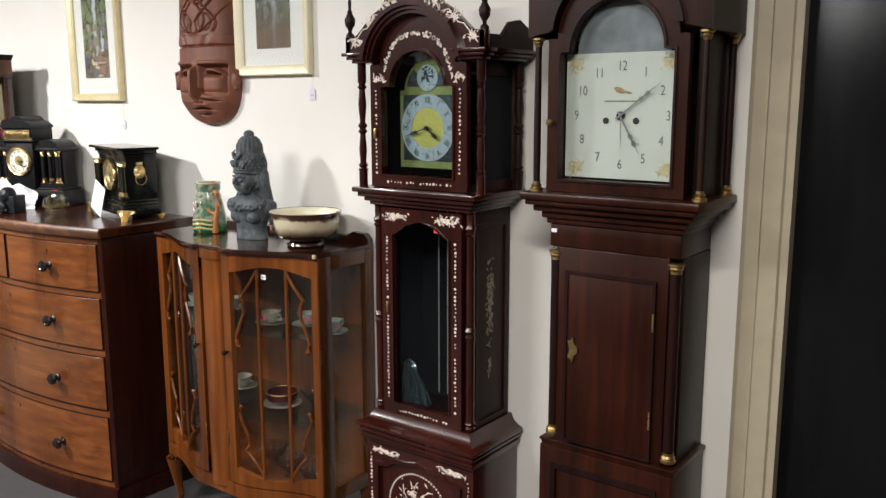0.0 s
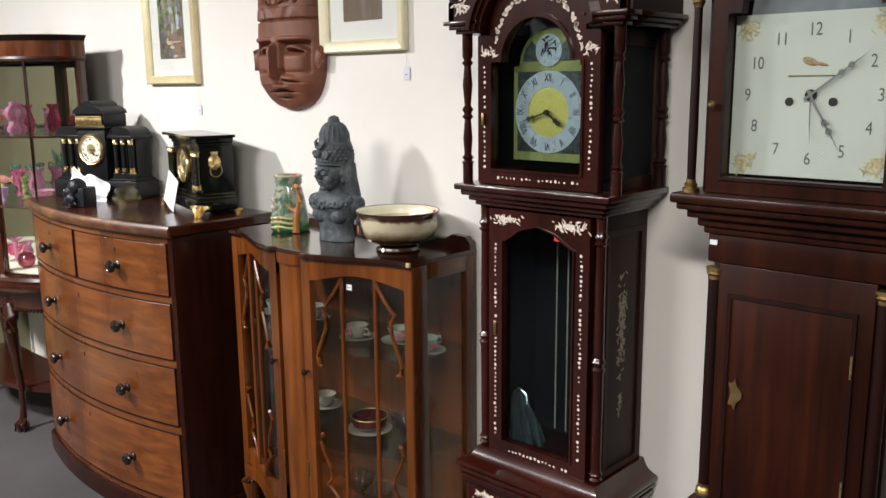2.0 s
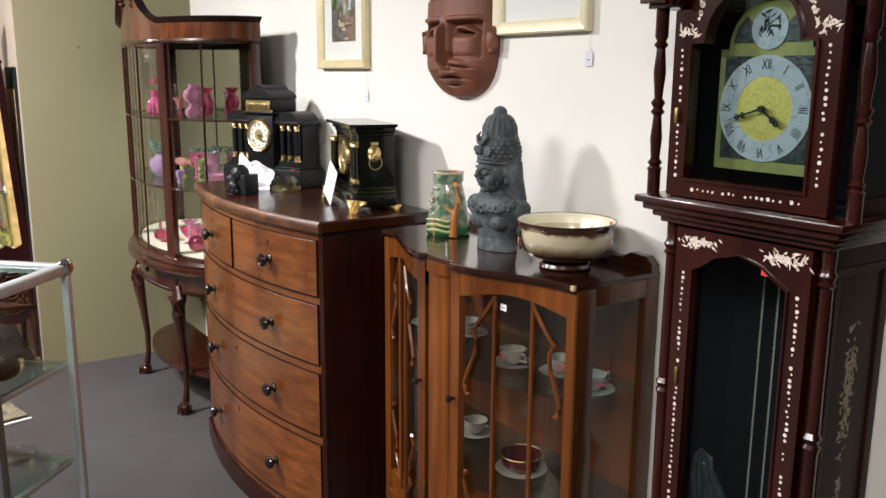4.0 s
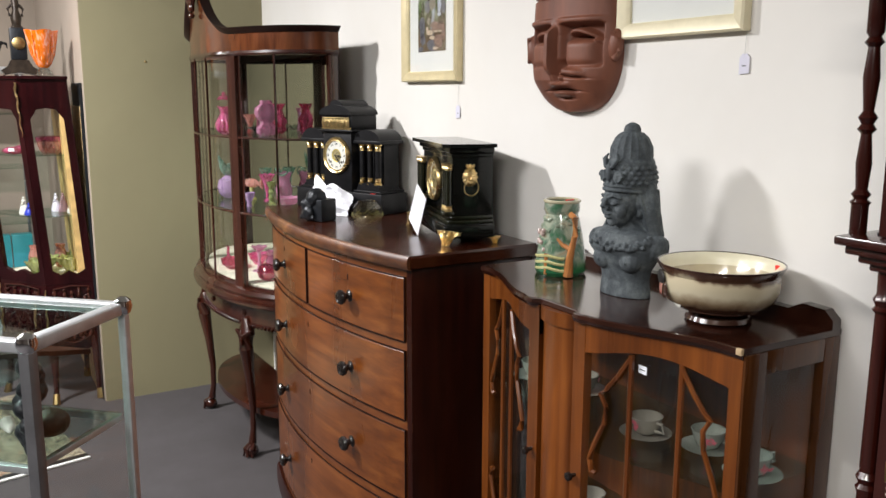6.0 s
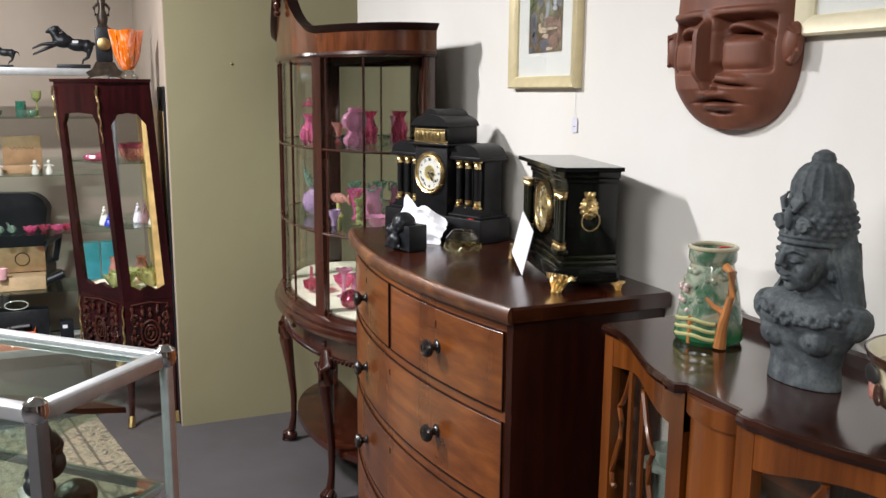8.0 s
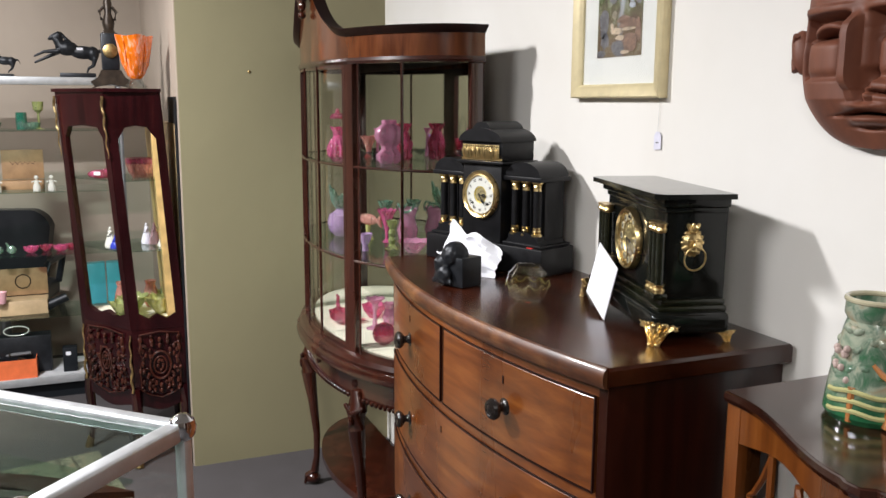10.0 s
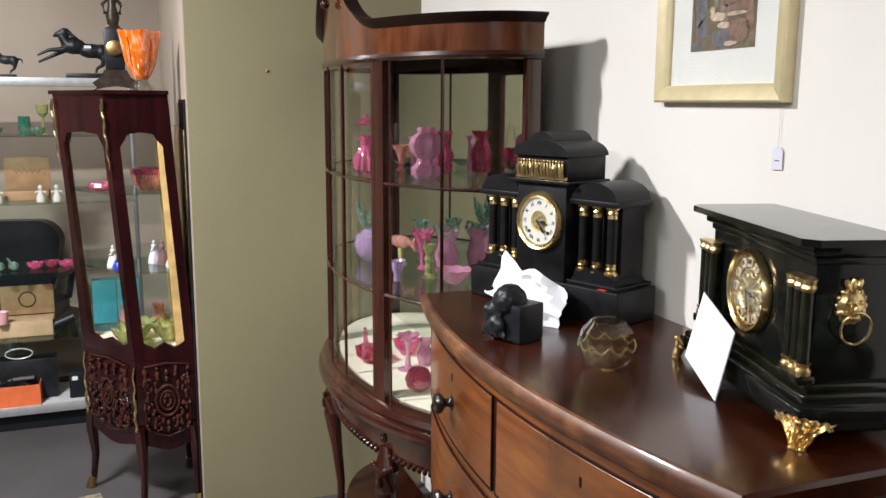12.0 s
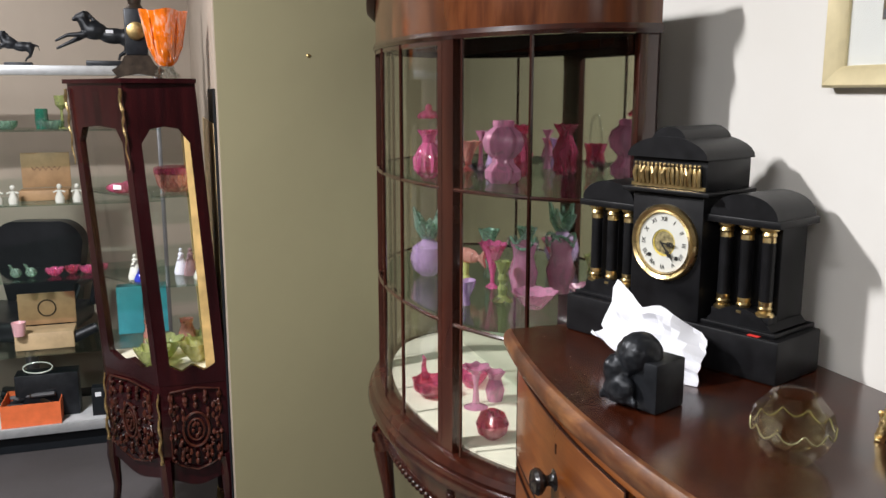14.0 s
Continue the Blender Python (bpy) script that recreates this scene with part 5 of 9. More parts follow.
    for s in (-1, 1):
        lo, hi = sorted((s * 32.5, s * 86))
        part("side_pane", sweep(B(), run(lo, hi, 14, -0.008), [(0, G0), (0, G1), (-0.002, G1), (-0.002, G0)]), PANE, t, "curved clear side glass")
        part("muntin", pipe(B(), [(*P(s * 56), G0), (*P(s * 56), G1)], 0.0048, 6), VIT_WOOD, t)
        part("muntin", pipe(B(), [(*P(s * 35), G0), (*P(s * 35), G1)], 0.0035, 6), VIT_WOOD, t)
        for z in (1.048, 1.350):
            part("crossbar", pipe(B(), [(*p, z) for p in run(lo, hi, 12)], 0.0048, 6), VIT_WOOD, t)
    for z in (1.048, 1.350):
        part("shelf", slab(B(), full(-0.024, 36), z - 0.003, z + 0.003), GREEN_PANE, t, "bow-fronted glass shelf")
    # frieze, cornice, pediment
    mould("frieze_bead", [(-0.02, 1.668), (0.006, 1.668), (0.010, 1.676), (0.006, 1.686), (-0.02, 1.686)])
    part("frieze", sweep(B(), full(0.002), [(0, 1.684), (0, 1.755), (-0.02, 1.755), (-0.02, 1.684)]), FLAME, t, "flame mahogany veneered frieze")
    solid("roof", -0.015, 1.745, 1.757, MAHOG_DARK)
    prof = lambda z: [(-0.02, z), (0.006, z), (0.012, z + 0.006), (0.018, z + 0.012), (0.024, z + 0.017), (0.026, z + 0.022), (-0.02, z + 0.022)]
    rise = lambda a: 1.752 + 0.30 * max(0.0, 1 - abs(a) / 30) ** 2.2
    for s in (-1, 1):
        lo, hi = (30, 90) if s > 0 else (-90, -30)
        pts = run(lo, hi, 24, 0.0)
        pts = (pts + [(VA, 0)]) if s > 0 else ([(-VA, 0)] + pts)
        part("cornice", sweep(B(), pts, prof(1.752)), MAHOG_DARK, t, "dark overhanging cornice")
    # swan-necked centre: front board and its rising moulding
    A = [(-30 + 60 * i / 40) for i in range(41)]
    bm = B()
    rows = []
    for a in A:
        h = min(rise(a), 1.995)
        rows.append([bm.verts.new((*P(a, o), z)) for o, z in ((0.002, 1.75), (0.002, h), (-0.02, h), (-0.02, 1.75))])
    for r0, r1 in zip(rows, rows[1:]):
        for i in range(4):
            j = (i + 1) % 4
            bm.faces.new((r0[i], r1[i], r1[j], r0[j]))
    bm.faces.new(rows[0]), bm.faces.new(rows[-1][::-1])
    part("pediment", bm, FLAME, t, "rising swan-necked pediment board")
    for s in (-1, 1):
        bm = B()
        rows = []
        for i in range(26):
            a = s * (30 - 26 * i / 25)
            h = min(rise(a), 1.995)
            rows.append([bm.verts.new((*P(a, o), h + z)) for o, z in ((-0.02, 0), (0.006, 0), (0.014, 0.008), (0.024, 0.017), (0.026, 0.023), (-0.02, 0.023))])
        for r0, r1 in zip(rows, rows[1:]):
            for i in range(6):
                j = (i + 1) % 6
                bm.faces.new((r0[i], r1[i], r1[j], r0[j]))
        bm.faces.new(rows[0]), bm.faces.new(rows[-1][::-1])
        part("swan_neck", bm, MAHOG_DARK, t, "dark curved swan-neck moulding")
    bm = B()
    x, y = P(0, 0.02)
    for i, (dx, dz, r) in enumerate(((0, 0, 0.026), (0.018, -0.03, 0.02), (-0.018, -0.03, 0.02), (0.0, -0.06, 0.018), (0, -0.09, 0.013), (0.02, 0.02, 0.017), (-0.02, 0.02, 0.017), (0, 0.04, 0.02))):
        blob(bm, (x + dx, y - 0.004, 1.93 + dz), (r, 0.014, r * 1.1), (0, 20 * i, 0), 9)
    part("carved_ornament", bm, VIT_WOOD, t, "carved leaf ornament at the centre of the pediment")
    return t


vitrine()


def ware(name, label, category, x, y, z, prof, material, seg=20, wave=0, amp=0.0, rz=0, sx=1, sy=1, closed=False, group="glassware in the vitrine"):
    t = thing(name, label, category, x, y, z, rz, group)
    bm = B()
    (lathe if closed else open_lathe)(bm, prof, seg=seg, wave=wave, amp=amp * 0.55, sx=sx, sy=sy)
    part("bowl" if "bowl" in name else "body", bm, material, t)
    return t


def glass_in_vitrine():
    zt, zm, zb = 1.3535, 1.0515, 0.7525
    t = ware("glass_vase", "tall hot pink glass vase with a ribbed body", "vase", -5.835, 4.21, zt, [(0.018, 0), (0.034, 0.016, 1), (0.037, 0.045, 1), (0.026, 0.072), (0.016, 0.085), (0.018, 0.10), (0.027, 0.115, 1)], HOT_PINK, 48, 12, 0.16)
    ware("glass_vase", "pink satin glass vase with two bulging lobed tiers", "vase", -5.665, 4.335, zt, [(0.031, 0), (0.040, 0.010, 1), (0.041, 0.028, 1), (0.025, 0.046, 1), (0.025, 0.056, 1), (0.042, 0.074, 1), (0.047, 0.094, 1), (0.040, 0.114, 1), (0.024, 0.128), (0.026, 0.135), (0.024, 0.142)], PINK, 48, 8, 0.16)
    part("lid", lathe(B(), [(0.026, 0), (0.028, 0.006), (0.018, 0.016), (0.007, 0.020), (0.009, 0.028), (0.003, 0.034)], z=0.143, seg=24), CRANBERRY, t, "dark cranberry glass lid")
    ware("glass_vase", "cranberry glass vase with a frilled rim", "vase", -5.80, 4.435, zt, [(0.022, 0), (0.030, 0.012, 1), (0.026, 0.03, 1), (0.032, 0.055, 1), (0.022, 0.085), (0.016, 0.10), (0.028, 0.122, 1), (0.030, 0.126, 1)], CRANBERRY, 40, 8, 0.22)
    ware("glass_vase", "peach and clear frilled glass vase", "vase", -5.98, 4.365, zt, [(0.020, 0), (0.008, 0.015), (0.012, 0.035), (0.022, 0.060), (0.032, 0.078, 1)], PEACH, 30, 6, 0.2)
    ware("glass_dish", "clear glass dish with a scalloped rim", "dish", -6.05, 4.40, zt, [(0.018, 0), (0.022, 0.012), (0.040, 0.026, 1)], CLEAR_CRYSTAL, 36, 9, 0.3)
    b = ware("glass_basket", "cranberry glass basket with a clear looped handle", "glass basket", -5.965, 4.262, zt, [(0.022, 0), (0.028, 0.01), (0.024, 0.04), (0.032, 0.065, 1)], CRANBERRY, 30, 8, 0.12)
    part("handle", pipe(B(), [(0.034 * math.cos(a), 0, 0.07 + 0.075 * math.sin(a)) for a in [math.pi * i / 12 for i in range(13)]], 0.0035, 7), CLEAR_CRYSTAL, b, "clear twisted glass handle")
    ware("glass_vase", "small lilac and orange glass vase", "vase", -5.90, 4.405, zt, [(0.018, 0), (0.022, 0.02), (0.014, 0.05), (0.024, 0.085, 1)], LILAC, 24, 5, 0.2)
    ware("glass_dish", "clear crystal dish with a flower rim", "dish", -5.80, 4.33, zt, [(0.018, 0), (0.012, 0.012), (0.030, 0.03, 1)], CLEAR_CRYSTAL, 30, 7, 0.2)
    ware("glass_vase", "pink bud vase with a flower-shaped rim", "vase", -5.98, 4.40, zt, [(0.012, 0), (0.006, 0.03), (0.005, 0.085), (0.016, 0.105, 1)], PINK, 24, 5, 0.25)
    ware("glass_vase", "small red glass vase with a fluted lip", "vase", -6.12, 4.33, zt, [(0.018, 0), (0.024, 0.02), (0.012, 0.055), (0.020, 0.075, 1)], PINK, 24, 6, 0.15)
    # middle shelf
    t = ware("glass_vase", "round lilac satin glass vase with mint leafy rim", "vase", -6.10, 4.29, zm, [(0.022, 0), (0.044, 0.02), (0.052, 0.05), (0.044, 0.082), (0.018, 0.10), (0.016, 0.112)], LILAC, 28)
    bm = B()
    for i in range(7):
        a = 2 * math.pi * i / 7
        pipe(bm, [(0.012 * math.cos(a), 0.012 * math.sin(a), 0.108), (0.024 * math.cos(a), 0.024 * math.sin(a), 0.14), (0.040 * math.cos(a), 0.040 * math.sin(a), 0.155 + 0.02 * (i % 3))], [0.010, 0.014, 0.004], 7)
    part("leafy_rim", bm, MINT, t, "mint green leafy rim")
    t = ware("glass_vase", "hot pink fan-shaped ruffled glass vase on a clear foot", "vase", -5.90, 4.405, zm, [(0.026, 0), (0.008, 0.012), (0.009, 0.035), (0.018, 0.065), (0.036, 0.10, 1), (0.050, 0.118, 1)], HOT_PINK, 40, 9, 0.16, sy=0.7)
    ware("glass_candlestick", "yellow-green twisted glass stem vase", "vase", -5.755, 4.375, zm, [(0.028, 0), (0.022, 0.006), (0.010, 0.015), (0.014, 0.03), (0.009, 0.042), (0.014, 0.055), (0.009, 0.068), (0.014, 0.08), (0.020, 0.10, 1)], UV_GREEN, 24, 6, 0.2)
    t = ware("glass_jug", "pink glass jug with mint looped rim and handle", "jug", -5.79, 4.445, zm, [(0.024, 0), (0.030, 0.02), (0.038, 0.06), (0.026, 0.10), (0.030, 0.125, 1), (0.036, 0.135, 1)], PINK, 30, 5, 0.2)
    part("handle", pipe(B(), [(-0.03, 0, 0.12), (-0.055, 0, 0.145), (-0.06, 0, 0.11), (-0.036, 0, 0.06)], 0.004, 7), MINT, t)
    part("rim", pipe(B(), [((0.036 + 0.012 * math.cos(3 * a)) * math.cos(a), 0.036 * math.sin(a), 0.138 + 0.014 * math.sin(3 * a)) for a in [2 * math.pi * i / 36 for i in range(37)]], 0.004, 6), MINT, t)
    f = thing("glass_fish", "pink and lemon glass fish on a small base", "glass fish", -5.98, 4.36, zm, 20, "glassware in the vitrine")
    bm = B()
    lathe(bm, [(0.022, 0), (0.020, 0.008), (0.008, 0.02), (0.010, 0.055)], seg=14)
    part("base", bm, LEMON, f)
    bm = B()
    blob(bm, (0, 0, 0.075), (0.055, 0.016, 0.022))
    prism(bm, [(0.045, 0.075), (0.08, 0.10), (0.072, 0.075), (0.08, 0.052)], -0.004, 0.004)
    part("body", bm, PEACH, f)
    ware("glass_jug", "small lilac glass cream jug", "jug", -5.745, 4.275, zm, [(0.012, 0), (0.010, 0.02), (0.020, 0.04), (0.026, 0.06, 1)], LILAC, 24, 3, 0.2)
    ware("glass_bowl", "frilled pink spatter glass bowl", "bowl", -5.665, 4.42, zm, [(0.022, 0), (0.040, 0.02), (0.056, 0.04, 1)], PINK, 40, 10, 0.12)
    # Added vase: imitates the lilac vase's mint rim reflected in the mirror back.
    ware("glass_vase", "mint green glass vase added for the mirrored mint rim", "vase", -6.02, 4.44, zm, [(0.016, 0), (0.008, 0.03), (0.010, 0.09), (0.030, 0.135, 1)], MINT, 24, 5, 0.2)
    # bottom
    t = ware("glass_swan", "cranberry glass swan dish with ruffled sides", "dish", -5.95, 4.25, zb, [(0.024, 0), (0.046, 0.02), (0.048, 0.045, 1)], CRANBERRY, 30, 6, 0.14, sx=1.2)
    part("neck", pipe(B(), [(-0.045, 0, 0.03), (-0.066, 0, 0.06), (-0.056, 0, 0.085), (-0.074, 0, 0.088)], [0.010, 0.007, 0.006, 0.004], 8), CRANBERRY, t)
    t = ware("glass_epergne", "pink flower-headed glass stem on a clear foot", "vase", -5.83, 4.335, zb, [(0.032, 0), (0.010, 0.01), (0.006, 0.06), (0.012, 0.09), (0.036, 0.11, 1)], PINK, 36, 7, 0.2)
    ware("glass_ball", "round ruby glass paperweight vase", "vase", -5.625, 4.30, zb, [(0.014, 0), (0.034, 0.015), (0.040, 0.038), (0.030, 0.062), (0.012, 0.072)], CRANBERRY, 22)
    ware("glass_vase", "small clear and pink glass vase", "vase", -5.86, 4.40, zb, [(0.020, 0), (0.026, 0.03), (0.016, 0.06), (0.026, 0.08, 1)], PINK, 24, 6, 0.15)
    ware("glass_bowl", "ruby glass bowl with a folded rim", "bowl", -5.98, 4.38, zb, [(0.018, 0), (0.040, 0.03), (0.046, 0.05, 1)], HOT_PINK, 30, 6, 0.14)


glass_in_vitrine()


def crockery():
    y0, z1, z2 = 4.47, 0.8015, 0.5065
    spots = [(-3.52, 4.44, z1, 0), (-3.40, 4.50, z1, 1), (-3.27, 4.48, z1, 2), (-3.95, 4.46, z1, 2), (-3.80, 4.50, z1, 0), (-3.90, 4.47, z2, 1), (-3.76, 4.50, z2, 0)]
    for i, (x, y, z, k) in enumerate(spots):
        t = thing("teacup_and_saucer", ("white china teacup on its saucer, floral sprigs", "green-rimmed china teacup on its saucer", "pale green china teacup on its saucer")[k], "teacup", x, y, z, 40 * i, "crockery in the cabinet")
        # Cup glazes darkened: shade behind the cabinet glass is in the colour.
        glaze = (plain("old_china_%s" % i, (0.33, 0.31, 0.26), 0.2, coat=0.4), plain("sage_china_%s" % k, (0.33, 0.36, 0.31), 0.15, coat=0.5), plain("mint_china_%s" % k, (0.30, 0.37, 0.32), 0.15, coat=0.5))[k]
        part("saucer", open_lathe(B(), [(0.026, 0), (0.042, 0.004), (0.056, 0.010)], seg=28), glaze, t)
        part("cup", open_lathe(B(), [(0.016, 0.007), (0.024, 0.013), (0.032, 0.031), (0.036, 0.046)], seg=24), glaze, t)
        part("handle", pipe(B(), [(0.031, 0, 0.039), (0.049, 0, 0.041), (0.051, 0, 0.024), (0.028, 0, 0.020)], 0.0035, 7), glaze, t)
        part("painted_sprig", spray(B(), 0, 0.030, 0.016, 0.010, -0.0345, 12, i), plain("rose_sprig_%s" % i, (0.55, 0.12, 0.16), 0.4), t, "small painted flowers", smooth=False)
    t = thing("china_dish", "dark red fluted dish standing on a white saucer", "dish", -3.50, 4.46, z2, 0, "crockery in the cabinet")
    part("saucer", open_lathe(B(), [(0.03, 0), (0.070, 0.011)], seg=30), bpy.data.materials["old_china_0"], t)
    part("dish", open_lathe(B(), [(0.034, 0.009), (0.052, 0.024), (0.056, 0.050)], seg=30), plain("deep_red_china", (0.07, 0.008, 0.008), 0.15, coat=0.5), t)
    part("gilt_rim", pipe(B(), [(0.056 * math.cos(a), 0.056 * math.sin(a), 0.051) for a in [2 * math.pi * i / 36 for i in range(37)]], 0.0020, 6), OLD_BRASS, t)
    for x, y, z in ((-3.37, 4.50, z2), (-3.33, 4.44, 0.2565), (-3.46, 4.45, 0.2565), (-3.58, 4.48, 0.2565)):
        t = thing("crystal_bowl", "cut crystal bowl with a zigzag rim", "bowl", x, y, z, 0, "crockery in the cabinet")
        part("bowl", open_lathe(B(), [(0.022, 0), (0.016, 0.014), (0.044, 0.05, 1), (0.052, 0.075, 1)], seg=32, wave=16, amp=0.06), CLEAR_CRYSTAL, t)


crockery()


# ---- things on the chest and the cabinet ----
def mantel_clock_pillars():
    w, dep = 0.44, 0.135
    t = thing("mantel_clock", "black temple-shaped mantel clock with brass-capped pillars and white dial", "mantel clock", -5.309, 4.326, 1.104, 21)
    # local x along the front from its left end, y into the depth
    def blk(nm, x0, x1, y0, y1, z0, z1, bev=0.002, mt=SLATE, label=""):
        return part(nm, box(B(), x0, x1, y0, y1, z0, z1, bev), mt, t, label)
    blk("plinth", 0.0, w, 0.0, dep, 0.0, 0.072, 0.004)
    blk("plinth_step", 0.012, w - 0.012, 0.010, dep, 0.072, 0.080, 0.002)
    for x0, x1 in ((0.022, 0.142), (w - 0.142, w - 0.022)):
        bm = B()
        prism(bm, [(x0 - 0.006, 0.080)] + [(x0 + (x1 - x0) * i / 10, 0.080 + 0.030 * math.sin(math.pi * i / 10) ** 0.7) for i in range(11)] + [(x1 + 0.006, 0.080)], 0.018, dep - 0.01)
        part("shaped_step", bm, SLATE, t)
        blk("wing", x0 + 0.010, x1 - 0.010, 0.050, dep - 0.008, 0.080, 0.245)
        blk("wing_eave", x0 - 0.006, x1 + 0.006, 0.012, dep, 0.245, 0.257, 0.002)
        part("wing_roof", prism(B(), [(x0 + (x1 - x0) * 0.5 + (x1 - x0) * 0.5 * math.cos(math.pi * i / 14), 0.257 + 0.038 * math.sin(math.pi * i / 14)) for i in range(15)], 0.014, dep - 0.002), SLATE, t, "rounded barrel roof of the wing")
        for px in (x0 + 0.022, (x0 + x1) / 2, x1 - 0.022):
            c = thing("pillar", "round black pillar with brass cap and base")
            c.parent = t
            part("shaft", lathe(B(), [(0.0105, 0.125), (0.0105, 0.222)], px, 0.032, 0, 14), SLATE, c)
            cap = [(0.015, 0), (0.015, 0.004), (0.010, 0.008), (0.012, 0.013), (0.010, 0.016), (0.011, 0.024)]
            part("base_ring", lathe(B(), cap, px, 0.032, 0.101, 14), BRASS, c, "turned brass base")
            part("capital", lathe(B(), [(r, 0.024 - h) for r, h in reversed(cap)], px, 0.032, 0.221, 14), BRASS, c, "turned brass capital")
            part("footing", box(B(), px - 0.014, px + 0.014, 0.02, 0.046, 0.08, 0.102, 0.001), SLATE, c)
    m0, m1, mc = 0.148, w - 0.148, w / 2
    blk("centre_block", m0, m1, 0.004, dep - 0.004, 0.072, 0.285, 0.003)
    blk("centre_eave", m0 - 0.016, m1 + 0.016, -0.008, dep, 0.285, 0.293, 0.002)
    blk("frieze_block", m0 - 0.004, m1 + 0.004, 0.004, dep - 0.004, 0.293, 0.345, 0.002)
    part("top_roof", prism(B(), [(mc + (m1 - m0) * 0.56 * math.cos(math.pi * i / 14), 0.345 + 0.036 * math.sin(math.pi * i / 14)) for i in range(15)], -0.006, dep), SLATE, t, "rounded roof")
    part("top_roll", prism(B(), [(mc + 0.036 * math.cos(math.pi * i / 12), 0.368 + 0.030 * math.sin(math.pi * i / 12)) for i in range(13)], 0.0, dep - 0.002), SLATE, t, "raised roll on the roof")
    bm = B()
    rnd = random.Random(3)
    for i in range(16):
        bm = B()
        x = m0 + 0.008 + (m1 - m0 - 0.016) * i / 15
        pipe(bm, [(x, 0.0, 0.300), (x + rnd.uniform(-.003, .003), -0.002, 0.318), (x, -0.001, 0.330)], [0.0035, 0.0045, 0.003], 6)
        blob(bm, (x, -0.002, 0.334), (0.003, 0.003, 0.0035), seg=6)
        pipe(bm, [(x, -0.001, 0.325), (x + rnd.uniform(-.007, .007), -0.003, 0.316 + rnd.uniform(0, .014))], 0.0018, 5)
        part("relief_figure", bm, GILT, t, "tiny cast brass relief shape")
    bm = B()
    box(bm, m0 - 0.002, m1 + 0.002, 0.0, 0.005, 0.2945, 0.3005)
    part("brass_frieze", bm, GILT, t, "plain brass ledge under the relief shapes")
    d = thing("dial")
    d.parent = t
    tagged(d, "white dial in a round brass bezel")
    d.matrix_basis = pose(mc, 0.004, 0.200) @ Matrix.Scale(1.07, 4)
    part("bezel", lathe(B(), [(0.062, 0), (0.062, 0.006), (0.058, 0.011), (0.053, 0.008), (0.050, 0.010), (0.048, 0.004), (0.048, 0)], m=pose(0, 0, 0, 90, 0, 0), seg=40), BRASS, d)
    part("chapter_ring", disc(B(), 0.048, -0.002, 0.003, hole=0.022), WHITE_CHINA, d)
    part("dial_centre", disc(B(), 0.023, -0.0018, 0.0018, hole=0.019), GOLD_LEAF, d)
    part("works", disc(B(), 0.020, -0.0015, 0.001), plain("gilt_works", (0.45, 0.38, 0.2), 0.4, 0.6, 0.6, 160, 0.6), d)
    n = part("numerals", roman_ring(0.0385, 0.0100, 1.0), INK, d, smooth=False)
    n.matrix_basis = pose(0, -0.0055, 0)
    bm = B()
    hand(bm, 92, 0.026, 0.003, -0.009)
    hand(bm, 140, 0.036, 0.003, -0.010)
    part("clock_pointers", bm, INK, d, smooth=False)
    bm = B()
    bm.free()
    for x in (-0.026, 0.026):
        part("winding_hole", disc(B(), 0.0035, -0.0055, 0.001, x, -0.022, 10), INK, d)
    part("sticker", box(B(), w - 0.055, w - 0.035, 0.002, 0.010, 0.0722, 0.0732), RED_DOT, t, "small red sticker")
    return t


mantel_clock_pillars()


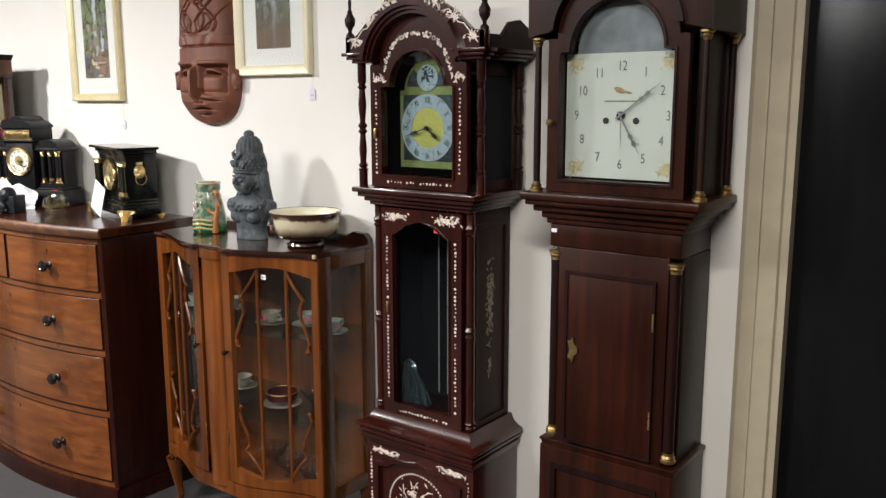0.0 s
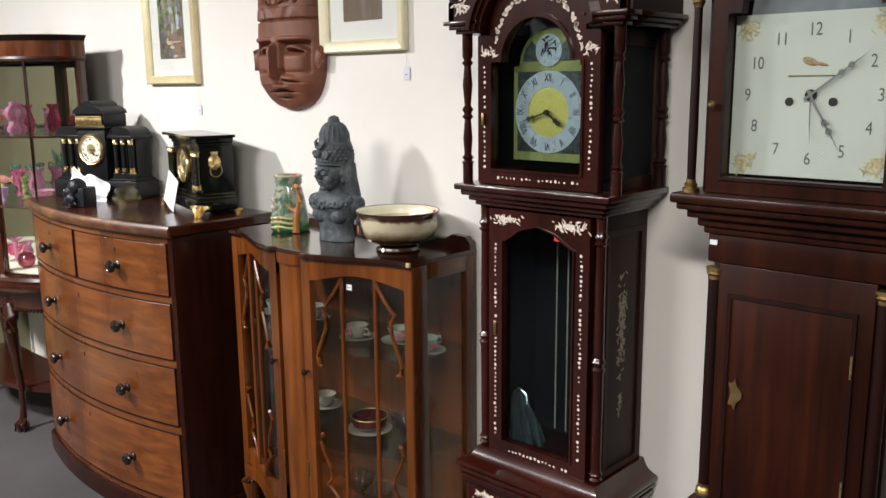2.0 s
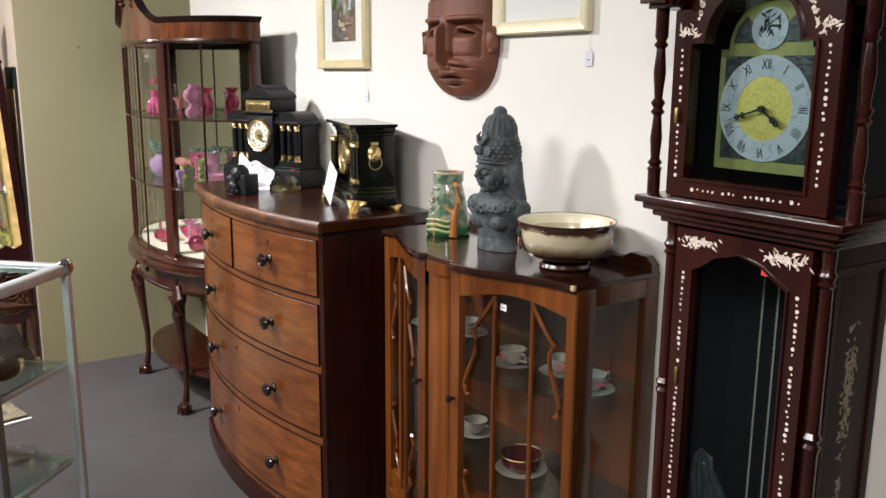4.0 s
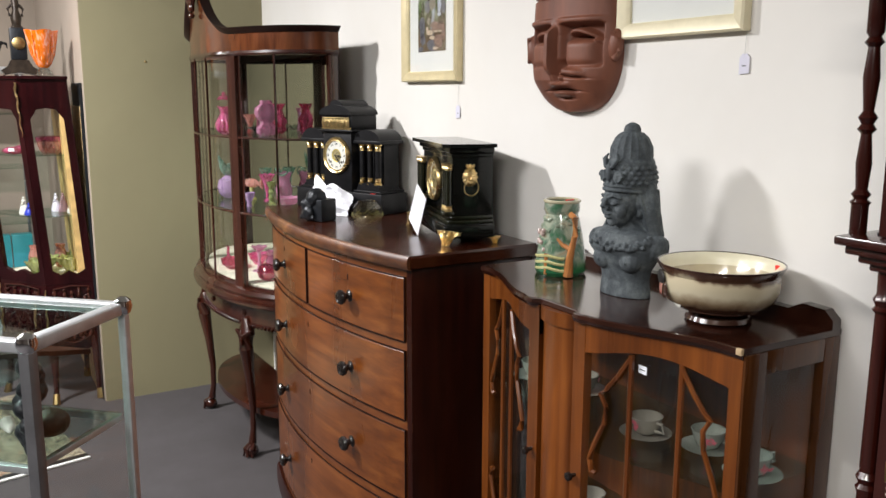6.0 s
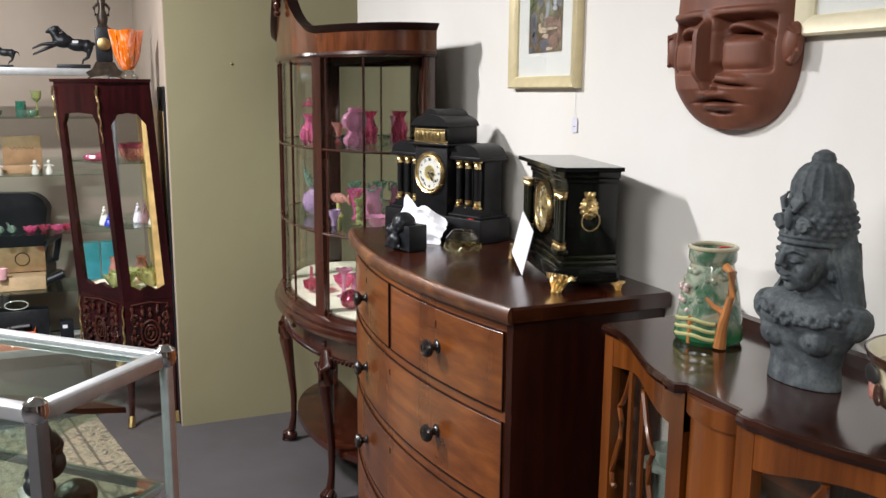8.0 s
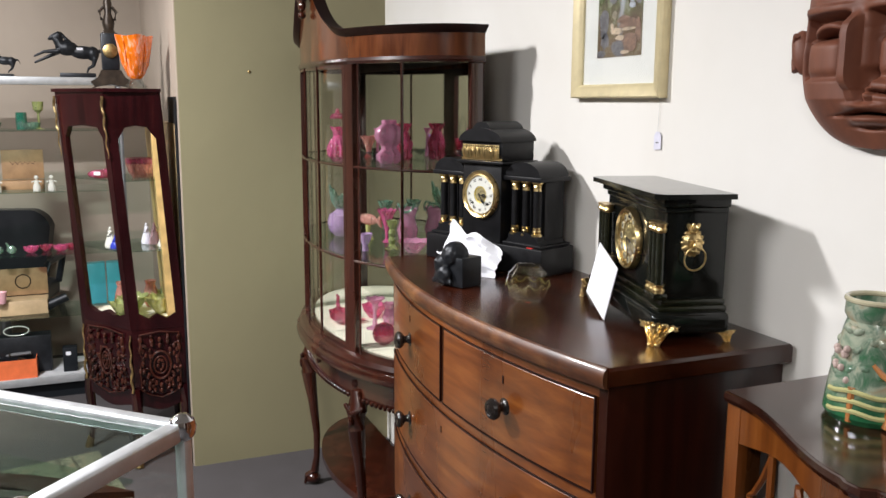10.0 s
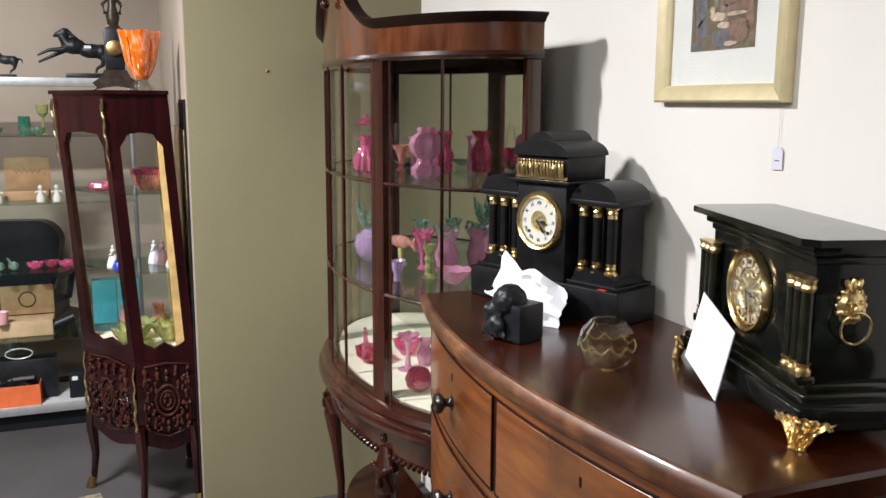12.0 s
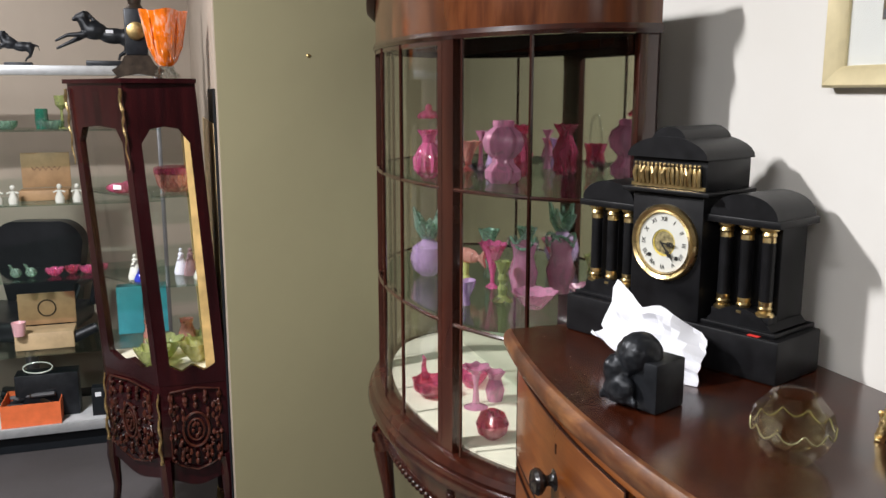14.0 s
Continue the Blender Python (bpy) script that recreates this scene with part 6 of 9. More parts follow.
def mantel_clock_lions():
    w, dep = 0.40, 0.155
    t = thing("mantel_clock", "glossy black mantel clock with gilt lion mounts, feet and green pillars", "mantel clock", -4.672, 4.487, 1.104, -15)
    def blk(nm, o, z0, z1, bev=0.003, mt=ENAMEL, label=""):
        return part(nm, box(B(), 0.03 - o, w - 0.03 + o, 0.03 - o, dep - 0.004, z0, z1, bev, 3), mt, t, label)
    part("top_slab", prism(B(), [(-0.004, dep - 0.004), (-0.004, 0.014), (0.014, -0.004), (w - 0.014, -0.004), (w + 0.004, 0.014), (w + 0.004, dep - 0.004)], 0.273, 0.283, "z"), ENAMEL, t, "flat overhanging polished top")
    blk("cornice", 0.012, 0.256, 0.273)
    blk("cornice_step", 0.004, 0.244, 0.256)
    blk("body", 0.0, 0.075, 0.246, 0.002)
    blk("lower_step", 0.008, 0.066, 0.078, 0.003, GREENSTONE)
    blk("middle_step", 0.018, 0.054, 0.067, 0.004, GREENSTONE)
    blk("base_block", 0.034, 0.016, 0.057, 0.010)
    # front corner pillars in threes
    for s, x0 in ((0, 0.036), (1, w - 0.036)):
        for j in range(3):
            x = x0 + (j - 1) * 0.019 * 1.0 + (0.010 if s == 0 else -0.010)
            part("pillar", lathe(B(), [(0.0085, 0.108), (0.0085, 0.212)], x, 0.018, 0, 12), GREENSTONE, t, "green marbled pillar")
        xa, xb = (x0 - 0.02, x0 + 0.04) if s == 0 else (x0 - 0.04, x0 + 0.02)
        part("pillar_base", box(B(), xa, xb, 0.004, 0.032, 0.078, 0.092, 0.003), GREENSTONE, t)
        for z, k in ((0.092, 0), (0.208, 1)):
            bm = B()
            for j in range(3):
                x = x0 + (j - 1) * 0.019 + (0.010 if s == 0 else -0.010)
                lathe(bm, [(0.011, 0), (0.012, 0.006), (0.009, 0.010), (0.0115, 0.016)] if not k else [(0.009, 0), (0.0115, 0.006), (0.010, 0.010), (0.0125, 0.018)], x, 0.018, z, 10, wave=5, amp=0.1)
            part("gilt_mount", bm, GILT, t, "cast gilt capital mount")
    # dial on the front
    d = thing("dial")
    d.parent = t
    tagged(d, "gilt dial in a domed glass bezel")
    d.matrix_basis = pose(w / 2 - 0.014, 0.0285, 0.168) @ Matrix.Scale(0.93, 4)
    part("bezel", lathe(B(), [(0.072, 0), (0.072, 0.006), (0.068, 0.014), (0.062, 0.010), (0.060, 0.004), (0.060, 0)], m=pose(0, 0, 0, 90, 0, 0), seg=40), BRASS, d)
    relief = [(0.060, 0.001), (0.058, 0.005, 0.4), (0.053, 0.002, 1), (0.047, 0.0022, 1), (0.041, 0.005, 0.5), (0.038, 0.002)]
    part("chapter_ring", lathe(B(), relief, m=pose(0, 0, 0, 90, 0, 0), seg=144, wave=24, amp=0.03), GILT, d, "cast gilt ring with scrolls")
    part("dial_centre", lathe(B(), [(0.038, 0.002), (0.034, 0.0035, 1), (0.030, 0.0015, 1), (0.025, 0.0035, 1), (0.019, 0.002, 1), (0.012, 0.004, 1), (0.0005, 0.003)], m=pose(0, 0, 0, 90, 0, 0), seg=96, wave=12, amp=0.07), plain("aged_gilt", (0.52, 0.42, 0.20), 0.38, 0.85, 0.4, 120, 0.6, bscale=300), d)
    for k in range(12):
        a = radians(30 * k)
        part("cartouche", disc(B(), 0.0085, -0.0035, 0.0022, 0.0495 * math.sin(a), 0.0495 * math.cos(a), 14), plain("ivory_card", (0.60, 0.55, 0.40), 0.34, 0.1, 0.2, 90, 0.3), d, "ivory enamel cartouche")
    n = part("numerals", roman_ring(0.0495, 0.0105, 1.0), INK, d, smooth=False)
    n.matrix_basis = pose(0, -0.0065, 0)
    bm = B()
    hand(bm, 105, 0.028, 0.003, -0.009)
    hand(bm, 165, 0.044, 0.003, -0.010)
    part("clock_pointers", bm, INK, d, smooth=False)
    part("bezel_glass", lathe(B(), [(0.062, 0.012), (0.050, 0.019), (0.030, 0.024), (0.0005, 0.026)], m=pose(0, 0, 0, 90, 0, 0), seg=36), PANE, d)
    # gilt foot mounts at the corners: a pierced scrolled shield folded round the block
    for x, y, a in ((-0.003, 0.0, -38), (w + 0.002, 0.008, 42), (w - 0.006, dep - 0.006, 90)):
        bm = B()
        nu, nv = 29, 15
        front, back = [], []
        for jv in range(nv):
            v = jv / (nv - 1)
            half = 0.036 * (1 - v) ** 1.15 + 0.008 + 0.004 * max(0, v - 0.8) * 5
            for iu in range(nu):
                u = 2 * iu / (nu - 1) - 1
                scallop = 0.0045 * abs(math.sin(3.5 * math.pi * u)) * (1 - v)
                px = u * half * (1 + 0.10 * math.sin(9 * v + 0.8))
                pz = 0.041 - 0.041 * v + scallop + 0.007 * (1 - abs(u)) * (1 - v)
                relief = 0.0030 * math.sin(17 * u + 3 * v) * math.cos(15 * v - 4 * abs(u)) + 0.0022 * math.cos(31 * abs(u) - 9 * v)
                py = -0.015 - 0.005 * v + 0.48 * abs(px) - relief - 0.003 * (1 - abs(u))
                front.append(bm.verts.new((px, py, pz)))
                back.append(bm.verts.new((px, py + 0.0045 + relief, pz)))
        for jv in range(nv - 1):
            for iu in range(nu - 1):
                k = jv * nu + iu
                bm.faces.new((front[k], front[k + nu], front[k + nu + 1], front[k + 1]))
                bm.faces.new((back[k], back[k + 1], back[k + nu + 1], back[k + nu]))
        rim = list(range(nu)) + [jv * nu + nu - 1 for jv in range(1, nv)] + [nv * nu - 1 - q for q in range(1, nu)] + [jv * nu for jv in range(nv - 2, 0, -1)]
        for q, k in enumerate(rim):
            n2 = rim[(q + 1) % len(rim)]
            bm.faces.new((front[k], front[n2], back[n2], back[k]))
        for s in (-1, 1):
            pipe(bm, [(s * 0.040, 0.006, 0.041), (s * 0.043, 0.008, 0.036), (s * 0.039, 0.004, 0.034), (s * 0.036, 0.002, 0.038)], [0.003, 0.0032, 0.0026, 0.002], 6)
            blob(bm, (s * 0.008, -0.019, 0.003), (0.005, 0.005, 0.004), seg=7)
            blob(bm, (s * 0.016, -0.009, 0.046), (0.004, 0.0035, 0.004), seg=7)
        blob(bm, (0, -0.019, 0.044), (0.005, 0.004, 0.0055), seg=8)
        f = part("gilt_foot", bm, GILT, t, "cast gilt scroll foot")
        f.matrix_basis = pose(x, y, -0.001, 0, 0, a) @ Matrix.Scale(0.45 if a == 90 else (0.88 if a > 0 else 0.85), 4)
    # lion mask with a ring on the side
    bm = B()
    blob(bm, (0, 0, 0), (0.024, 0.010, 0.027))
    for i in range(14):
        a = 2 * math.pi * i / 14
        blob(bm, (0.021 * math.cos(a), 0.001, 0.026 * math.sin(a) + 0.002), (0.006, 0.005, 0.0055), (0, -math.degrees(a), 0), 7)
    blob(bm, (0, -0.010, -0.004), (0.007, 0.008, 0.012), seg=8)
    blob(bm, (0, -0.010, -0.014), (0.011, 0.007, 0.006), seg=8)
    for s in (-1, 1):
        blob(bm, (s * 0.010, -0.008, 0.008), (0.006, 0.004, 0.004), seg=7)
        blob(bm, (s * 0.014, -0.004, -0.008), (0.008, 0.006, 0.008), seg=7)
    for s in (-1, 0, 1):
        blob(bm, (s * 0.009, -0.002, 0.036), (0.006, 0.005, 0.010), (0, s * 25, 0), 7)
    m = part("lion_mount", bm, GILT, t, "cast gilt animal-head mount")
    m.matrix_basis = pose(w - 0.026, dep * 0.52, 0.186, 0, 0, 90) @ Matrix.Scale(0.88, 4)
    ring = part("ring_handle", pipe(B(), [(0.024 * math.cos(a), -0.012 - 0.004 * math.sin(a), 0.026 * math.sin(a) - 0.026) for a in [2 * math.pi * i / 28 for i in range(29)]], 0.0022, 7), BRASS, t, "thin brass ring handle")
    ring.matrix_basis = pose(w - 0.022, dep * 0.52, 0.182, 0, 0, 90) @ Matrix.Scale(0.88, 4)
    return t


mantel_clock_lions()


def on_the_chest():
    # envelope propped on the clock
    t = thing("envelope", "blank white envelope propped against the black clock", "envelope", -4.47, 4.395, 1.1045, 166)
    m = pose(0, 0, 0, 14, 0, 0)
    bm = B()
    prism(bm, [(-0.004, -0.0), (0.138, 0.032), (0.138, 0.146), (0.000, 0.112)], -0.001, 0.001, m=m)
    part("paper", bm, PAPER, t, smooth=False)
    # crumpled paper over the plinth of the pillared clock
    t = thing("crumpled_paper", "crumpled sheet of white tissue paper leaning on the clock", "paper", -5.163, 4.352, 1.1045, 21)
    bm = B()
    rnd = random.Random(8)
    nx, nz = 14, 10
    g = []
    for j in range(nz + 1):
        row = []
        for i in range(nx + 1):
            u, v = i / nx, j / nz
            x = 0.01 + 0.185 * u + 0.03 * (1 - v) * (u - 0.3)
            top = 0.130 - 0.030 * min(1, u * 3) + 0.006 * math.sin(14 * u) - 0.045 * max(0.0, u - 0.75) / 0.25
            z = v * top
            lo = 0.035 * max(0, 1 - u * 1.8) + (0.0 if u > 0.45 else 0.01)
            z = max(z, lo * (1 - v) + z * v)
            y = -0.052 * (1 - v) - 0.012 + noise.noise((u * 5, v * 5, 2.0)) * 0.020 + noise.noise((u * 13, v * 12, 5.0)) * 0.008 - 0.018 * math.sin(math.pi * u)
            row.append(bm.verts.new((x, y, z)))
        g.append(row)
    for a, b in zip(g, g[1:]):
        for i in range(nx):
            bm.faces.new((a[i], a[i + 1], b[i + 1], b[i]))
    p = part("paper", bm, PAPER, t, angle=18)
    s = p.modifiers.new("thickness", "SOLIDIFY")
    s.thickness = 0.0008
    # dark carved bookend with a skull-like lump
    t = thing("carved_bookend", "small black bronze skull carving on a square block", "ornament", -4.905, 4.255, 1.104, 22)
    bm = B()
    box(bm, -0.030, 0.043, -0.032, 0.037, 0.0, 0.074, 0.003)
    part("block", bm, BRONZE, t, "square black block")
    bm = B()
    blob(bm, (-0.004, -0.010, 0.076), (0.034, 0.036, 0.034))
    blob(bm, (-0.028, -0.034, 0.052), (0.020, 0.018, 0.024))
    blob(bm, (-0.014, -0.040, 0.028), (0.026, 0.014, 0.024))
    blob(bm, (-0.036, -0.028, 0.024), (0.012, 0.020, 0.020))
    blob(bm, (-0.030, -0.046, 0.060), (0.010, 0.006, 0.010))
    for i in range(7):
        blob(bm, (-0.045 + 0.010 * i, -0.044 + 0.003 * (i % 2), 0.012), (0.005, 0.006, 0.008), seg=7)
    sculpt(part("skull_carving", bm, BRONZE, t, "glossy dark skull carving"), 0.003, 3, 0.004, 0.012)
    t = thing("paper_slip", "narrow white paper slip tucked behind the carving", "paper", -4.985, 4.262, 1.1365, 20)
    part("slip", box(B(), -0.022, 0.02, -0.004, 0.004, 0, 0.001, m=pose(0, 0, 0, 0, -12, 0)), PAPER, t)
    # faceted yellow crystal candle holder
    t = thing("crystal_votive", "faceted pale yellow crystal candle holder with cut swags", "candle holder", -4.676, 4.326, 1.1045, 10)
    prof = [(0.026, 0), (0.044, 0.018), (0.052, 0.044), (0.046, 0.066), (0.030, 0.084), (0.029, 0.086), (0.024, 0.084), (0.026, 0.078), (0.038, 0.058), (0.036, 0.030), (0.020, 0.016), (0.0005, 0.014)]
    bm = B()
    lathe(bm, prof, seg=10)
    part("crystal", bm, CRYSTAL, t, smooth=False)
    bm = B()
    for i in range(10):
        a = 2 * math.pi * (i + 0.5) / 10
        pipe(bm, [(0.0505 * math.cos(a + d), 0.0505 * math.sin(a + d), 0.044 + 0.014 * e) for d, e in ((-0.3, 0.3), (-0.15, -0.3), (0, -0.55), (0.15, -0.3), (0.3, 0.3))], 0.0009, 5)
    part("cut_festoon", bm, plain("olive_gold_line", (0.30, 0.29, 0.14), 0.25, 0.3, 0.2, 60), t, "cut swags round the body")


on_the_chest()


def jug():
    t = thing("pottery_jug", "mottled green glazed pottery jug with raised leaves, orange handle", "jug", -3.884, 4.482, 1.0895, 55)
    t.matrix_basis = t.matrix_basis @ Matrix.Scale(0.94, 4)
    green, m, b = mat("mottled_green_glaze")
    n = noise_tex(m, 26, 4, (1, 1, 1), 0.6, 0.8)
    zc = m.nodes.new("ShaderNodeTexCoord")
    sp = m.nodes.new("ShaderNodeSeparateXYZ")
    link(m, zc.outputs["Object"], sp.inputs[0])
    low = ramp(m, n, [(0.35, (0.012, 0.075, 0.035)), (0.6, (0.03, 0.16, 0.06))])
    hi = ramp(m, n, [(0.36, (0.05, 0.15, 0.075)), (0.46, (0.13, 0.20, 0.14)), (0.57, (0.34, 0.38, 0.29)), (0.70, (0.34, 0.27, 0.17))])
    f = ramp(m, sp.outputs[2], [(0.02, (0, 0, 0)), (0.06, (1, 1, 1))])
    link(m, mixc(m, f, low, hi), b.inputs["Base Color"])
    b.inputs["Roughness"].default_value, b.inputs["Coat Weight"].default_value = 0.14, 0.6
    part("body", open_lathe(B(), [(0.062, 0), (0.068, 0.01), (0.064, 0.05), (0.056, 0.10), (0.046, 0.145), (0.042, 0.158), (0.047, 0.168), (0.046, 0.190)], seg=32), green, t)
    part("rim", pipe(B(), [(0.045 * math.cos(a), 0.045 * math.sin(a), 0.191) for a in [2 * math.pi * i / 30 for i in range(31)]], 0.0045, 8), plain("buff_glaze", (0.48, 0.44, 0.30), 0.2, coat=0.5), t, "buff glazed rim")
    tan = plain("orange_brown_glaze", (0.42, 0.17, 0.055), 0.18, var=0.2, coat=0.5)
    part("handle", pipe(B(), [(0.022, -0.048, 0.160), (0.030, -0.076, 0.155), (0.030, -0.082, 0.11), (0.022, -0.076, 0.075), (0.018, -0.066, 0.045), (0.016, -0.066, 0.003)], [0.009, 0.009, 0.008, 0.009, 0.010, 0.013], 9), tan, t, "orange-brown branch handle")
    bm = B()
    pipe(bm, [(0.022, -0.076, 0.075), (0.0, -0.062, 0.085), (-0.014, -0.058, 0.10)], [0.007, 0.005, 0.003], 7)
    pipe(bm, [(-0.040, -0.048, 0.005), (-0.040, -0.050, 0.060)], 0.006, 7)
    part("branches", bm, tan, t)
    bm = B()
    for k in range(3):
        z = 0.020 + 0.016 * k
        pipe(bm, [(0.0665 * math.cos(a), 0.0665 * math.sin(a), z + 0.003 * math.sin(5 * a)) for a in [radians(195 + 80 * i / 12) for i in range(13)]], 0.0042, 6)
    part("fence_bands", bm, plain("pale_yellow_glaze", (0.50, 0.48, 0.22), 0.2, coat=0.5), t, "raised pale fence bands")
    bm = B()
    rnd = random.Random(5)
    for i in range(26):
        a, z = radians(rnd.uniform(170, 330)), rnd.uniform(0.07, 0.15)
        r = 0.064 - 0.15 * (z - 0.02)
        blob(bm, (r * math.cos(a), r * math.sin(a), z), (0.010, 0.006, 0.007), (rnd.uniform(-40, 40), rnd.uniform(-60, 60), math.degrees(a) + 90), 7)
    part("relief_leaves", bm, green, t, "raised green leaves and creatures")
    bm = B()
    for i in range(9):
        a, z = radians(rnd.uniform(195, 225)), rnd.uniform(0.06, 0.12)
        blob(bm, (0.060 * math.cos(a), 0.060 * math.sin(a), z), (0.006, 0.005, 0.006), seg=7)
    part("relief_flowers", bm, plain("pinkish_glaze", (0.55, 0.42, 0.38), 0.2, coat=0.5), t, "small pale raised flowers")
    part("sticker", box(B(), -0.010, 0.010, -0.001, 0.001, -0.006, 0.004, m=pose(0.018, -0.030, 0.1965, 70, 0, 20)), RED_DOT, t, "red sticker on the rim")


jug()


def bust():
    bm = B()
    B_ = lambda x, y, z, r, rot=(0, 0, 0), seg=12: blob(bm, (x, y, z), r, rot, seg)
    # chest and shoulders cut off at the arms
    lathe(bm, [(0.064, 0), (0.063, 0.012), (0.060, 0.035), (0.064, 0.060), (0.080, 0.085), (0.092, 0.106), (0.092, 0.124), (0.078, 0.140), (0.046, 0.152), (0.030, 0.165)], seg=32, sy=0.60)
    for s in (-1, 1):
        B_(s * 0.078, 0.004, 0.112, (0.024, 0.030, 0.030), (0, s * 20, 0))
        B_(s * 0.036, -0.030, 0.082, (0.028, 0.021, 0.025))
        B_(s * 0.037, -0.050, 0.080, (0.0035, 0.0035, 0.0035), seg=7)
    B_(0, -0.002, 0.160, (0.027, 0.028, 0.036))
    # head, jaw and features
    B_(0, -0.008, 0.214, (0.043, 0.050, 0.046), seg=18)
    B_(0, -0.024, 0.182, (0.031, 0.032, 0.028), seg=16)
    B_(0, -0.046, 0.164, (0.011, 0.009, 0.009))
    pipe(bm, [(0, -0.057, 0.224), (0, -0.064, 0.208), (0, -0.068, 0.197)], [0.0042, 0.0055, 0.0078], 8)
    B_(0, -0.055, 0.1835, (0.0125, 0.0075, 0.0034))
    B_(0, -0.054, 0.1765, (0.0100, 0.0075, 0.0038))
    for s in (-1, 1):
        B_(s * 0.0075, -0.062, 0.1965, (0.0045, 0.0045, 0.0040), seg=8)
        B_(s * 0.0185, -0.0505, 0.2095, (0.0115, 0.0055, 0.0050), (0, s * 8, 0))
        pipe(bm, [(s * 0.006, -0.0575, 0.2185), (s * 0.018, -0.0570, 0.2235), (s * 0.032, -0.0450, 0.2175)], 0.0030, 6)
        pipe(bm, [(s * 0.008, -0.0560, 0.2060), (s * 0.019, -0.0565, 0.2040), (s * 0.030, -0.0465, 0.2070)], 0.0018, 6)
        B_(s * 0.022, -0.038, 0.192, (0.016, 0.014, 0.018))
        B_(s * 0.042, -0.002, 0.208, (0.006, 0.011, 0.018))
        B_(s * 0.043, -0.002, 0.184, (0.006, 0.008, 0.010))
        # long hair falling behind the ear on to the shoulder
        pipe(bm, [(s * 0.038, 0.020, 0.245), (s * 0.047, 0.022, 0.205), (s * 0.052, 0.020, 0.170), (s * 0.064, 0.014, 0.140), (s * 0.074, 0.004, 0.118)], [0.018, 0.021, 0.020, 0.017, 0.010], 10)
        for k in range(6):
            pipe(bm, [(s * (0.044 + 0.002 * k), -0.010 + 0.009 * k, 0.236), (s * (0.054 + 0.0015 * k), 0.000 + 0.007 * k, 0.19), (s * (0.066 + 0.002 * k), -0.004 + 0.006 * k, 0.136)], 0.0036, 6)
    B_(0, 0.012, 0.238, (0.053, 0.050, 0.036), seg=18)
    B_(0, 0.028, 0.180, (0.058, 0.036, 0.070), seg=16)
    B_(0, 0.022, 0.140, (0.078, 0.032, 0.034), seg=16)
    # tiara close round the brow, then the tall fluted crown
    for z, w in ((0.231, 0.0036), (0.240, 0.0028)):
        pipe(bm, [(0.0475 * math.cos(a), -0.004 + 0.0530 * math.sin(a), z - 0.004 * math.sin(a)) for a in [2 * math.pi * i / 28 for i in range(29)]], w, 8)
    lathe(bm, [(0.050, 0.236), (0.055, 0.252), (0.0555, 0.268), (0.051, 0.284), (0.052, 0.290), (0.050, 0.297), (0.046, 0.301), (0.044, 0.322), (0.036, 0.343), (0.026, 0.353), (0.017, 0.358), (0.0185, 0.362), (0.015, 0.371), (0.004, 0.377)], cy=0.003, seg=32)
    for i in range(18):
        a = 2 * math.pi * i / 18
        c, q = math.cos(a), math.sin(a)
        pipe(bm, [(0.0455 * c, 0.003 + 0.0455 * q, 0.303), (0.0435 * c, 0.003 + 0.0435 * q, 0.324), (0.035 * c, 0.003 + 0.035 * q, 0.343), (0.024 * c, 0.003 + 0.024 * q, 0.354)], [0.0026, 0.0030, 0.0026, 0.002], 6)
    rnd = random.Random(5)
    for k in range(4):     # small curls in rows round the headdress
        for i in range(22):
            a = 2 * math.pi * (i + 0.5 * (k % 2)) / 22
            r = 0.0545 + 0.001 * k * (2 - k)
            B_(r * math.cos(a), 0.003 + r * math.sin(a), 0.250 + 0.0105 * k, (rnd.uniform(0.004, 0.0062), 0.005, rnd.uniform(0.0036, 0.0055)), (rnd.uniform(-40, 40), 0, math.degrees(a)), 7)
    for s in (-1, 1):      # spiral rosettes over the brow
        pipe(bm, [(s * (0.027 + (0.0135 - 0.0007 * i) * math.cos(i * 0.7)), -0.0555 + 0.006 * abs(math.cos(i * 0.35)), 0.262 + (0.0135 - 0.0007 * i) * math.sin(i * 0.7)) for i in range(18)], 0.0028, 6)
        pipe(bm, [(s * 0.010, -0.056, 0.282), (s * 0.022, -0.050, 0.300), (s * 0.014, -0.046, 0.312)], [0.005, 0.006, 0.003], 7)
    B_(0, -0.056, 0.272, (0.008, 0.006, 0.020))
    # necklaces, a wreath of small flowers and a pendant
    for R, z0, r in ((0.038, 0.158, 0.0030), (0.052, 0.148, 0.0038)):
        for i in range(27):
            k = -78 + 156 * i / 26
            a = radians(k - 90)
            B_(R * math.cos(a), 0.004 + R * 0.74 * math.sin(a), z0 - 0.034 * (0.2 + 0.8 * math.cos(radians(k))), (r, r, r), seg=7)
    for i in range(60):
        k = -74 + 148 * (i * 0.618 % 1)
        a = radians(k - 90)
        z = 0.142 - 0.028 * math.cos(radians(k)) + rnd.uniform(-0.010, 0.008)
        r = 0.094 - 0.55 * max(0.0, z - 0.118)
        B_(r * math.cos(a), 0.61 * r * math.sin(a), z, (0.0050, 0.0050, 0.0050), seg=6)
    for v in bm.verts:     # the head is turned to one side
        a = radians(-13) * min(1.0, max(0.0, (v.co.z - 0.135) / 0.045))
        x, y = v.co.x, v.co.y
        v.co.x, v.co.y = x * math.cos(a) - y * math.sin(a), x * math.sin(a) + y * math.cos(a)
    o = part("bust_statue", bm, PLASTER, None)
    tagged(o, "grey weathered plaster bust of a crowned goddess with necklace", "statue")
    o.matrix_basis = pose(-3.632, 4.466, 1.0895, 0, 0, 9)
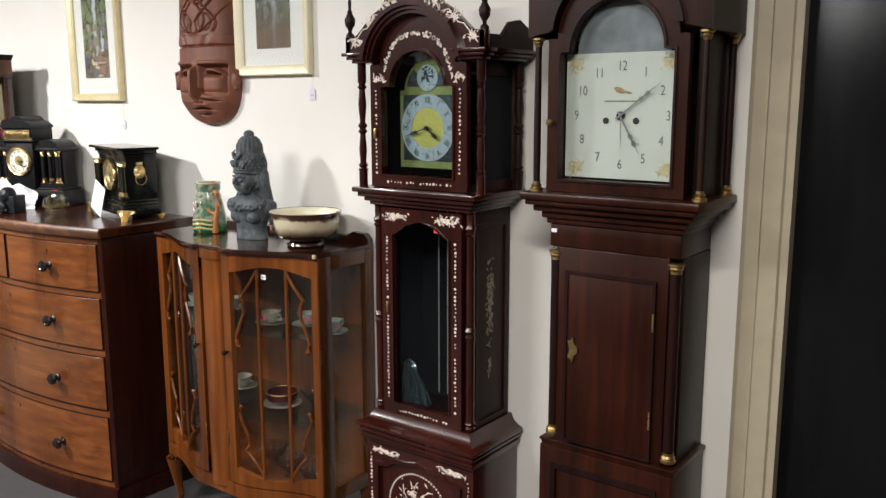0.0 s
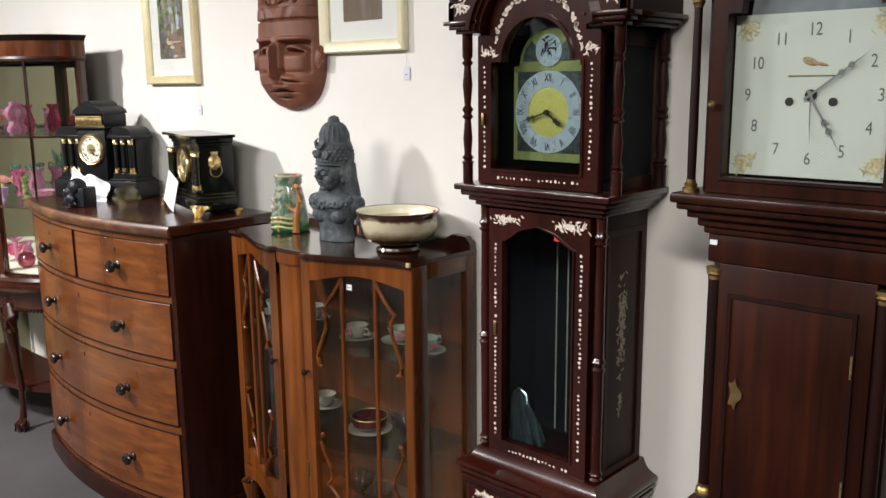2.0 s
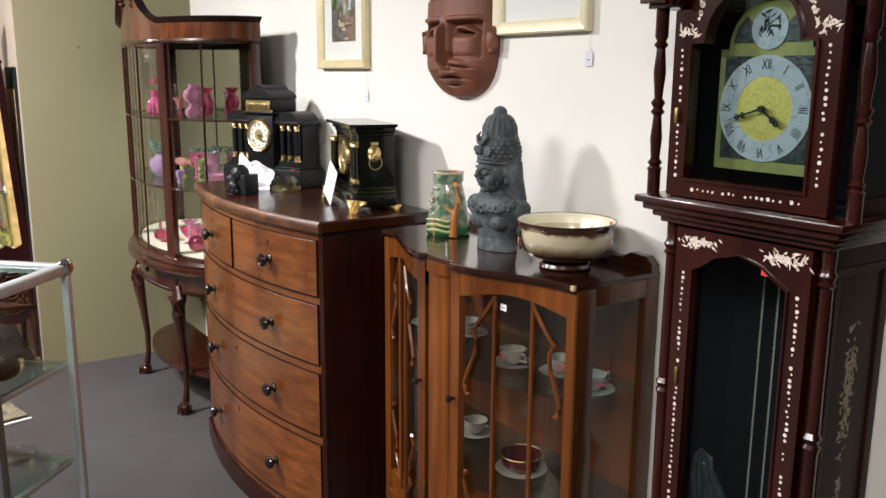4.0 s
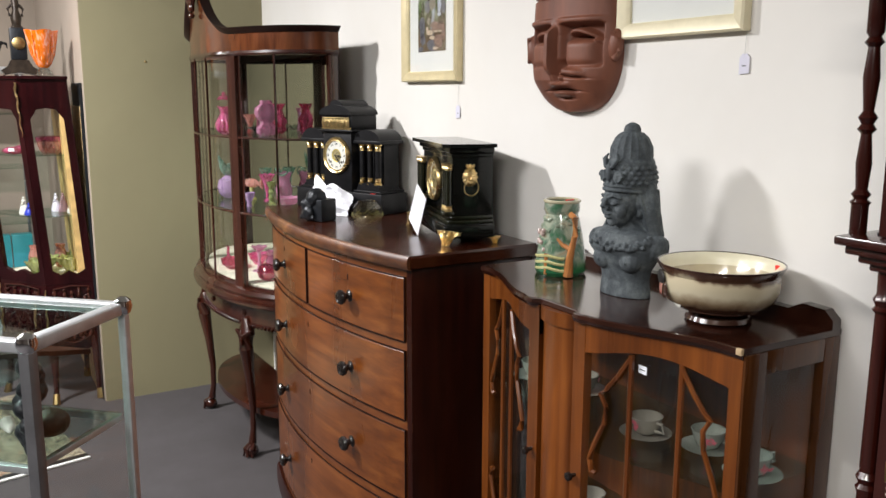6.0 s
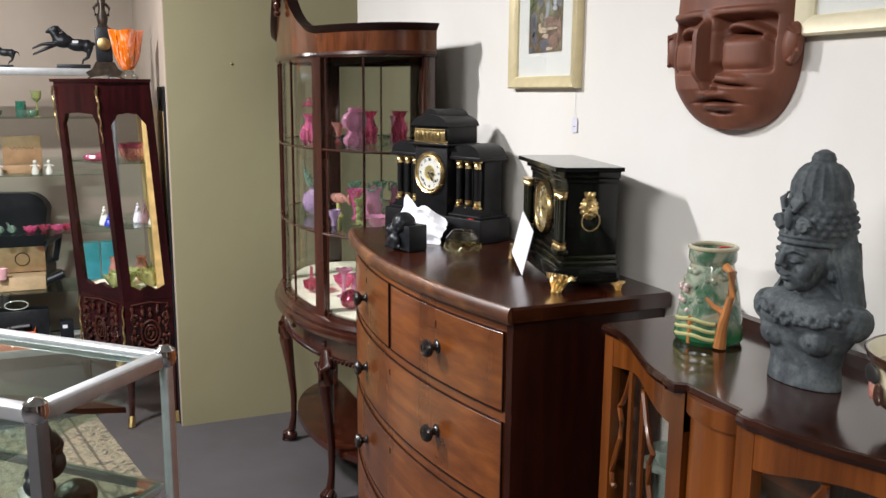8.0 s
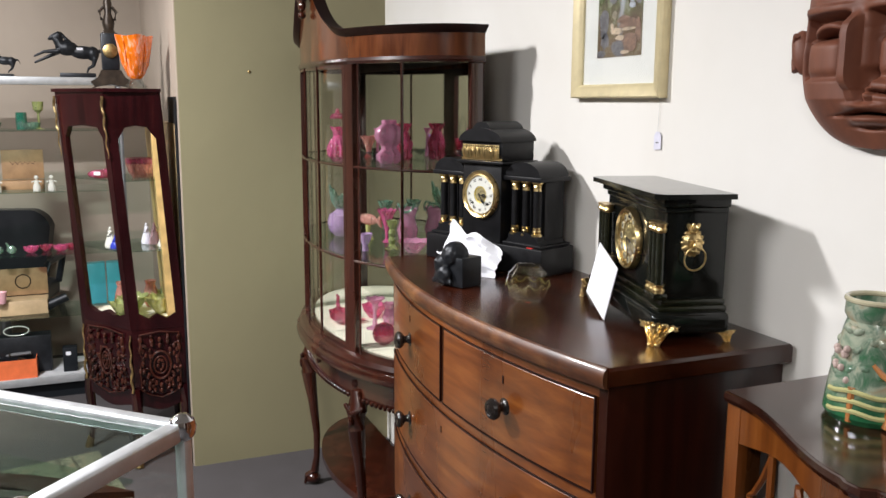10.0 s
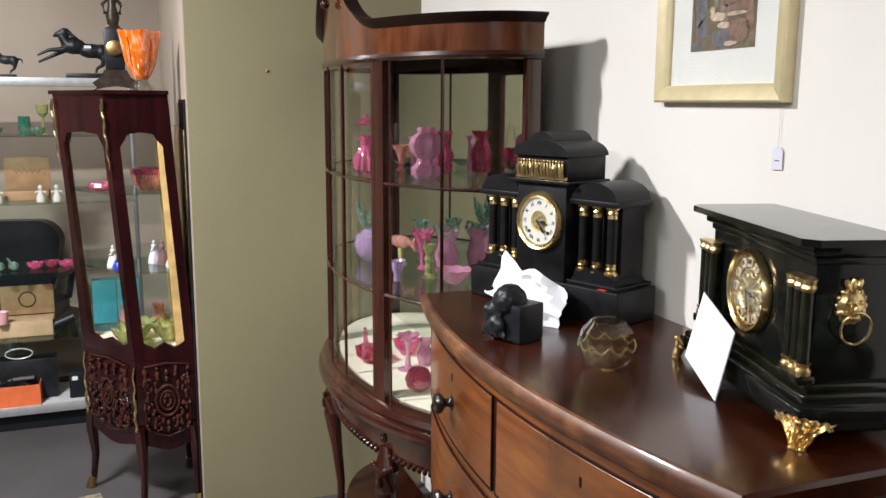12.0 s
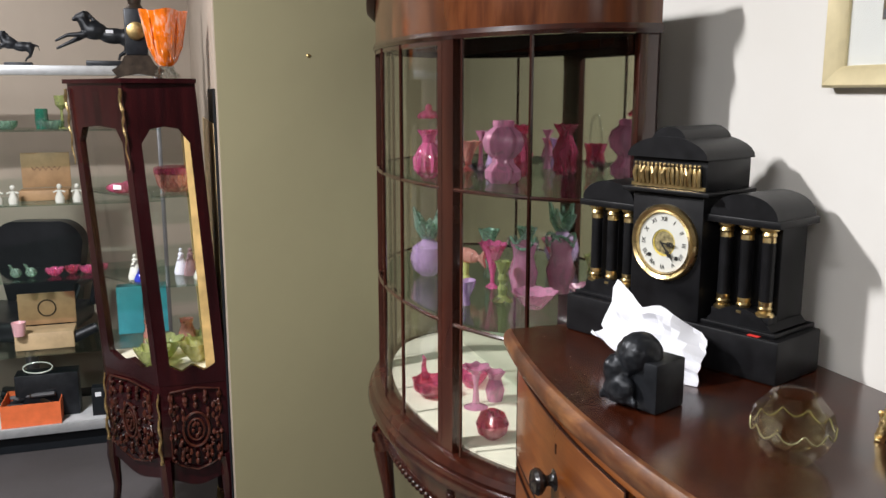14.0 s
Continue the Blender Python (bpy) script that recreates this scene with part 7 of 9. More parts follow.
    sculpt(o, 0.0018, 1, 0.0008, 0.010)


bust()


def bowl():
    t = thing("pottery_bowl", "large cream pottery bowl with brown bands on a footed ring", "bowl", -3.376, 4.478, 1.0895, 0)
    tex, nt, b = mat("cream_and_brown_glaze")
    n = noise_tex(nt, 14, 4)
    tc, sp = nt.nodes.new("ShaderNodeTexCoord"), nt.nodes.new("ShaderNodeSeparateXYZ")
    link(nt, tc.outputs["Object"], sp.inputs[0])
    add = nt.nodes.new("ShaderNodeMath")
    add.operation = "MULTIPLY_ADD"
    link(nt, n, add.inputs[0])
    add.inputs[1].default_value = -0.055
    link(nt, sp.outputs[2], add.inputs[2])
    link(nt, ramp(nt, add.outputs[0], [(0.008, (0.06, 0.03, 0.018)), (0.020, (0.24, 0.17, 0.10)), (0.040, (0.54, 0.48, 0.34)), (0.064, (0.52, 0.45, 0.31)), (0.071, (0.10, 0.05, 0.03)), (0.09, (0.05, 0.022, 0.015))]), b.inputs["Base Color"])
    b.inputs["Roughness"].default_value, b.inputs["Coat Weight"].default_value = 0.14, 0.6
    part("foot", lathe(B(), [(0.058, 0), (0.064, 0.004), (0.060, 0.012), (0.048, 0.018), (0.046, 0.026)], seg=36), BROWN_GLAZE, t, "brown glazed ring foot")
    part("bowl_wall", lathe(B(), [(0.046, 0.020), (0.078, 0.026), (0.102, 0.042), (0.113, 0.066), (0.113, 0.088), (0.111, 0.096), (0.118, 0.106), (0.1205, 0.1125), (0.116, 0.1105), (0.104, 0.088), (0.094, 0.052), (0.058, 0.0335), (0.0005, 0.0295)], seg=44), tex, t, "cream wall shading to brown")
    part("inside", lathe(B(), [(0.0005, 0.032), (0.060, 0.036), (0.096, 0.054), (0.105, 0.080), (0.108, 0.098), (0.1150, 0.1125), (0.1185, 0.1145), (0.116, 0.1118), (0.106, 0.094), (0.1025, 0.080), (0.094, 0.055), (0.058, 0.0345), (0.0005, 0.0305)], seg=44), CERAMIC_CREAM, t, "plain cream glazed inside")
    part("rim_band", pipe(B(), [(0.1195 * math.cos(a), 0.1195 * math.sin(a), 0.1135) for a in [2 * math.pi * i / 44 for i in range(45)]], 0.0022, 6), BROWN_GLAZE, t, "dark brown rim")
    # painted patch of a capped figure reduced to plain patches
    for nm, a, z, sx, sz, mt in (("dark_patch", 240, 0.086, 0.024, 0.014, INK), ("tan_patch", 243, 0.066, 0.012, 0.014, PEACH), ("brown_patch", 251, 0.064, 0.012, 0.016, BROWN_GLAZE), ("white_patch", 255, 0.046, 0.022, 0.010, WHITE_CHINA)):
        r = 0.116 if z > 0.06 else 0.096
        bm = B()
        blob(bm, (0, 0, 0), (sx, 0.003, sz), (0, 0, 0), 12)
        q = part(nm, bm, mt, t, "painted patch on the bowl's side")
        q.matrix_basis = pose(r * math.cos(radians(a)), r * math.sin(radians(a)), z, 0, 25 if nm == "white_patch" else 0, a + 90)
    part("sticker", box(B(), -0.008, 0.008, -0.001, 0.001, -0.005, 0.005, m=pose(0.060, 0.096, 0.104, 20, 0, 20)), RED_DOT, t, "red sticker inside the rim")


bowl()


# ---- on the wall ----
def mask():
    """A long carved mask: a relief whose height is worked out over its face."""
    W, H, D = 0.165, 0.62, 0.080

    def half(z):
        if z < 0.28:
            u = max(0.0, 1 - (z / 0.155 - 1) ** 2) if z < 0.155 else 1.0
            return (0.172 * u ** 0.34) if z < 0.155 else 0.172 - 0.012 * (z - 0.155) / 0.125
        return 0.160 - 0.030 * ((z - 0.28) / 0.34)

    def g(x, z, cx, cz, sx, sz, p=2):
        return math.exp(-abs((x - cx) / sx) ** p - abs((z - cz) / sz) ** p)

    def relief(x, z):
        w = half(z)
        u = min(1.0, abs(x) / max(w, 1e-4))
        edge = (1 - u ** 2.6) ** 0.55
        h = D * edge * min(1.0, 0.25 + z / 0.11) ** 0.8
        if z < 0.285:
            for s in (-1, 1):
                a = abs(x)
                h -= 0.034 * g(x, z, s * 0.080, 0.168, 0.060, 0.052, 14)                             # sunk eye field, cut square
                h += 0.036 * g(x, z, s * 0.080, 0.150, 0.050, 0.032, 7)                              # cheek slab
                h += 0.030 * g(x, z, s * 0.080, 0.203 - 0.35 * (a - 0.07) ** 2 / 0.05, 0.046, 0.0075, 4)  # upper lid
                h -= 0.016 * g(x, z, s * 0.080, 0.190 - 0.10 * (a - 0.05), 0.040, 0.0035, 2)         # eye slit
                h += 0.010 * g(x, z, s * 0.078, 0.228, 0.062, 0.008, 6)                              # brow ridge
            h += (0.018 + 0.042 * g(x, z, -0.004, 0.155, 0.3, 0.055, 8)) * 0.50 * g(x, z, -0.004, 0.150, 0.0105, 0.070, 12)  # long blade nose
            h -= 0.022 * g(x, z, 0.024, 0.105, 0.013, 0.026, 6)                                      # dark cut beside the nose
            h += 0.030 * g(x, z, 0.026, 0.092, 0.010, 0.012, 3)                                      # nostril
            h += 0.014 * g(x, z, 0.062, 0.102 - 0.10 * (x - 0.06), 0.036, 0.008, 4)                  # fold above the lip
            h -= 0.014 * g(x, z, 0.060, 0.091 - 0.10 * (x - 0.06), 0.040, 0.0032, 2)
            h -= 0.040 * g(x, z, 0.010, 0.061 - 0.10 * abs(x - 0.010), 0.042, 0.0026, 2)             # mouth
            h += 0.012 * g(x, z, 0.014, 0.071, 0.036, 0.006, 3)
            h += 0.016 * g(x, z, 0.014, 0.049, 0.030, 0.007, 3)
            h -= 0.014 * g(x, z, 0.014, 0.037, 0.026, 0.004, 2)
        else:
            h -= 0.010 * math.exp(-((z - 0.290) / 0.004) ** 2)
            h -= 0.008 * math.exp(-((z - 0.335 - 0.10 * (x / 0.14) ** 2) / 0.003) ** 2)
            v = (z - 0.34) / 0.28
            for a, b, c in ((0.0, 0.9, 0.030), (0.35, 1.1, 0.026), (-0.4, 1.0, 0.028)):
                line = a * 0.12 + 0.05 * math.sin(7 * v + 4 * b)
                h -= 0.010 * math.exp(-((abs(x) - abs(line) - 0.01) / 0.005) ** 2) * (v > 0)
            h += 0.006 * math.sin(60 * z + 5 * math.cos(30 * x)) * (0.290 < z < 0.33) * 0.5
            h -= 0.006 * math.exp(-((math.hypot(x - 0.06, z - 0.375) - 0.03) / 0.003) ** 2)
            h -= 0.006 * math.exp(-((math.hypot(x + 0.06, z - 0.375) - 0.03) / 0.003) ** 2)
            h -= 0.008 * math.exp(-((math.hypot((x - 0.03) * 1.4, z - 0.50) - 0.06) / 0.004) ** 2)
        return max(0.004, h)

    bm = B()
    nx, nz = 170, 330
    rows = []
    for j in range(nz + 1):
        z = H * j / nz
        w = max(half(z), 0.004)
        row = [bm.verts.new((w * math.sin(math.pi / 2 * (-1 + 2 * i / nx)), -relief(w * math.sin(math.pi / 2 * (-1 + 2 * i / nx)), z), z)) for i in range(nx + 1)]
        back = [bm.verts.new((-w, 0, z)), bm.verts.new((w, 0, z))]
        rows.append((row, back))
    for (a, ab), (b, bb) in zip(rows, rows[1:]):
        for i in range(nx):
            bm.faces.new((a[i], a[i + 1], b[i + 1], b[i]))
        bm.faces.new((ab[0], a[0], b[0], bb[0]))
        bm.faces.new((a[-1], ab[1], bb[1], b[-1]))
        bm.faces.new((ab[1], ab[0], bb[0], bb[1]))
    r, bk = rows[-1]
    bm.faces.new(r + [bk[1], bk[0]])
    r, bk = rows[0]
    bm.faces.new(r[::-1] + [bk[0], bk[1]])
    for s in (-1, 1):
        bm2 = bm
        blob(bm2, (s * 0.168, -0.024, 0.165), (0.020, 0.018, 0.040), (0, s * 8, 0), 14)
        pipe(bm2, [(s * 0.170, -0.040, 0.195), (s * 0.182, -0.030, 0.18), (s * 0.182, -0.028, 0.15), (s * 0.172, -0.036, 0.132)], 0.006, 7)
    o = part("wall_mask", bm, CLAY, None, angle=48)
    tagged(o, "long brown carved wooden mask with a patterned headdress", "mask")
    o.matrix_basis = pose(-4.032, WY - 0.001, 1.478)


mask()


def picture(x0, x1, z0, z1, fw, mt, canvas, margin, label, seed):
    t = thing("framed_picture", label, "framed picture", (x0 + x1) / 2, WY - 0.001, z0)
    w, h = (x1 - x0) / 2, z1 - z0
    prof = [(0, 0), (w * 2, 0)]
    bm = B()
    for a, b in (((-w, 0), (w, 0)), ((w, 0), (w, h)), ((w, h), (-w, h)), ((-w, h), (-w, 0))):
        d = Vector((b[0] - a[0], b[1] - a[1])).normalized()
        n = Vector((-d.y, d.x))
        L = []
        for o, y in ((0, 0), (0, -0.022), (fw * 0.12, -0.026), (fw * 0.75, -0.021), (fw, -0.012), (fw, 0)):
            L.append((o, y))
        va = [bm.verts.new((a[0] + (d.x + n.x) * o, y, a[1] + (d.y + n.y) * o)) for o, y in L]
        vb = [bm.verts.new((b[0] + (-d.x + n.x) * o, y, b[1] + (-d.y + n.y) * o)) for o, y in L]
        for i in range(len(L)):
            j = (i + 1) % len(L)
            bm.faces.new((va[i], va[j], vb[j], vb[i]))
    part("frame", bm, mt, t, "flat pale gold wooden frame")
    part("mount", box(B(), -w + fw * 0.8, w - fw * 0.8, -0.006, -0.002, fw * 0.8, h - fw * 0.8), MAT_BOARD, t, "white card mount")
    part("picture_glass", box(B(), -w + fw * 0.8, w - fw * 0.8, -0.0108, -0.0095, fw * 0.8, h - fw * 0.8), PANE, t)
    mx, mz0 = margin
    q = part("painted_scene", box(B(), -w + mx, w - mx, -0.0016, 0, 0, h - mz0 * 2), canvas, t, "painted gorge with a waterfall")
    q.matrix_basis = pose(0, -0.006, mz0)
    return t


def brushwork(t):
    """Rocks, falls, stream and leaves of the narrow painting as thin raised dabs of paint."""
    rng = random.Random(31)
    scene_part = [c for c in t.children if c.name.startswith("painted_scene")][0]
    groups = (
        ("rock_paint", (0.13, 0.13, 0.15), ((-0.066, 0.085, 0.022, 0.042), (-0.030, 0.150, 0.020, 0.022), (-0.078, 0.008, 0.026, 0.010), (-0.005, 0.020, 0.032, 0.020), (0.078, 0.140, 0.018, 0.022), (-0.060, 0.040, 0.020, 0.022), (0.060, 0.200, 0.024, 0.022), (0.070, 0.245, 0.016, 0.030))),
        ("ochre_rock_paint", (0.24, 0.21, 0.15), ((0.008, 0.158, 0.024, 0.026), (-0.050, 0.215, 0.018, 0.022), (0.000, 0.215, 0.020, 0.018), (-0.020, 0.100, 0.012, 0.012))),
        ("stream_paint", (0.22, 0.13, 0.095), ((0.038, 0.075, 0.044, 0.015), (0.050, 0.030, 0.034, 0.026), (0.020, 0.088, 0.030, 0.010), (0.080, 0.060, 0.012, 0.030))),
        ("sunlit_paint", (0.58, 0.46, 0.34), ((-0.010, 0.062, 0.028, 0.009), (0.040, 0.064, 0.030, 0.004), (0.004, 0.045, 0.020, 0.007), (0.028, 0.010, 0.018, 0.005), (-0.030, 0.074, 0.008, 0.008))),
        ("falls_paint", (0.52, 0.55, 0.64), ((0.048, 0.150, 0.005, 0.024), (0.056, 0.145, 0.005, 0.028), (0.064, 0.152, 0.004, 0.018), (0.054, 0.118, 0.013, 0.008), (0.052, 0.185, 0.004, 0.018))),
        ("leaf_paint", (0.12, 0.17, 0.055), ((-0.078, 0.150, 0.010, 0.018), (-0.062, 0.172, 0.016, 0.006), (-0.076, 0.195, 0.014, 0.012), (0.030, 0.240, 0.020, 0.012), (-0.030, 0.250, 0.024, 0.014), (-0.070, 0.290, 0.016, 0.030), (0.070, 0.300, 0.016, 0.026))),
    )
    for k, (name, col, dabs) in enumerate(groups):
        bm = B()
        for u, v, ru, rv in dabs:
            for j in range(3):
                du, dv, q = (rng.uniform(-0.35, 0.35) * ru, rng.uniform(-0.35, 0.35) * rv, 1.0 if j == 0 else 0.5)
                y = -0.0018 - 0.00012 * (k * 3 + j)
                pts = []
                for i in range(11):
                    a = 2 * math.pi * i / 11
                    f = q * rng.uniform(0.72, 1.1)
                    pts.append((max(-0.092, min(0.092, u + (du if j else 0) + ru * f * math.cos(a))), max(0.001, v + (dv if j else 0) + rv * f * math.sin(a))))
                prism(bm, pts, y, -0.0014)
        part("brush_strokes", bm, plain(name, col, 0.45, var=0.45, scale=70), scene_part, smooth=False)


brushwork(picture(-5.000, -4.617, 1.565, 2.13, 0.034, FRAME_GOLD, painting("waterfall_painting", (0.34, 0.38, 0.30), (0.55, 0.62, 0.72), (0.07, 0.10, 0.04), (0.018, 0.014, 0.010), 0), (0.098, 0.100), "narrow painting of a waterfall gorge in a pale gold frame", 0))
picture(-3.868, -3.482, 1.655, 2.13, 0.036, FRAME_CREAM, painting("forest_painting", (0.24, 0.26, 0.24), (0.26, 0.28, 0.30), (0.045, 0.06, 0.03), (0.028, 0.026, 0.026), 6), (0.105, 0.095), "dark forest painting in a cream and gold frame", 1)

for i, (x, z, L) in enumerate(((-4.642, 1.446, 0.11), (-3.490, 1.567, 0.06))):
    t = thing("paper_tag", "small lilac paper price tag hung on a thread from the frame", "price tag", x, WY - 0.003, z, 0, "price tags on the wall")
    part("tag", prism(B(), [(-0.013, 0), (0.013, 0.002), (0.013, 0.034), (0.006, 0.042), (-0.006, 0.042), (-0.013, 0.034)], -0.0008, 0), TAGP, t)
    part("thread", pipe(B(), [(0, -0.0008, 0.038), (0.002, -0.0006, 0.038 + L)], 0.0005, 4), THREAD, t)
    part("pencil_mark", box(B(), -0.006, 0.005, -0.0012, -0.0008, 0.016, 0.018), GREY_INK, t)


# ---- glass counter in the foreground ----
def glass_counter():
    t = thing("glass_counter", "low glass display counter with brushed aluminium rails and chrome corner balls", "display counter", -4.478, 3.560, 0, -43.5)
    W, L, H = 0.375, 1.25, 1.0
    rail = lambda nm, x0, x1, y0, y1, z0, z1, mt=ALU, lab="": part(nm, box(B(), x0, x1, y0, y1, z0, z1, 0.006, 3), mt, t, lab)
    rail("top_rail", 0.0, 0.030, -L, 0.0, H - 0.030, H, ALU, "brushed aluminium rail")
    rail("top_rail", W - 0.030, W, -L, 0.0, H - 0.030, H, ALU, "brushed aluminium rail")
    rail("top_rail", 0.030, W - 0.030, -0.032, 0.0, H - 0.030, H + 0.002, ALU, "wide aluminium end rail")
    rail("top_rail", 0.030, W - 0.030, -L, -L + 0.03, H - 0.030, H, ALU, "brushed aluminium rail")
    part("top_glass", box(B(), 0.025, W - 0.025, -L + 0.02, -0.025, H - 0.016, H - 0.009), GREEN_PANE, t, "glass top")
    for x, y in ((0.0, -0.024), (W - 0.030, -0.028), (0.0, -L), (W - 0.030, -L)):
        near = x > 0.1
        # Near posts: same aluminium drawn darker, their shade put into the colour.
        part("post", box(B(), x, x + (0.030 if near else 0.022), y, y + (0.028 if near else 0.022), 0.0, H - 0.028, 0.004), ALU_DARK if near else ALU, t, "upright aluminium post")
        part("corner_ball", lathe(B(), [(0.014, 0), (0.021, 0.008), (0.024, 0.022), (0.021, 0.036), (0.010, 0.045), (0.0005, 0.047)], x + 0.015, y + 0.014, H - 0.030, 18), CHROME, t, "polished chrome corner ball")
    part("end_glass", box(B(), 0.024, W - 0.03, -0.014, -0.009, 0.12, H - 0.03), PANE, t)
    part("front_glass", box(B(), W - 0.016, W - 0.011, -L + 0.03, -0.028, 0.12, H - 0.03), PANE, t)
    part("rear_glass", box(B(), 0.010, 0.014, -L + 0.03, -0.024, 0.12, H - 0.03), PANE, t)
    for z in (0.70, 0.40):
        part("shelf", box(B(), 0.02, W - 0.03, -L + 0.03, -0.03, z, z + 0.006), GREEN_PANE, t, "green-edged glass shelf")
        for x in (0.016, W - 0.034):
            part("shelf_rail", box(B(), x, x + 0.018, -L + 0.03, -0.03, z - 0.016, z, 0.002), ALU, t)
        part("shelf_rail", box(B(), 0.034, W - 0.034, -0.045, -0.028, z - 0.016, z, 0.002), ALU, t)
    part("base", box(B(), 0, W, -L, 0, 0.0, 0.12, 0.004), ALU_DARK, t)
    m = pose(-4.478, 3.560, 0, 0, 0, -43.5)

    def put(name, label, cat, x, y, z, rz=0):
        p = m @ Vector((x, y, z))
        return thing(name, label, cat, p.x, p.y, p.z, -43.5 + rz, "goods in the glass counter")
    # wooden blades standing flat on the upper shelf
    for i, (x, y, rz, c) in enumerate(((0.13, -0.30, 12, OLD_MAHOG), (0.22, -0.42, 20, DARK_BROWN))):
        b = put("carved_club", "long dark carved wooden club lying flat", "carved wood", x, y, 0.88, rz)
        pts = [(0, 0.24), (0.022, 0.16), (0.032, 0.02), (0.026, -0.16), (0.0, -0.26), (-0.024, -0.16), (-0.030, 0.02), (-0.02, 0.16)]
        part("blade", prism(B(), pts, 0, 0.012, "z"), c, b)
        part("label", box(B(), -0.006, 0.006, 0.10, 0.112, 0.0125, 0.0135), PAPER, b)
    part("blade_shelf", box(B(), 0.02, W - 0.03, -L + 0.03, -0.12, 0.872, 0.878), GREEN_PANE, t, "upper glass shelf")
    b = put("dark_carving", "spiky black carved wooden figure base", "carving", 0.30, -0.075, 0.706)
    bm = B()
    rnd = random.Random(2)
    for i in range(12):
        blob(bm, (rnd.uniform(-.02, .02), rnd.uniform(-.02, .02), 0.02 + i * 0.018), (rnd.uniform(.018, .034), rnd.uniform(.018, .03), 0.020), (rnd.uniform(-40, 40),) * 3, 9)
    sculpt(part("carving", bm, BRONZE, b), 0.004, 2)
    b = put("seed_pod", "round dark brown seed pod", "seed pod", 0.20, -0.10, 0.706)
    bm = B()
    blob(bm, (0, 0, 0.034), (0.046, 0.042, 0.034), seg=18)
    q = part("pod", bm, DARK_BROWN, b)
    sculpt(q, 0.004, 1, 0.006, 0.02)
    b = put("clear_dish", "small clear glass dish with white stones", "dish", 0.10, -0.16, 0.406)
    part("bowl", open_lathe(B(), [(0.03, 0), (0.055, 0.02), (0.06, 0.035)], seg=24), CLEAR_CRYSTAL, b)
    b = put("shell", "small white spiral seashell lying on glass", "shell", 0.16, -0.25, 0.706, 30)
    part("whorl", pipe(B(), [(0, 0, 0.014), (0.02, 0, 0.018), (0.045, 0, 0.02), (0.07, 0.01, 0.016), (0.085, 0.012, 0.010)], [0.004, 0.012, 0.018, 0.014, 0.003], 10), WHITE_CHINA, b)
    b = put("carved_box", "small dark carved wooden box", "box", 0.16, -0.36, 0.406, 10)
    part("case", box(B(), -0.05, 0.05, -0.035, 0.035, 0, 0.05, 0.004), DARK_BROWN, b)
    part("lid", box(B(), -0.053, 0.053, -0.038, 0.038, 0.0505, 0.062, 0.004), OLD_MAHOG, b)
    b = put("seed_pod", "round dark brown seed pod", "seed pod", 0.22, -0.22, 0.406)
    bm = B()
    blob(bm, (0, 0, 0.034), (0.046, 0.042, 0.034), seg=18)
    sculpt(part("pod", bm, DARK_BROWN, b), 0.004, 1, 0.006, 0.02)


glass_counter()


def rug():
    m, nt, b = mat("worn_oriental_rug")
    tc, sp = nt.nodes.new("ShaderNodeTexCoord"), nt.nodes.new("ShaderNodeSeparateXYZ")
    link(nt, tc.outputs["Object"], sp.inputs[0])
    n = noise_tex(nt, 22, 5, (1, 1, 1), 0.7, 1.5)
    field = ramp(nt, n, [(0.36, (0.05, 0.045, 0.035)), (0.47, (0.22, 0.19, 0.13)), (0.56, (0.34, 0.30, 0.21)), (0.64, (0.25, 0.12, 0.07))])
    vor = nt.nodes.new("ShaderNodeTexVoronoi")
    vor.inputs["Scale"].default_value = 26
    link(nt, tc.outputs["Object"], vor.inputs["Vector"])
    c = mixc(nt, ramp(nt, vor.outputs["Distance"], [(0.18, (0.55, 0.55, 0.55)), (0.3, (0, 0, 0))]), field, (0.06, 0.055, 0.05))
    link(nt, c, b.inputs["Base Color"])
    b.inputs["Roughness"].default_value = 0.95
    bump(nt, b, noise_tex(nt, 320, 3), 0.5, 0.003)
    t = thing("rug", "worn cream and brown patterned rug with dark border", "rug", -6.28, 3.05, 0.0, 12)
    part("field", box(B(), -0.55, 0.42, -1.2, 0.46, 0.0005, 0.010, 0.003), m, t)
    part("border", box(B(), 0.4205, 0.455, -1.2, 0.46, 0.0005, 0.0105, 0.003), INK, t, "dark selvedge border")
    part("edge_binding", box(B(), 0.456, 0.474, -1.2, 0.46, 0.0005, 0.011, 0.003), MAT_BOARD, t, "white edge binding")
    bm = B()
    for k in range(2):
        for i in range(60):
            x = -0.42 + 0.016 * i
            box(bm, x - 0.12, x - 0.12 + 0.010, 0.34 - 0.06 * k, 0.352 - 0.06 * k, 0.0098, 0.0108)
    part("border_stripe", bm, plain("rug_dark_line", (0.07, 0.06, 0.045), 0.9), t, smooth=False, kind="stuff")


rug()


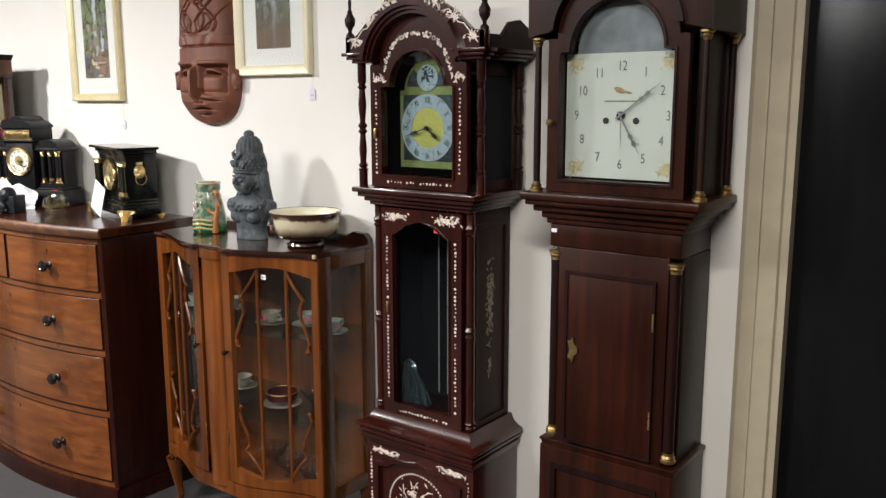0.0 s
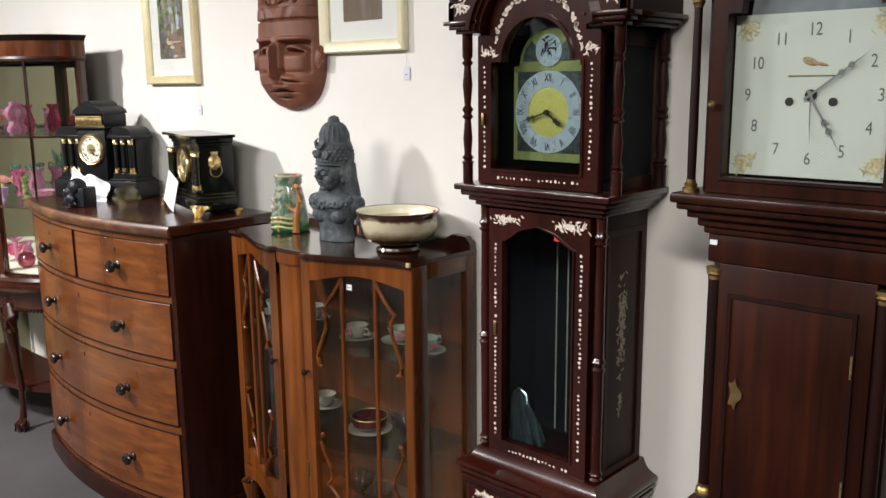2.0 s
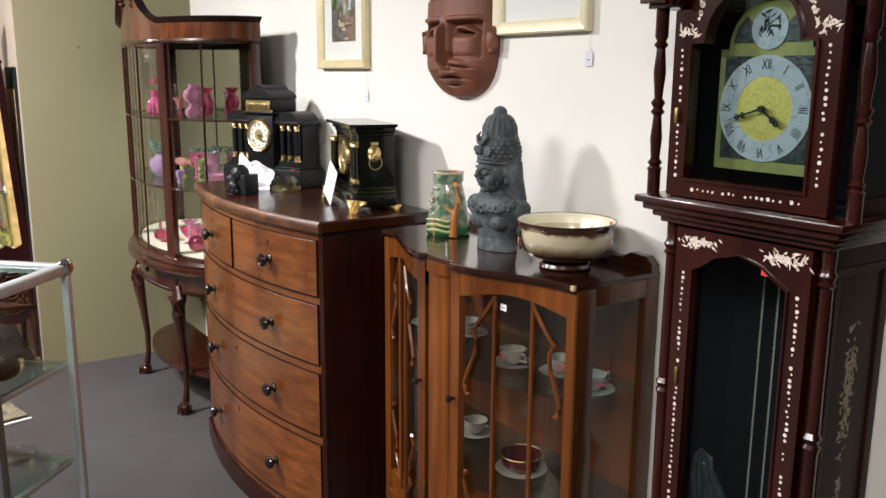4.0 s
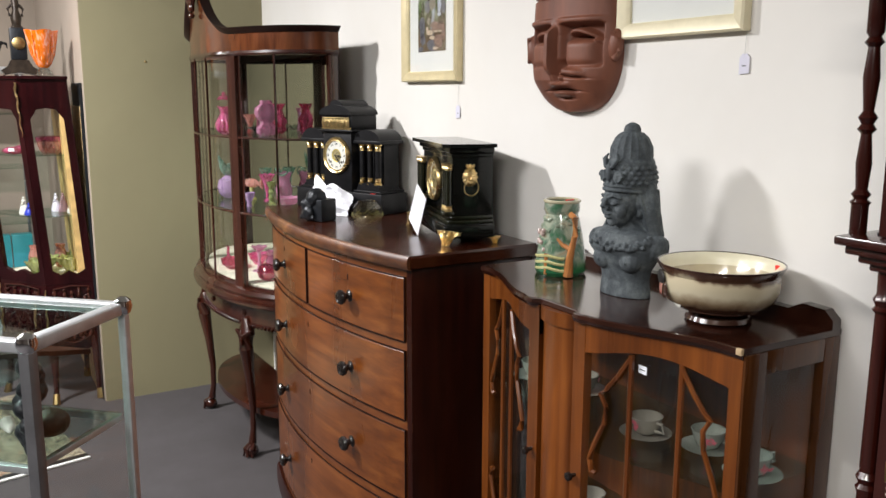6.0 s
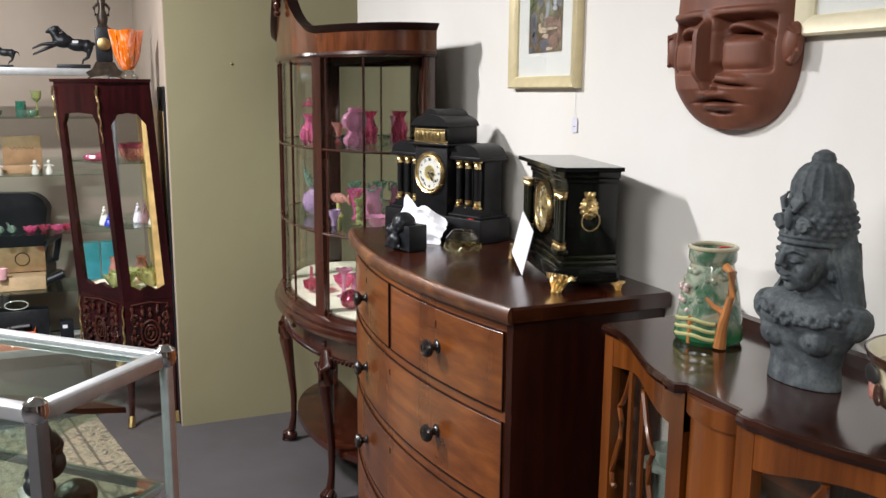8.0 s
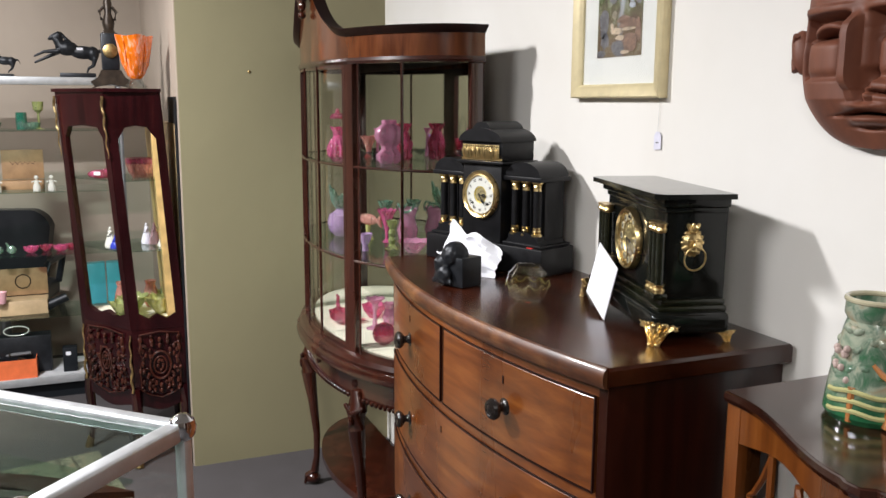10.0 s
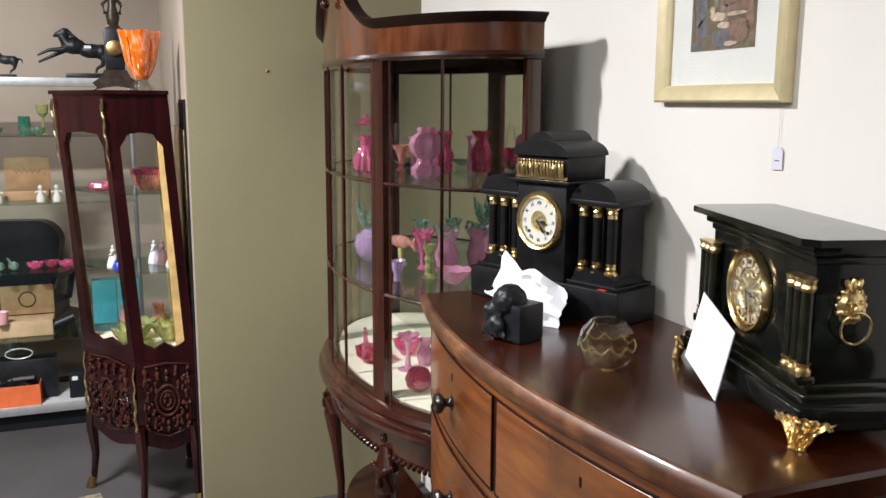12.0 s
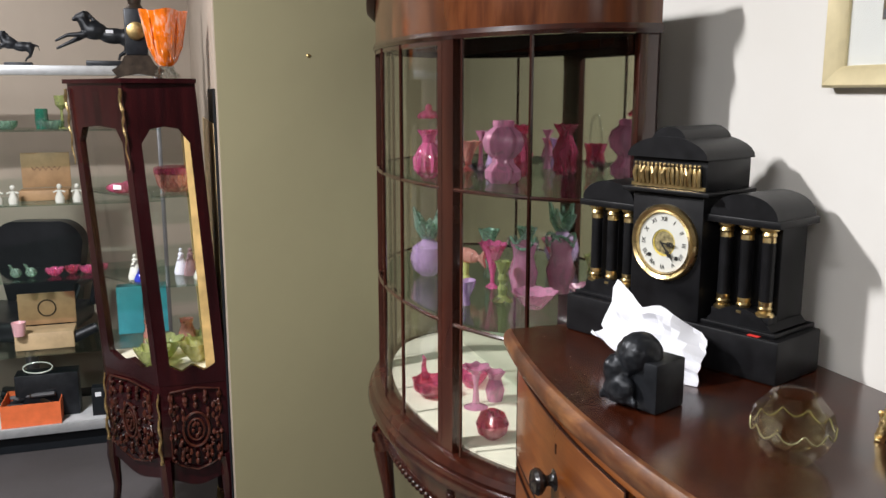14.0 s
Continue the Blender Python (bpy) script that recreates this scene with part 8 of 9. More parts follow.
# ---- the next room ----
def red_vitrine():
    t = thing("corner_display_cabinet", "red lacquered French-style glazed cabinet with gilt mounts and splayed legs", "display cabinet", -6.70, 3.507, 0)
    # plan: front facet (A-B) faces the camera's room, a canted facet runs back from B
    Wd, (cx, cy), dx = 0.217, (-0.29, -0.181), -0.37
    plan = [(0, Wd), (0, 0), (cx, cy), (dx, cy), (dx, Wd)]
    # a box's walls lean in slightly towards the foot
    def facet(nm, p, q, parts):
        """parts: functions of the facet's own frame u along, v out"""
        P, Q = Vector((*p, 0)), Vector((*q, 0))
        ex = (Q - P).normalized()
        ey = Vector((0, 0, 1)).cross(ex)
        m = Matrix(((ex.x, ey.x, 0, P.x), (ex.y, ey.y, 0, P.y), (0, 0, 1, 0), (0, 0, 0, 1)))
        return m, (Q - P).length
    top = 1.601
    part("top", prism(B(), [(0.012, Wd + 0.004), (0.018, 0.0), (0.004, -0.012), (cx * 0.5, cy * 0.5 - 0.012), (cx - 0.004, cy - 0.016), (dx - 0.01, cy - 0.012), (dx - 0.01, Wd + 0.004)], top - 0.014, top, "z"), LOUIS, t, "glossy red lacquered top")
    for (p, q, lab) in (((0, 0), (0, Wd), "front"), ((cx, cy), (0, 0), "canted")):
        m, L = facet("", p, q, None)
        h = L / 2
        # upper frame with shouldered arch opening and wavy bottom rail
        st = 0.036
        O = [(0, 0.60), (L, 0.60), (L, top - 0.014), (0, top - 0.014)]
        wav = [(st + (L - 2 * st) * i / 8, 0.655 + 0.018 * math.cos(2 * math.pi * i / 8 * 2) * 0.6) for i in range(9)]
        arch = [(L - st, 1.40), (L - st - 0.018, 1.425), (L - st - 0.03, 1.445), (h, 1.452), (st + 0.03, 1.445), (st + 0.018, 1.425), (st, 1.40)]
        I = wav + arch
        Oo = [(L * i / 8, 0.60) for i in range(9)] + [(L, 1.40), (L, 1.45), (L, top - 0.014), (h, top - 0.014), (0, top - 0.014), (0, 1.45), (0, 1.40)]
        part("glazed_frame", ringprism(B(), Oo, I, -0.002, 0.020, m=m), LOUIS, t, "red lacquered frame with an arched opening")
        part("pane", prism(B(), [(st - 0.004, 0.635), (L - st + 0.004, 0.635), (L - st + 0.004, 1.455), (st - 0.004, 1.455)], 0.008, 0.010, m=m), PANE, t)
        # bulging lower panel with carving; foot rail dips in the middle
        bm = B()
        rows = []
        for j in range(9):
            z = 0.60 - 0.33 * j / 8
            bulge = -0.014 * math.sin(math.pi * min(1, j / 5.5))
            rows.append([bm.verts.new(m @ Vector((L * i / 10, bulge, z - (0.030 * math.sin(math.pi * i / 10) * math.cos(math.pi * (i / 10 - 0.5)) if j == 8 else 0)))) for i in range(11)])
        for a, b in zip(rows, rows[1:]):
            for i in range(10):
                bm.faces.new((a[i], a[i + 1], b[i + 1], b[i]))
        pn = part("lower_panel", bm, LOUIS, t, "swelling lower panel")
        so = pn.modifiers.new("thickness", "SOLIDIFY")
        so.thickness = 0.014
        bm = B()
        r = random.Random(4)
        edge = [(0.045, 0.580), (0.5, 0.590), (0.955, 0.580), (0.965, 0.50), (0.91, 0.47), (0.965, 0.44), (0.965, 0.34), (0.80, 0.318), (0.5, 0.300), (0.20, 0.318), (0.035, 0.34), (0.035, 0.44), (0.09, 0.47), (0.035, 0.50), (0.045, 0.580)]
        pipe(bm, [m @ Vector((L * (0.10 + 0.80 * u), -0.012, z)) for u, z in edge], 0.0032, 6)
        for R, r0 in ((1.0, 0.0048), (0.62, 0.0036)):
            pipe(bm, [m @ Vector((h + 0.042 * R * math.cos(a), -0.017, 0.445 + 0.060 * R * math.sin(a))) for a in [2 * math.pi * i / 22 for i in range(23)]], r0, 6)
        for i in range(46):
            u, z = r.uniform(0.02, 0.095) * L / 0.25, r.uniform(0.325, 0.570)
            if (u / 0.048) ** 2 + ((z - 0.445) / 0.066) ** 2 < 1:
                continue
            tilt, w = r.uniform(-70, 70), r.uniform(0.005, 0.008)
            for s in (-1, 1):
                blob(bm, tuple(m @ Vector((h + s * u, -0.015, z))), (w, 0.007, w * 2.1), (0, s * tilt, 0), 7)
        for i in range(7):
            a = i * 2.4
            blob(bm, tuple(m @ Vector((h + 0.011 * math.cos(a), -0.018, 0.445 + 0.022 * math.sin(a)))), (0.006, 0.006, 0.008), seg=7)
        for z in (0.555, 0.53, 0.355, 0.332):
            blob(bm, tuple(m @ Vector((h, -0.016, z))), (0.012, 0.008, 0.012), seg=8)
        part("scroll_carving", bm, CARVED, t, "carved scrolls and flowers on the panel", kind="stuff")
    # gilt mounts on the stiles
    for (x, y, a) in ((cx, cy, -30), (0, 0, -60)):
        for z0, z1 in ((1.32, 1.57), (0.33, 0.58)):
            bm = B()
            n = 24
            P = [(0.0035 * math.sin(i * 0.9), -0.008, z0 + (z1 - z0) * i / (n - 1)) for i in range(n)]
            taper = [(i / (n - 1)) if z0 > 1 else (0.35 + 0.65 * math.sin(math.pi * min(1, 0.25 + i / (n - 1)))) for i in range(n)]
            pipe(bm, P, [0.002 + 0.005 * k * (0.75 + 0.25 * math.sin(i * 1.9)) for i, k in enumerate(taper)], 7)
            g = part("gilt_mount", bm, GILT, t, "gilt leaf mount on the corner")
            g.matrix_basis = pose(x + 0.004, y - 0.004, 0, 0, 0, 50)
    # back corner frames, legs, floor, shelves
    part("inner_side", box(B(), dx, -0.004, Wd - 0.050, Wd, 0.28, top - 0.014), plain("gold_silk_lining", (0.62, 0.42, 0.16), 0.55, var=0.25, scale=18, bumpy=0.2), t, "gold silk lining of the far side")
    for x, y in ((dx, cy), (dx, Wd - 0.03)):
        part("rear_post", box(B(), x, x + 0.025, y, y + 0.025, 0.28, top - 0.014, 0.003), LOUIS, t)
    for nm, z, mt in (("floor_board", 0.63, LINEN), ("bottom_board", 0.28, LOUIS)):
        part(nm, prism(B(), [(-0.012, Wd - 0.014), (-0.012, 0.004), (cx + 0.004, cy + 0.012), (dx + 0.01, cy + 0.012), (dx + 0.01, Wd - 0.014)], z, z + 0.008, "z"), mt, t)
    for z in (1.225, 0.93):
        part("shelf", prism(B(), [(-0.014, Wd - 0.014), (-0.014, 0.006), (cx + 0.006, cy + 0.014), (dx + 0.01, cy + 0.014), (dx + 0.01, Wd - 0.014)], z, z + 0.006, "z"), GREEN_PANE, t)
    for (x, y, s) in ((0, 0.01, (1, -0.4)), (0, Wd - 0.012, (1, 0.1)), (cx, cy + 0.01, (-0.5, -1)), (dx + 0.02, Wd - 0.02, (-1, 0))):
        P = [(x - 0.012, y, 0.34), (x + 0.010 * s[0] - 0.006, y + 0.008 * s[1], 0.26), (x - 0.004, y, 0.15), (x + 0.012 * s[0], y + 0.012 * s[1], 0.04), (x + 0.026 * s[0], y + 0.024 * s[1], 0.0)]
        l = part("leg", pipe(B(), P, [0.026, 0.022, 0.015, 0.012, 0.015], 9), LOUIS, t, "outward-curving red leg")
        part("gilt_toe", pipe(B(), [(x + 0.014 * s[0], y + 0.014 * s[1], 0.05), (x + 0.030 * s[0], y + 0.028 * s[1], 0.001)], [0.0155, 0.019], 9), OLD_BRASS, l, "worn brass toe cap")
    # the whole case has sunk a little out of plumb
    def lean(z):
        return 0.0385 - 0.059 * (max(z, 0.64) - 0.64)

    for o in scene.objects:
        p, chain = o, []
        while p is not None and p is not t:
            chain.append(p)
            p = p.parent
        if p is t and o.type == "MESH":
            m = Matrix.Identity(4)
            for c in reversed(chain):
                m = m @ c.matrix_basis
            k = m.inverted()
            for v in o.data.vertices:
                w = m @ v.co
                w.y += lean(w.z)
                v.co = k @ w
    O = Vector((-6.70, 3.507, 0))
    gp = "ornaments in the red cabinet"

    def put(name, label, cat, x, y, z, rz=0):
        return thing(name, label, cat, O.x + x, O.y + y + lean(z), z, rz, gp)
    b = put("glass_dish", "oblong pink pressed glass dish with a lid", "dish", -0.16, 0.13, 1.2315)
    part("dish", open_lathe(B(), [(0.05, 0), (0.065, 0.02), (0.072, 0.06, 1)], seg=32, wave=16, amp=0.05), PEACH, b)
    part("rim_band", lathe(B(), [(0.070, 0.058), (0.076, 0.062), (0.076, 0.078), (0.070, 0.082)], seg=32), CRANBERRY, b, "cranberry upper band")
    b = put("glass_shoe", "cranberry glass slipper with a white label", "glass shoe", -0.13, -0.05, 1.2315, 60)
    bm = B()
    blob(bm, (0, 0, 0.018), (0.055, 0.02, 0.018))
    blob(bm, (0.03, 0, 0.028), (0.026, 0.018, 0.016))
    part("slipper", bm, CRANBERRY, b)
    part("label", box(B(), -0.012, 0.016, -0.023, -0.021, 0.016, 0.030), PAPER, b)
    for i, (x, y, c, h) in enumerate(((-0.16, -0.04, WHITE_CHINA, 0.085), (-0.12, -0.02, plain("cobalt_blue", (0.03, 0.05, 0.45), 0.2, coat=0.5), 0.055), (-0.20, 0.11, TAGP, 0.09), (-0.17, 0.14, plain("rose_white", (0.66, 0.42, 0.48), 0.2, coat=0.5), 0.095), (-0.10, 0.17, WHITE_CHINA, 0.065))):
        b = put("china_figurine", "small glazed china lady figurine in a wide dress" if h > 0.07 else "small squat glazed china ornament", "figurine", x, y, 0.9365)
        bm = B()
        lathe(bm, [(0.024, 0), (0.025, 0.01), (0.015, h * 0.5), (0.008, h * 0.62), (0.011, h * 0.78), (0.004, h * 0.86)], seg=14, wave=5, amp=0.05)
        blob(bm, (0, 0, h * 0.92), (0.0065, 0.0065, 0.008), seg=8)
        for s in (-1, 1):
            pipe(bm, [(s * 0.008, 0, h * 0.76), (s * 0.016, -0.006, h * 0.62), (s * 0.008, -0.012, h * 0.55)], 0.003, 6)
        part("figurine", bm, c, b)
    for i, (x, y, r, mt) in enumerate(((-0.13, 0.13, 0.055, LEMON), (-0.10, -0.02, 0.05, UV_GREEN), (-0.20, 0.02, 0.055, UV_GREEN), (-0.22, 0.16, 0.05, LEMON))):
        b = put("glass_bowl", "ruffled yellow-green glass bowl", "bowl", x, y, 0.639)
        part("bowl", open_lathe(B(), [(r * 0.4, 0), (r * 0.7, 0.02), (r * 1.0, 0.05, 1), (r * 1.15, 0.07, 1)], seg=36, wave=7, amp=0.14), mt, b)
    for i, (x, y, mt) in enumerate(((-0.26, 0.10, PEACH), (-0.26, 0.17, UV_GREEN), (-0.27, -0.02, PEACH))):
        b = put("glass_vase", "small squat coloured glass vase", "vase", x, y, 0.639)
        part("body", open_lathe(B(), [(0.02, 0), (0.034, 0.03), (0.03, 0.07), (0.02, 0.10), (0.026, 0.12)], seg=20), mt, b)
    # on top of it
    b = thing("orange_glass_vase", "tall orange ribbed glass vase on a clear twisted foot", "vase", -6.83, 3.625, 1.6015)
    part("vase_body", open_lathe(B(), [(0.020, 0.040), (0.034, 0.055), (0.050, 0.10, 1), (0.060, 0.16, 1), (0.070, 0.215, 1)], seg=48, wave=4, amp=0.10), ORANGE_GLASS, b, "flared orange glass cup")
    bm = B()
    for i in range(16):
        a = 2 * math.pi * i / 16
        pipe(bm, [(0.034 * math.cos(a), 0.034 * math.sin(a), 0.058), (0.052 * math.cos(a), 0.052 * math.sin(a), 0.11), (0.062 * math.cos(a), 0.062 * math.sin(a), 0.19)], 0.0025, 5)
    part("ribs", bm, ORANGE_GLASS, b, "raised orange ribs")
    for i in range(8):
        bm = B()
        a = 2 * math.pi * i / 8
        pipe(bm, [(0.018 * math.cos(a), 0.018 * math.sin(a), 0.042), (0.026 * math.cos(a + 0.5), 0.026 * math.sin(a + 0.5), 0.022), (0.040 * math.cos(a + 1), 0.040 * math.sin(a + 1), 0.004)], 0.008, 7)
        part("twisted_foot", bm, CLEAR_CRYSTAL, b, "clear twisted glass foot")
    b = thing("figure_clock", "dark bronze clock case on a scrolled base", "ornament clock", -7.02, 3.535, 1.6015, 90)
    part("scroll_base", prism(B(), [(-0.085, 0), (-0.07, 0.012), (-0.085, 0.03), (-0.055, 0.05), (-0.04, 0.08), (0.04, 0.08), (0.055, 0.05), (0.085, 0.03), (0.07, 0.012), (0.085, 0), (0.05, 0.012), (0, 0.02), (-0.05, 0.012)], -0.045, 0.045), DARK_BROWN, b)
    part("case", box(B(), -0.036, 0.036, -0.036, 0.036, 0.08, 0.235, 0.006), BRONZE, b)
    part("dial_disc", lathe(B(), [(0.030, 0), (0.030, 0.006), (0.024, 0.010), (0.0005, 0.010)], m=pose(0, -0.036, 0.16, 90, 0, 0), seg=20), OLD_BRASS, b)
    bm = B()
    lathe(bm, [(0.030, 0.235), (0.02, 0.25), (0.026, 0.28), (0.014, 0.32), (0.018, 0.36), (0.008, 0.40)], seg=12)
    for s in (-1, 1):
        pipe(bm, [(s * 0.016, 0, 0.345), (s * 0.034, 0.0, 0.325), (s * 0.026, -0.01, 0.29)], 0.007, 7)
    part("finial_figure", bm, DARK_BROWN, b, "dark cast ornament on top")


red_vitrine()
# Black sheet added where the red cabinet shadows the pier's end.
tagged(part("dark_board", box(B(), -6.99, -6.635, PY - 0.009, PY - 0.0055, 0, 1.57), BLACK_IN, None, "thin black sheet in place of the shadow beside the red cabinet"), category="board")


def shelf_unit():
    t = thing("glass_shelving", "tall glass shelving unit with metal rails, filled with small antiques", "shelving", -7.75, 3.60, 0)
    # x runs back into the room (negative), y along the unit (negative)
    L, D = 1.7, 0.34
    for x in (-0.02, -D):
        for y in (-0.02, -L):
            part("post", box(B(), x, x + 0.018, y, y + 0.018, 0, 1.665, 0.002), ALU_DARK, t, "thin grey metal post")
    part("top_rail", box(B(), -0.012, 0.010, -L, 0, 1.628, 1.668, 0.004), ALU, t, "aluminium front rail")
    part("top_panel", box(B(), -D, -0.012, -L, 0, 1.655, 1.668, 0.002), ALU, t)
    for z in (1.405, 1.095, 0.770, 0.445):
        part("shelf", box(B(), -D, 0, -L, -0.004, z - 0.006, z), GREEN_PANE, t, "greenish glass shelf")
    part("bottom_shelf", box(B(), -D, 0.0, -L, 0, 0.095, 0.125, 0.003), plain("white_shelf", (0.55, 0.56, 0.58), 0.4), t, "white bottom shelf")
    part("bottom_rail", box(B(), 0.0, 0.010, -L, 0, 0.085, 0.128, 0.002), ALU, t)
    part("plinth", box(B(), -D, -0.03, -L, 0, 0.0, 0.085), BLACK_IN, t)
    gp = "goods on the shelving"

    def put(name, label, cat, x, y, z, rz=0):
        return thing(name, label, cat, -7.75 + x, y, z, rz, gp)
    # horse
    def beast(x, y, z, k, label, name):
        b = put(name, label, "sculpture", x, y, z, 0)
        part("base", box(B(), -0.035 * k, 0.035 * k, -0.085 * k, 0.085 * k, 0, 0.022 * k, 0.003), BRONZE, b, "rectangular dark base")
        bm = B()
        q = lambda u, v, w=0: (w * k, u * k, v * k)
        blob(bm, q(0.03, 0.125), (0.030 * k, 0.062 * k, 0.034 * k), (0, 0, 0))
        blob(bm, q(-0.045, 0.145), (0.032 * k, 0.055 * k, 0.038 * k))
        blob(bm, q(0.075, 0.12), (0.030 * k, 0.032 * k, 0.038 * k))
        pipe(bm, [q(-0.07, 0.15), q(-0.09, 0.19), q(-0.085, 0.215)], [0.028 * k, 0.022 * k, 0.016 * k], 9)
        pipe(bm, [q(-0.075, 0.215), q(-0.11, 0.20), q(-0.128, 0.185)], [0.016 * k, 0.013 * k, 0.008 * k], 8)
        for w in (-0.015, 0.015):
            pipe(bm, [q(-0.08, 0.13, w), q(-0.15, 0.11 + w, w), q(-0.20, 0.085 + w, w)], [0.014 * k, 0.009 * k, 0.006 * k], 7)
            pipe(bm, [q(0.085, 0.10, w), q(0.075, 0.06, w), q(0.05, 0.045, w), q(0.045, 0.024, w)], [0.016 * k, 0.010 * k, 0.007 * k, 0.008 * k], 7)
        pipe(bm, [q(0.105, 0.135), q(0.13, 0.13), q(0.135, 0.10)], [0.010 * k, 0.008 * k, 0.004 * k], 7)
        for i in range(5):
            blob(bm, q(-0.07 + 0.012 * i, 0.215 - 0.012 * i), (0.006 * k, 0.010 * k, 0.012 * k), seg=7)
        sculpt(part("body", bm, BRONZE, b), 0.0045, 2)
        return b
    h = beast(-0.07, 3.40, 1.6685, 1.0, "black bronze leaping horse on a slab base", "horse_sculpture")
    part("label", box(B(), 0.030, 0.032, 0.0, 0.03, 0.135, 0.148), PAPER, h)
    beast(-0.10, 3.05, 1.6685, 0.62, "small dark bronze animal on a slab base", "animal_sculpture")
    # green glasses
    for y, mt, lab in ((3.12, EMERALD, "dark green glass tumbler"), (3.20, UV_GREEN, "pale green stemmed glass goblet"), (3.16, MINT, "mint green glass dish"), (2.98, MINT, "mint green glass dish")):
        b = put("green_glass", lab, "glass", -0.10, y, 1.406)
        prof = [(0.024, 0), (0.027, 0.03), (0.026, 0.085)] if mt is EMERALD else ([(0.028, 0), (0.006, 0.01), (0.006, 0.08), (0.024, 0.10), (0.028, 0.14)] if mt is UV_GREEN else [(0.03, 0), (0.045, 0.015), (0.05, 0.035)])
        part("glass", open_lathe(B(), prof, seg=20), mt, b)
    # box and figurines
    b = put("card_box", "open brown card box with faded script on the lid", "box", -0.20, 3.10, 1.0955)
    part("tray", box(B(), -0.05, 0.06, -0.10, 0.10, 0, 0.045, 0.002), CIGAR_BOX, b)
    part("lid", box(B(), -0.075, -0.068, -0.10, 0.10, 0.045, 0.20, 0.002), CIGAR_BOX, b)
    part("script_line", pipe(B(), [(-0.067, -0.06 + 0.012 * i, 0.13 + 0.008 * (-1) ** i) for i in range(11)], 0.0015, 5), DARK_BROWN, b)
    for y in (2.93, 2.99, 3.17, 3.24):
        b = put("china_figurine", "tiny white china child figurine", "figurine", -0.06, y, 1.0955)
        bm = B()
        lathe(bm, [(0.018, 0), (0.020, 0.02), (0.010, 0.045), (0.012, 0.055)], seg=10)
        blob(bm, (0, 0, 0.068), (0.011, 0.011, 0.012), seg=8)
        for s in (-1, 1):
            pipe(bm, [(0, s * 0.008, 0.05), (0.006, s * 0.024, 0.045)], 0.004, 6)
        part("figurine", bm, WHITE_CHINA, b)
    # pink glass and swans
    for i, (y, mt, r) in enumerate(((3.12, HOT_PINK, 0.035), (3.19, CRANBERRY, 0.030), (3.26, HOT_PINK, 0.036), (3.31, CRANBERRY, 0.028))):
        b = put("pink_glass_dish", "small pink glass dish", "dish", -0.10 - 0.03 * (i % 2), y, 0.7705)
        part("dish", open_lathe(B(), [(r * 0.5, 0), (r, 0.015), (r * 1.1, 0.032, 1)], seg=24, wave=6, amp=0.1), mt, b)
    for y in (2.97, 3.03):
        b = put("bird_figurine", "small green and white china bird", "figurine", -0.08, y, 0.7705)
        bm = B()
        blob(bm, (0, 0, 0.024), (0.014, 0.024, 0.022))
        pipe(bm, [(0, -0.012, 0.035), (0, -0.020, 0.058), (0, -0.028, 0.060)], [0.008, 0.006, 0.003], 7)
        part("bird", bm, MINT, b)
    # wooden boxes
    b = put("wooden_box", "open pale wooden box with a printed lid", "box", -0.16, 3.06, 0.4455)
    part("tray", box(B(), -0.06, 0.08, -0.12, 0.12, 0, 0.075, 0.003), PALE_WOOD, b)
    part("lid", box(B(), -0.085, -0.076, -0.12, 0.12, 0.075, 0.22, 0.002), CIGAR_BOX, b)
    part("lid_print", disc(B(), 0.04, 0, 0.001, seg=24, hole=0.034), DARK_BROWN, b).matrix_basis = pose(-0.075, 0, 0.15, 0, 0, 90)
    b = put("pink_cup", "small pale pink cup", "cup", -0.06, 2.92, 0.5205)
    b.matrix_basis = pose(-7.81, 2.965, 0.521)
    part("cup", open_lathe(B(), [(0.022, 0), (0.030, 0.06)], seg=18), plain("pale_pink", (0.75, 0.42, 0.46), 0.4), b)
    b = put("binoculars", "dark metal instrument lying on the shelf", "instrument", -0.12, 3.215, 0.4455)
    part("barrel", pipe(B(), [(0, -0.05, 0.03), (0, 0.06, 0.075)], [0.028, 0.022], 12), BRONZE, b)
    part("eyepiece", pipe(B(), [(0.0, -0.06, 0.03), (0, -0.09, 0.02)], [0.016, 0.012], 10), PEARL, b)
    for s in (3.415, 3.535):
        b = put("turquoise_box", "turquoise plastic box behind the cabinet", "box", -0.26, s, 0.4455)
        part("case", box(B(), -0.04, 0.04, -0.057, 0.057, 0, 0.225, 0.004), SKY_PLASTIC, b)
    # bottom shelf
    b = put("orange_box", "open orange card box full of small metal parts", "box", -0.11, 2.99, 0.1255)
    bm = B()
    for x0, x1, y0, y1 in ((0.10, 0.104, -0.12, 0.12), (-0.104, -0.10, -0.12, 0.12), (-0.10, 0.10, -0.12, -0.116), (-0.10, 0.10, 0.116, 0.12)):
        box(bm, x0, x1, y0, y1, 0, 0.10)
    box(bm, -0.10, 0.10, -0.12, 0.12, 0, 0.004)
    part("card_tray", bm, ORANGE_CARD, b)
    rnd = random.Random(12)
    for i in range(12):
        part("metal_piece", pipe(B(), [(rnd.uniform(-.07, .07), rnd.uniform(-.1, .1), 0.03 + 0.006 * i), (rnd.uniform(-.07, .07), rnd.uniform(-.1, .1), 0.05 + 0.006 * i)], 0.010, 8), (BRONZE, DARK_BROWN, ALU_DARK)[i % 3], b)
    b = put("black_box", "small upright black box with a white label", "box", -0.08, 3.27, 0.1255)
    part("case", box(B(), -0.03, 0.03, -0.035, 0.035, 0, 0.13, 0.003), BLACK_IN, b)
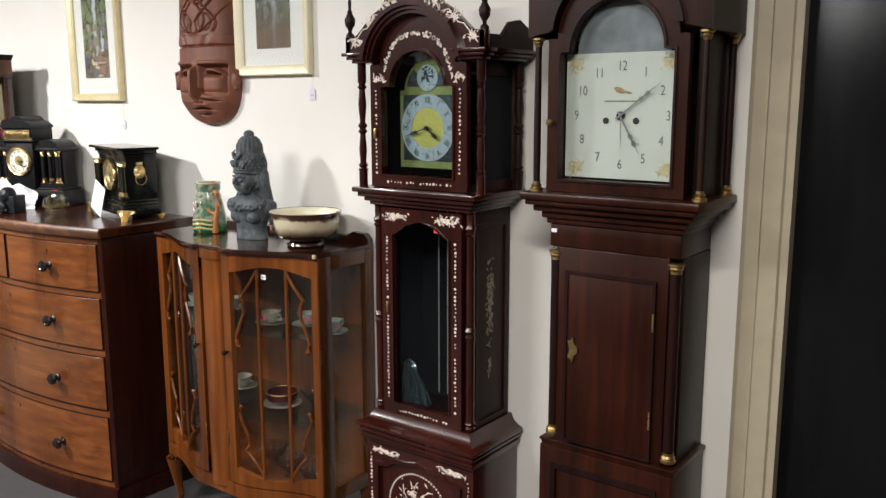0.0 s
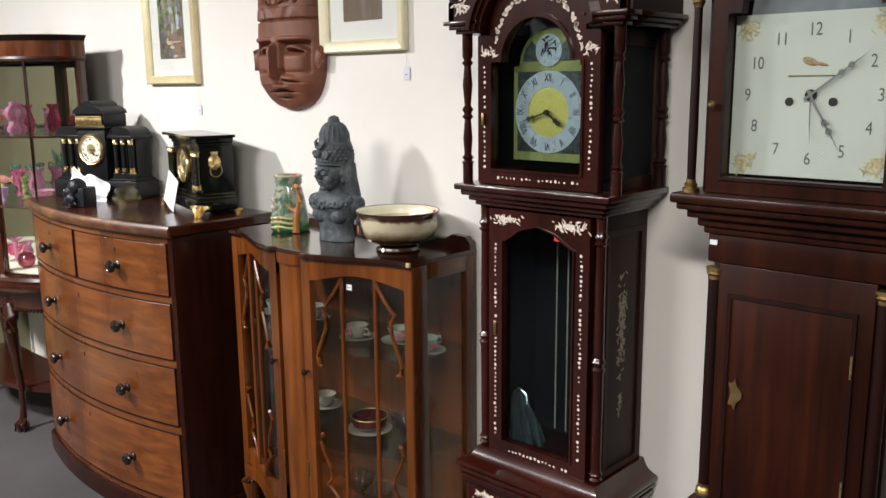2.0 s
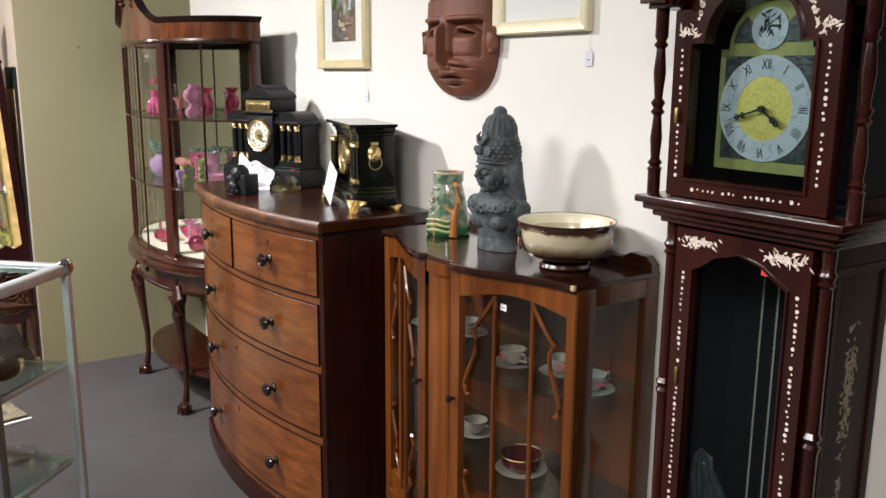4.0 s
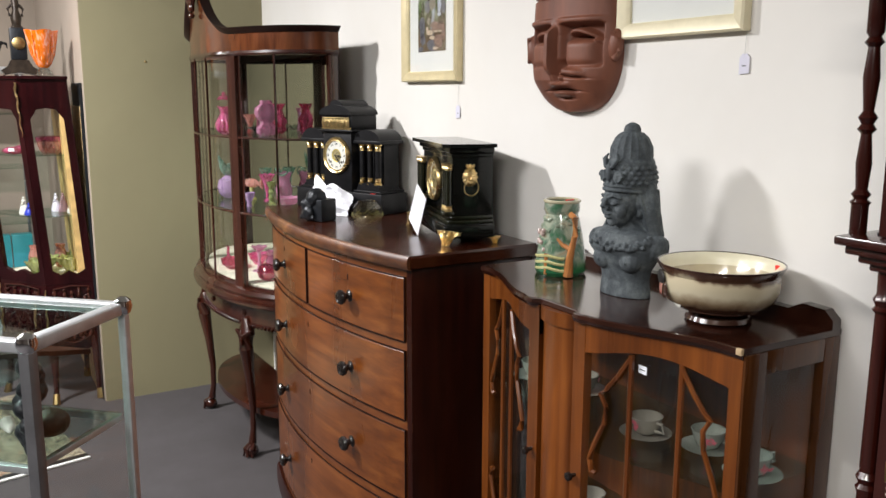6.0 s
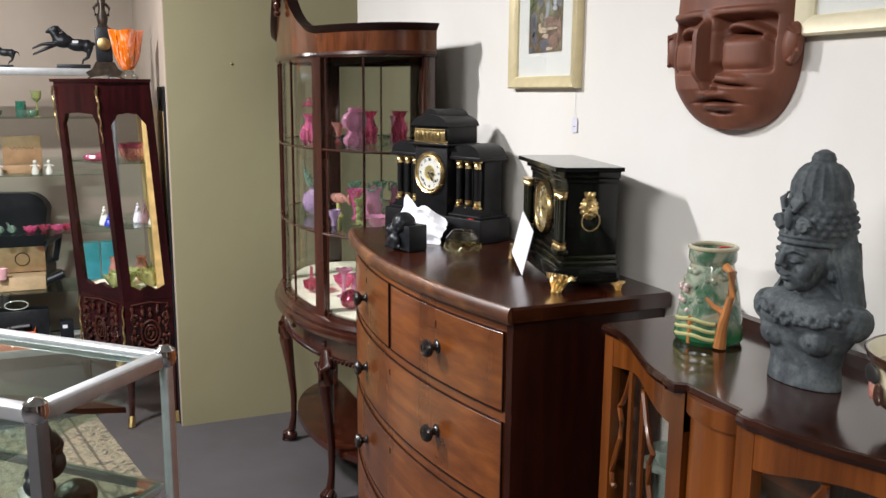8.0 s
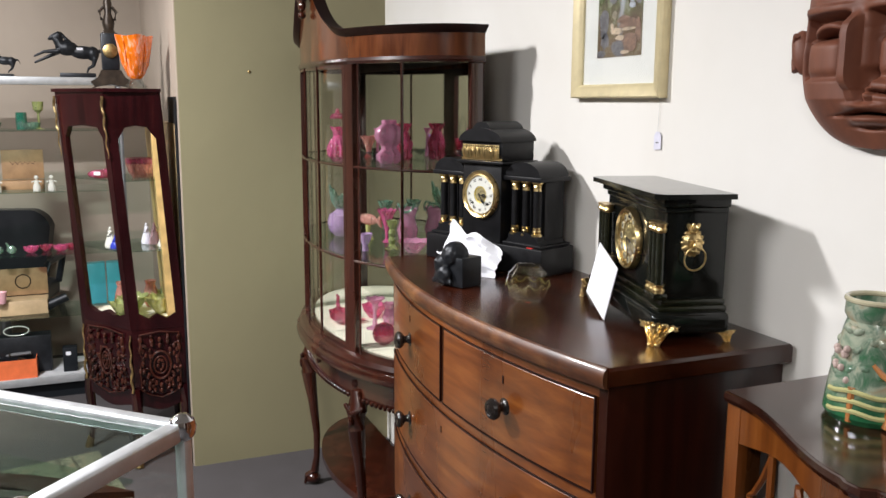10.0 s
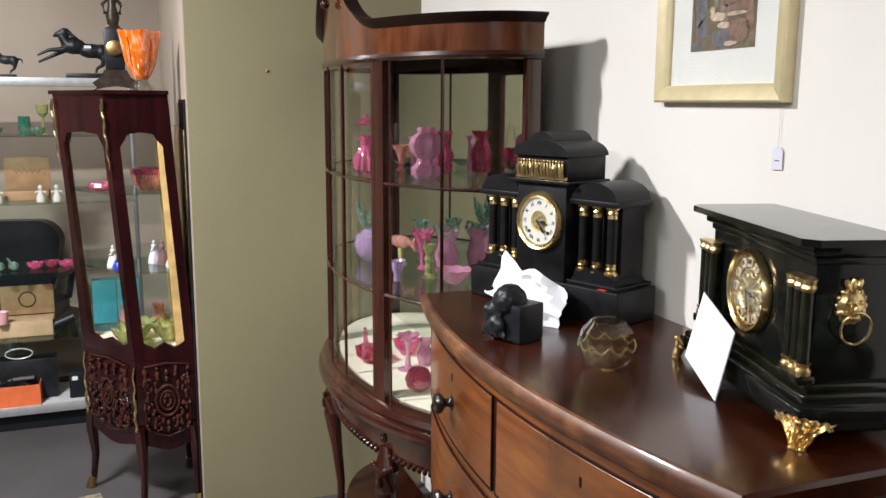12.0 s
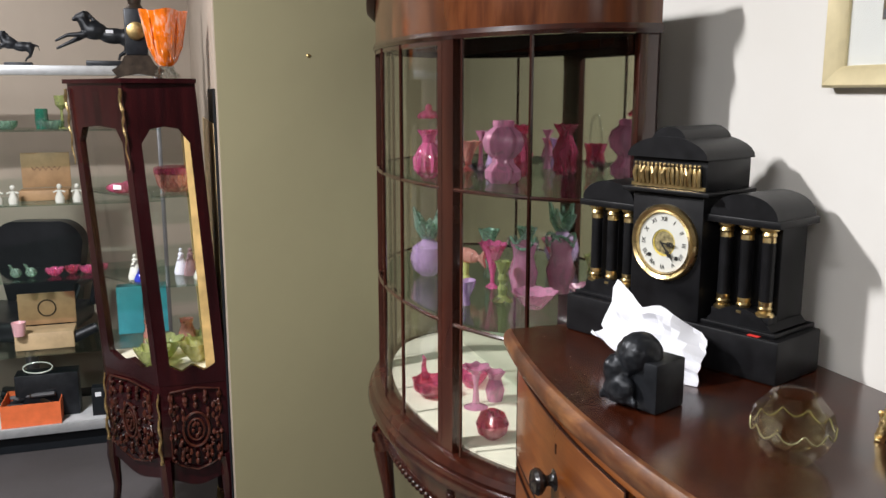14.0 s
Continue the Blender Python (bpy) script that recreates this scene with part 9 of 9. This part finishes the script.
    part("label", box(B(), 0.0305, 0.0315, -0.02, 0.005, 0.09, 0.11), PAPER, b)
    b = put("wire_loop", "loop of white cable on a dark case", "cable", -0.12, 3.03, 0.30)
    b.matrix_basis = pose(-7.90, 3.02, 0.1255)
    part("case", box(B(), -0.05, 0.05, -0.10, 0.16, 0, 0.20, 0.004), BRONZE, b)
    part("loop", pipe(B(), [(0.055, 0.06 * math.cos(a), 0.235 + 0.025 * math.sin(a)) for a in [2 * math.pi * i / 20 for i in range(21)]], 0.003, 6), WHITE_CHINA, b)
    # chair behind
    c = thing("office_chair", "black leather swivel chair with a rounded back", "office chair", -8.32, 2.93, 0, 75)
    bm = B()
    pts = [(-0.17, 0.50), (0.17, 0.50)] + [(x, z) for x, z in arc(0.10, 0.80, 0.125, 10, 80, 7)] + [(x, z) for x, z in arc(-0.10, 0.80, 0.125, 100, 170, 7)]
    prism(bm, pts, 0.18, 0.27)
    bmesh.ops.bevel(bm, geom=[e for e in bm.edges if e.calc_face_angle(0) > 0.9], offset=0.028, segments=4, affect="EDGES")
    part("backrest", bm, LEATHER, c, "padded rounded backrest")
    part("seat", box(B(), -0.25, 0.25, -0.26, 0.22, 0.42, 0.52, 0.03, 3), LEATHER, c)
    for s in (-1, 1):
        part("armrest", pipe(B(), [(s * 0.25, 0.18, 0.50), (s * 0.29, 0.16, 0.66), (s * 0.29, -0.12, 0.66), (s * 0.25, -0.16, 0.46)], 0.018, 8), BRONZE, c)
    part("stem", pipe(B(), [(0, 0, 0.06), (0, 0, 0.43)], 0.03, 12), ALU_DARK, c)
    for i in range(5):
        a = 2 * math.pi * i / 5
        part("foot", pipe(B(), [(0, 0, 0.09), (0.27 * math.cos(a), 0.27 * math.sin(a), 0.055)], [0.025, 0.016], 8), BRONZE, c)
        part("castor", pipe(B(), [(0.27 * math.cos(a) - 0.012, 0.27 * math.sin(a), 0.026), (0.27 * math.cos(a) + 0.012, 0.27 * math.sin(a), 0.026)], 0.026, 12), BRONZE, c)


shelf_unit()


# ---- parts that carry parts: the frame of each becomes the part itself ----
for o in [o for o in scene.objects if o.type == "EMPTY" and o.parent]:
    kids = [k for k in o.children if k.type == "MESH"]
    first = kids[0]
    for k in kids[1:]:
        k.parent = first
    first.parent, first.matrix_basis = o.parent, o.matrix_basis @ first.matrix_basis
    tagged(first, o.get("label", ""))
    plain_name = o.name.split(".")[0]
    bpy.data.objects.remove(o)
    first.name = plain_name
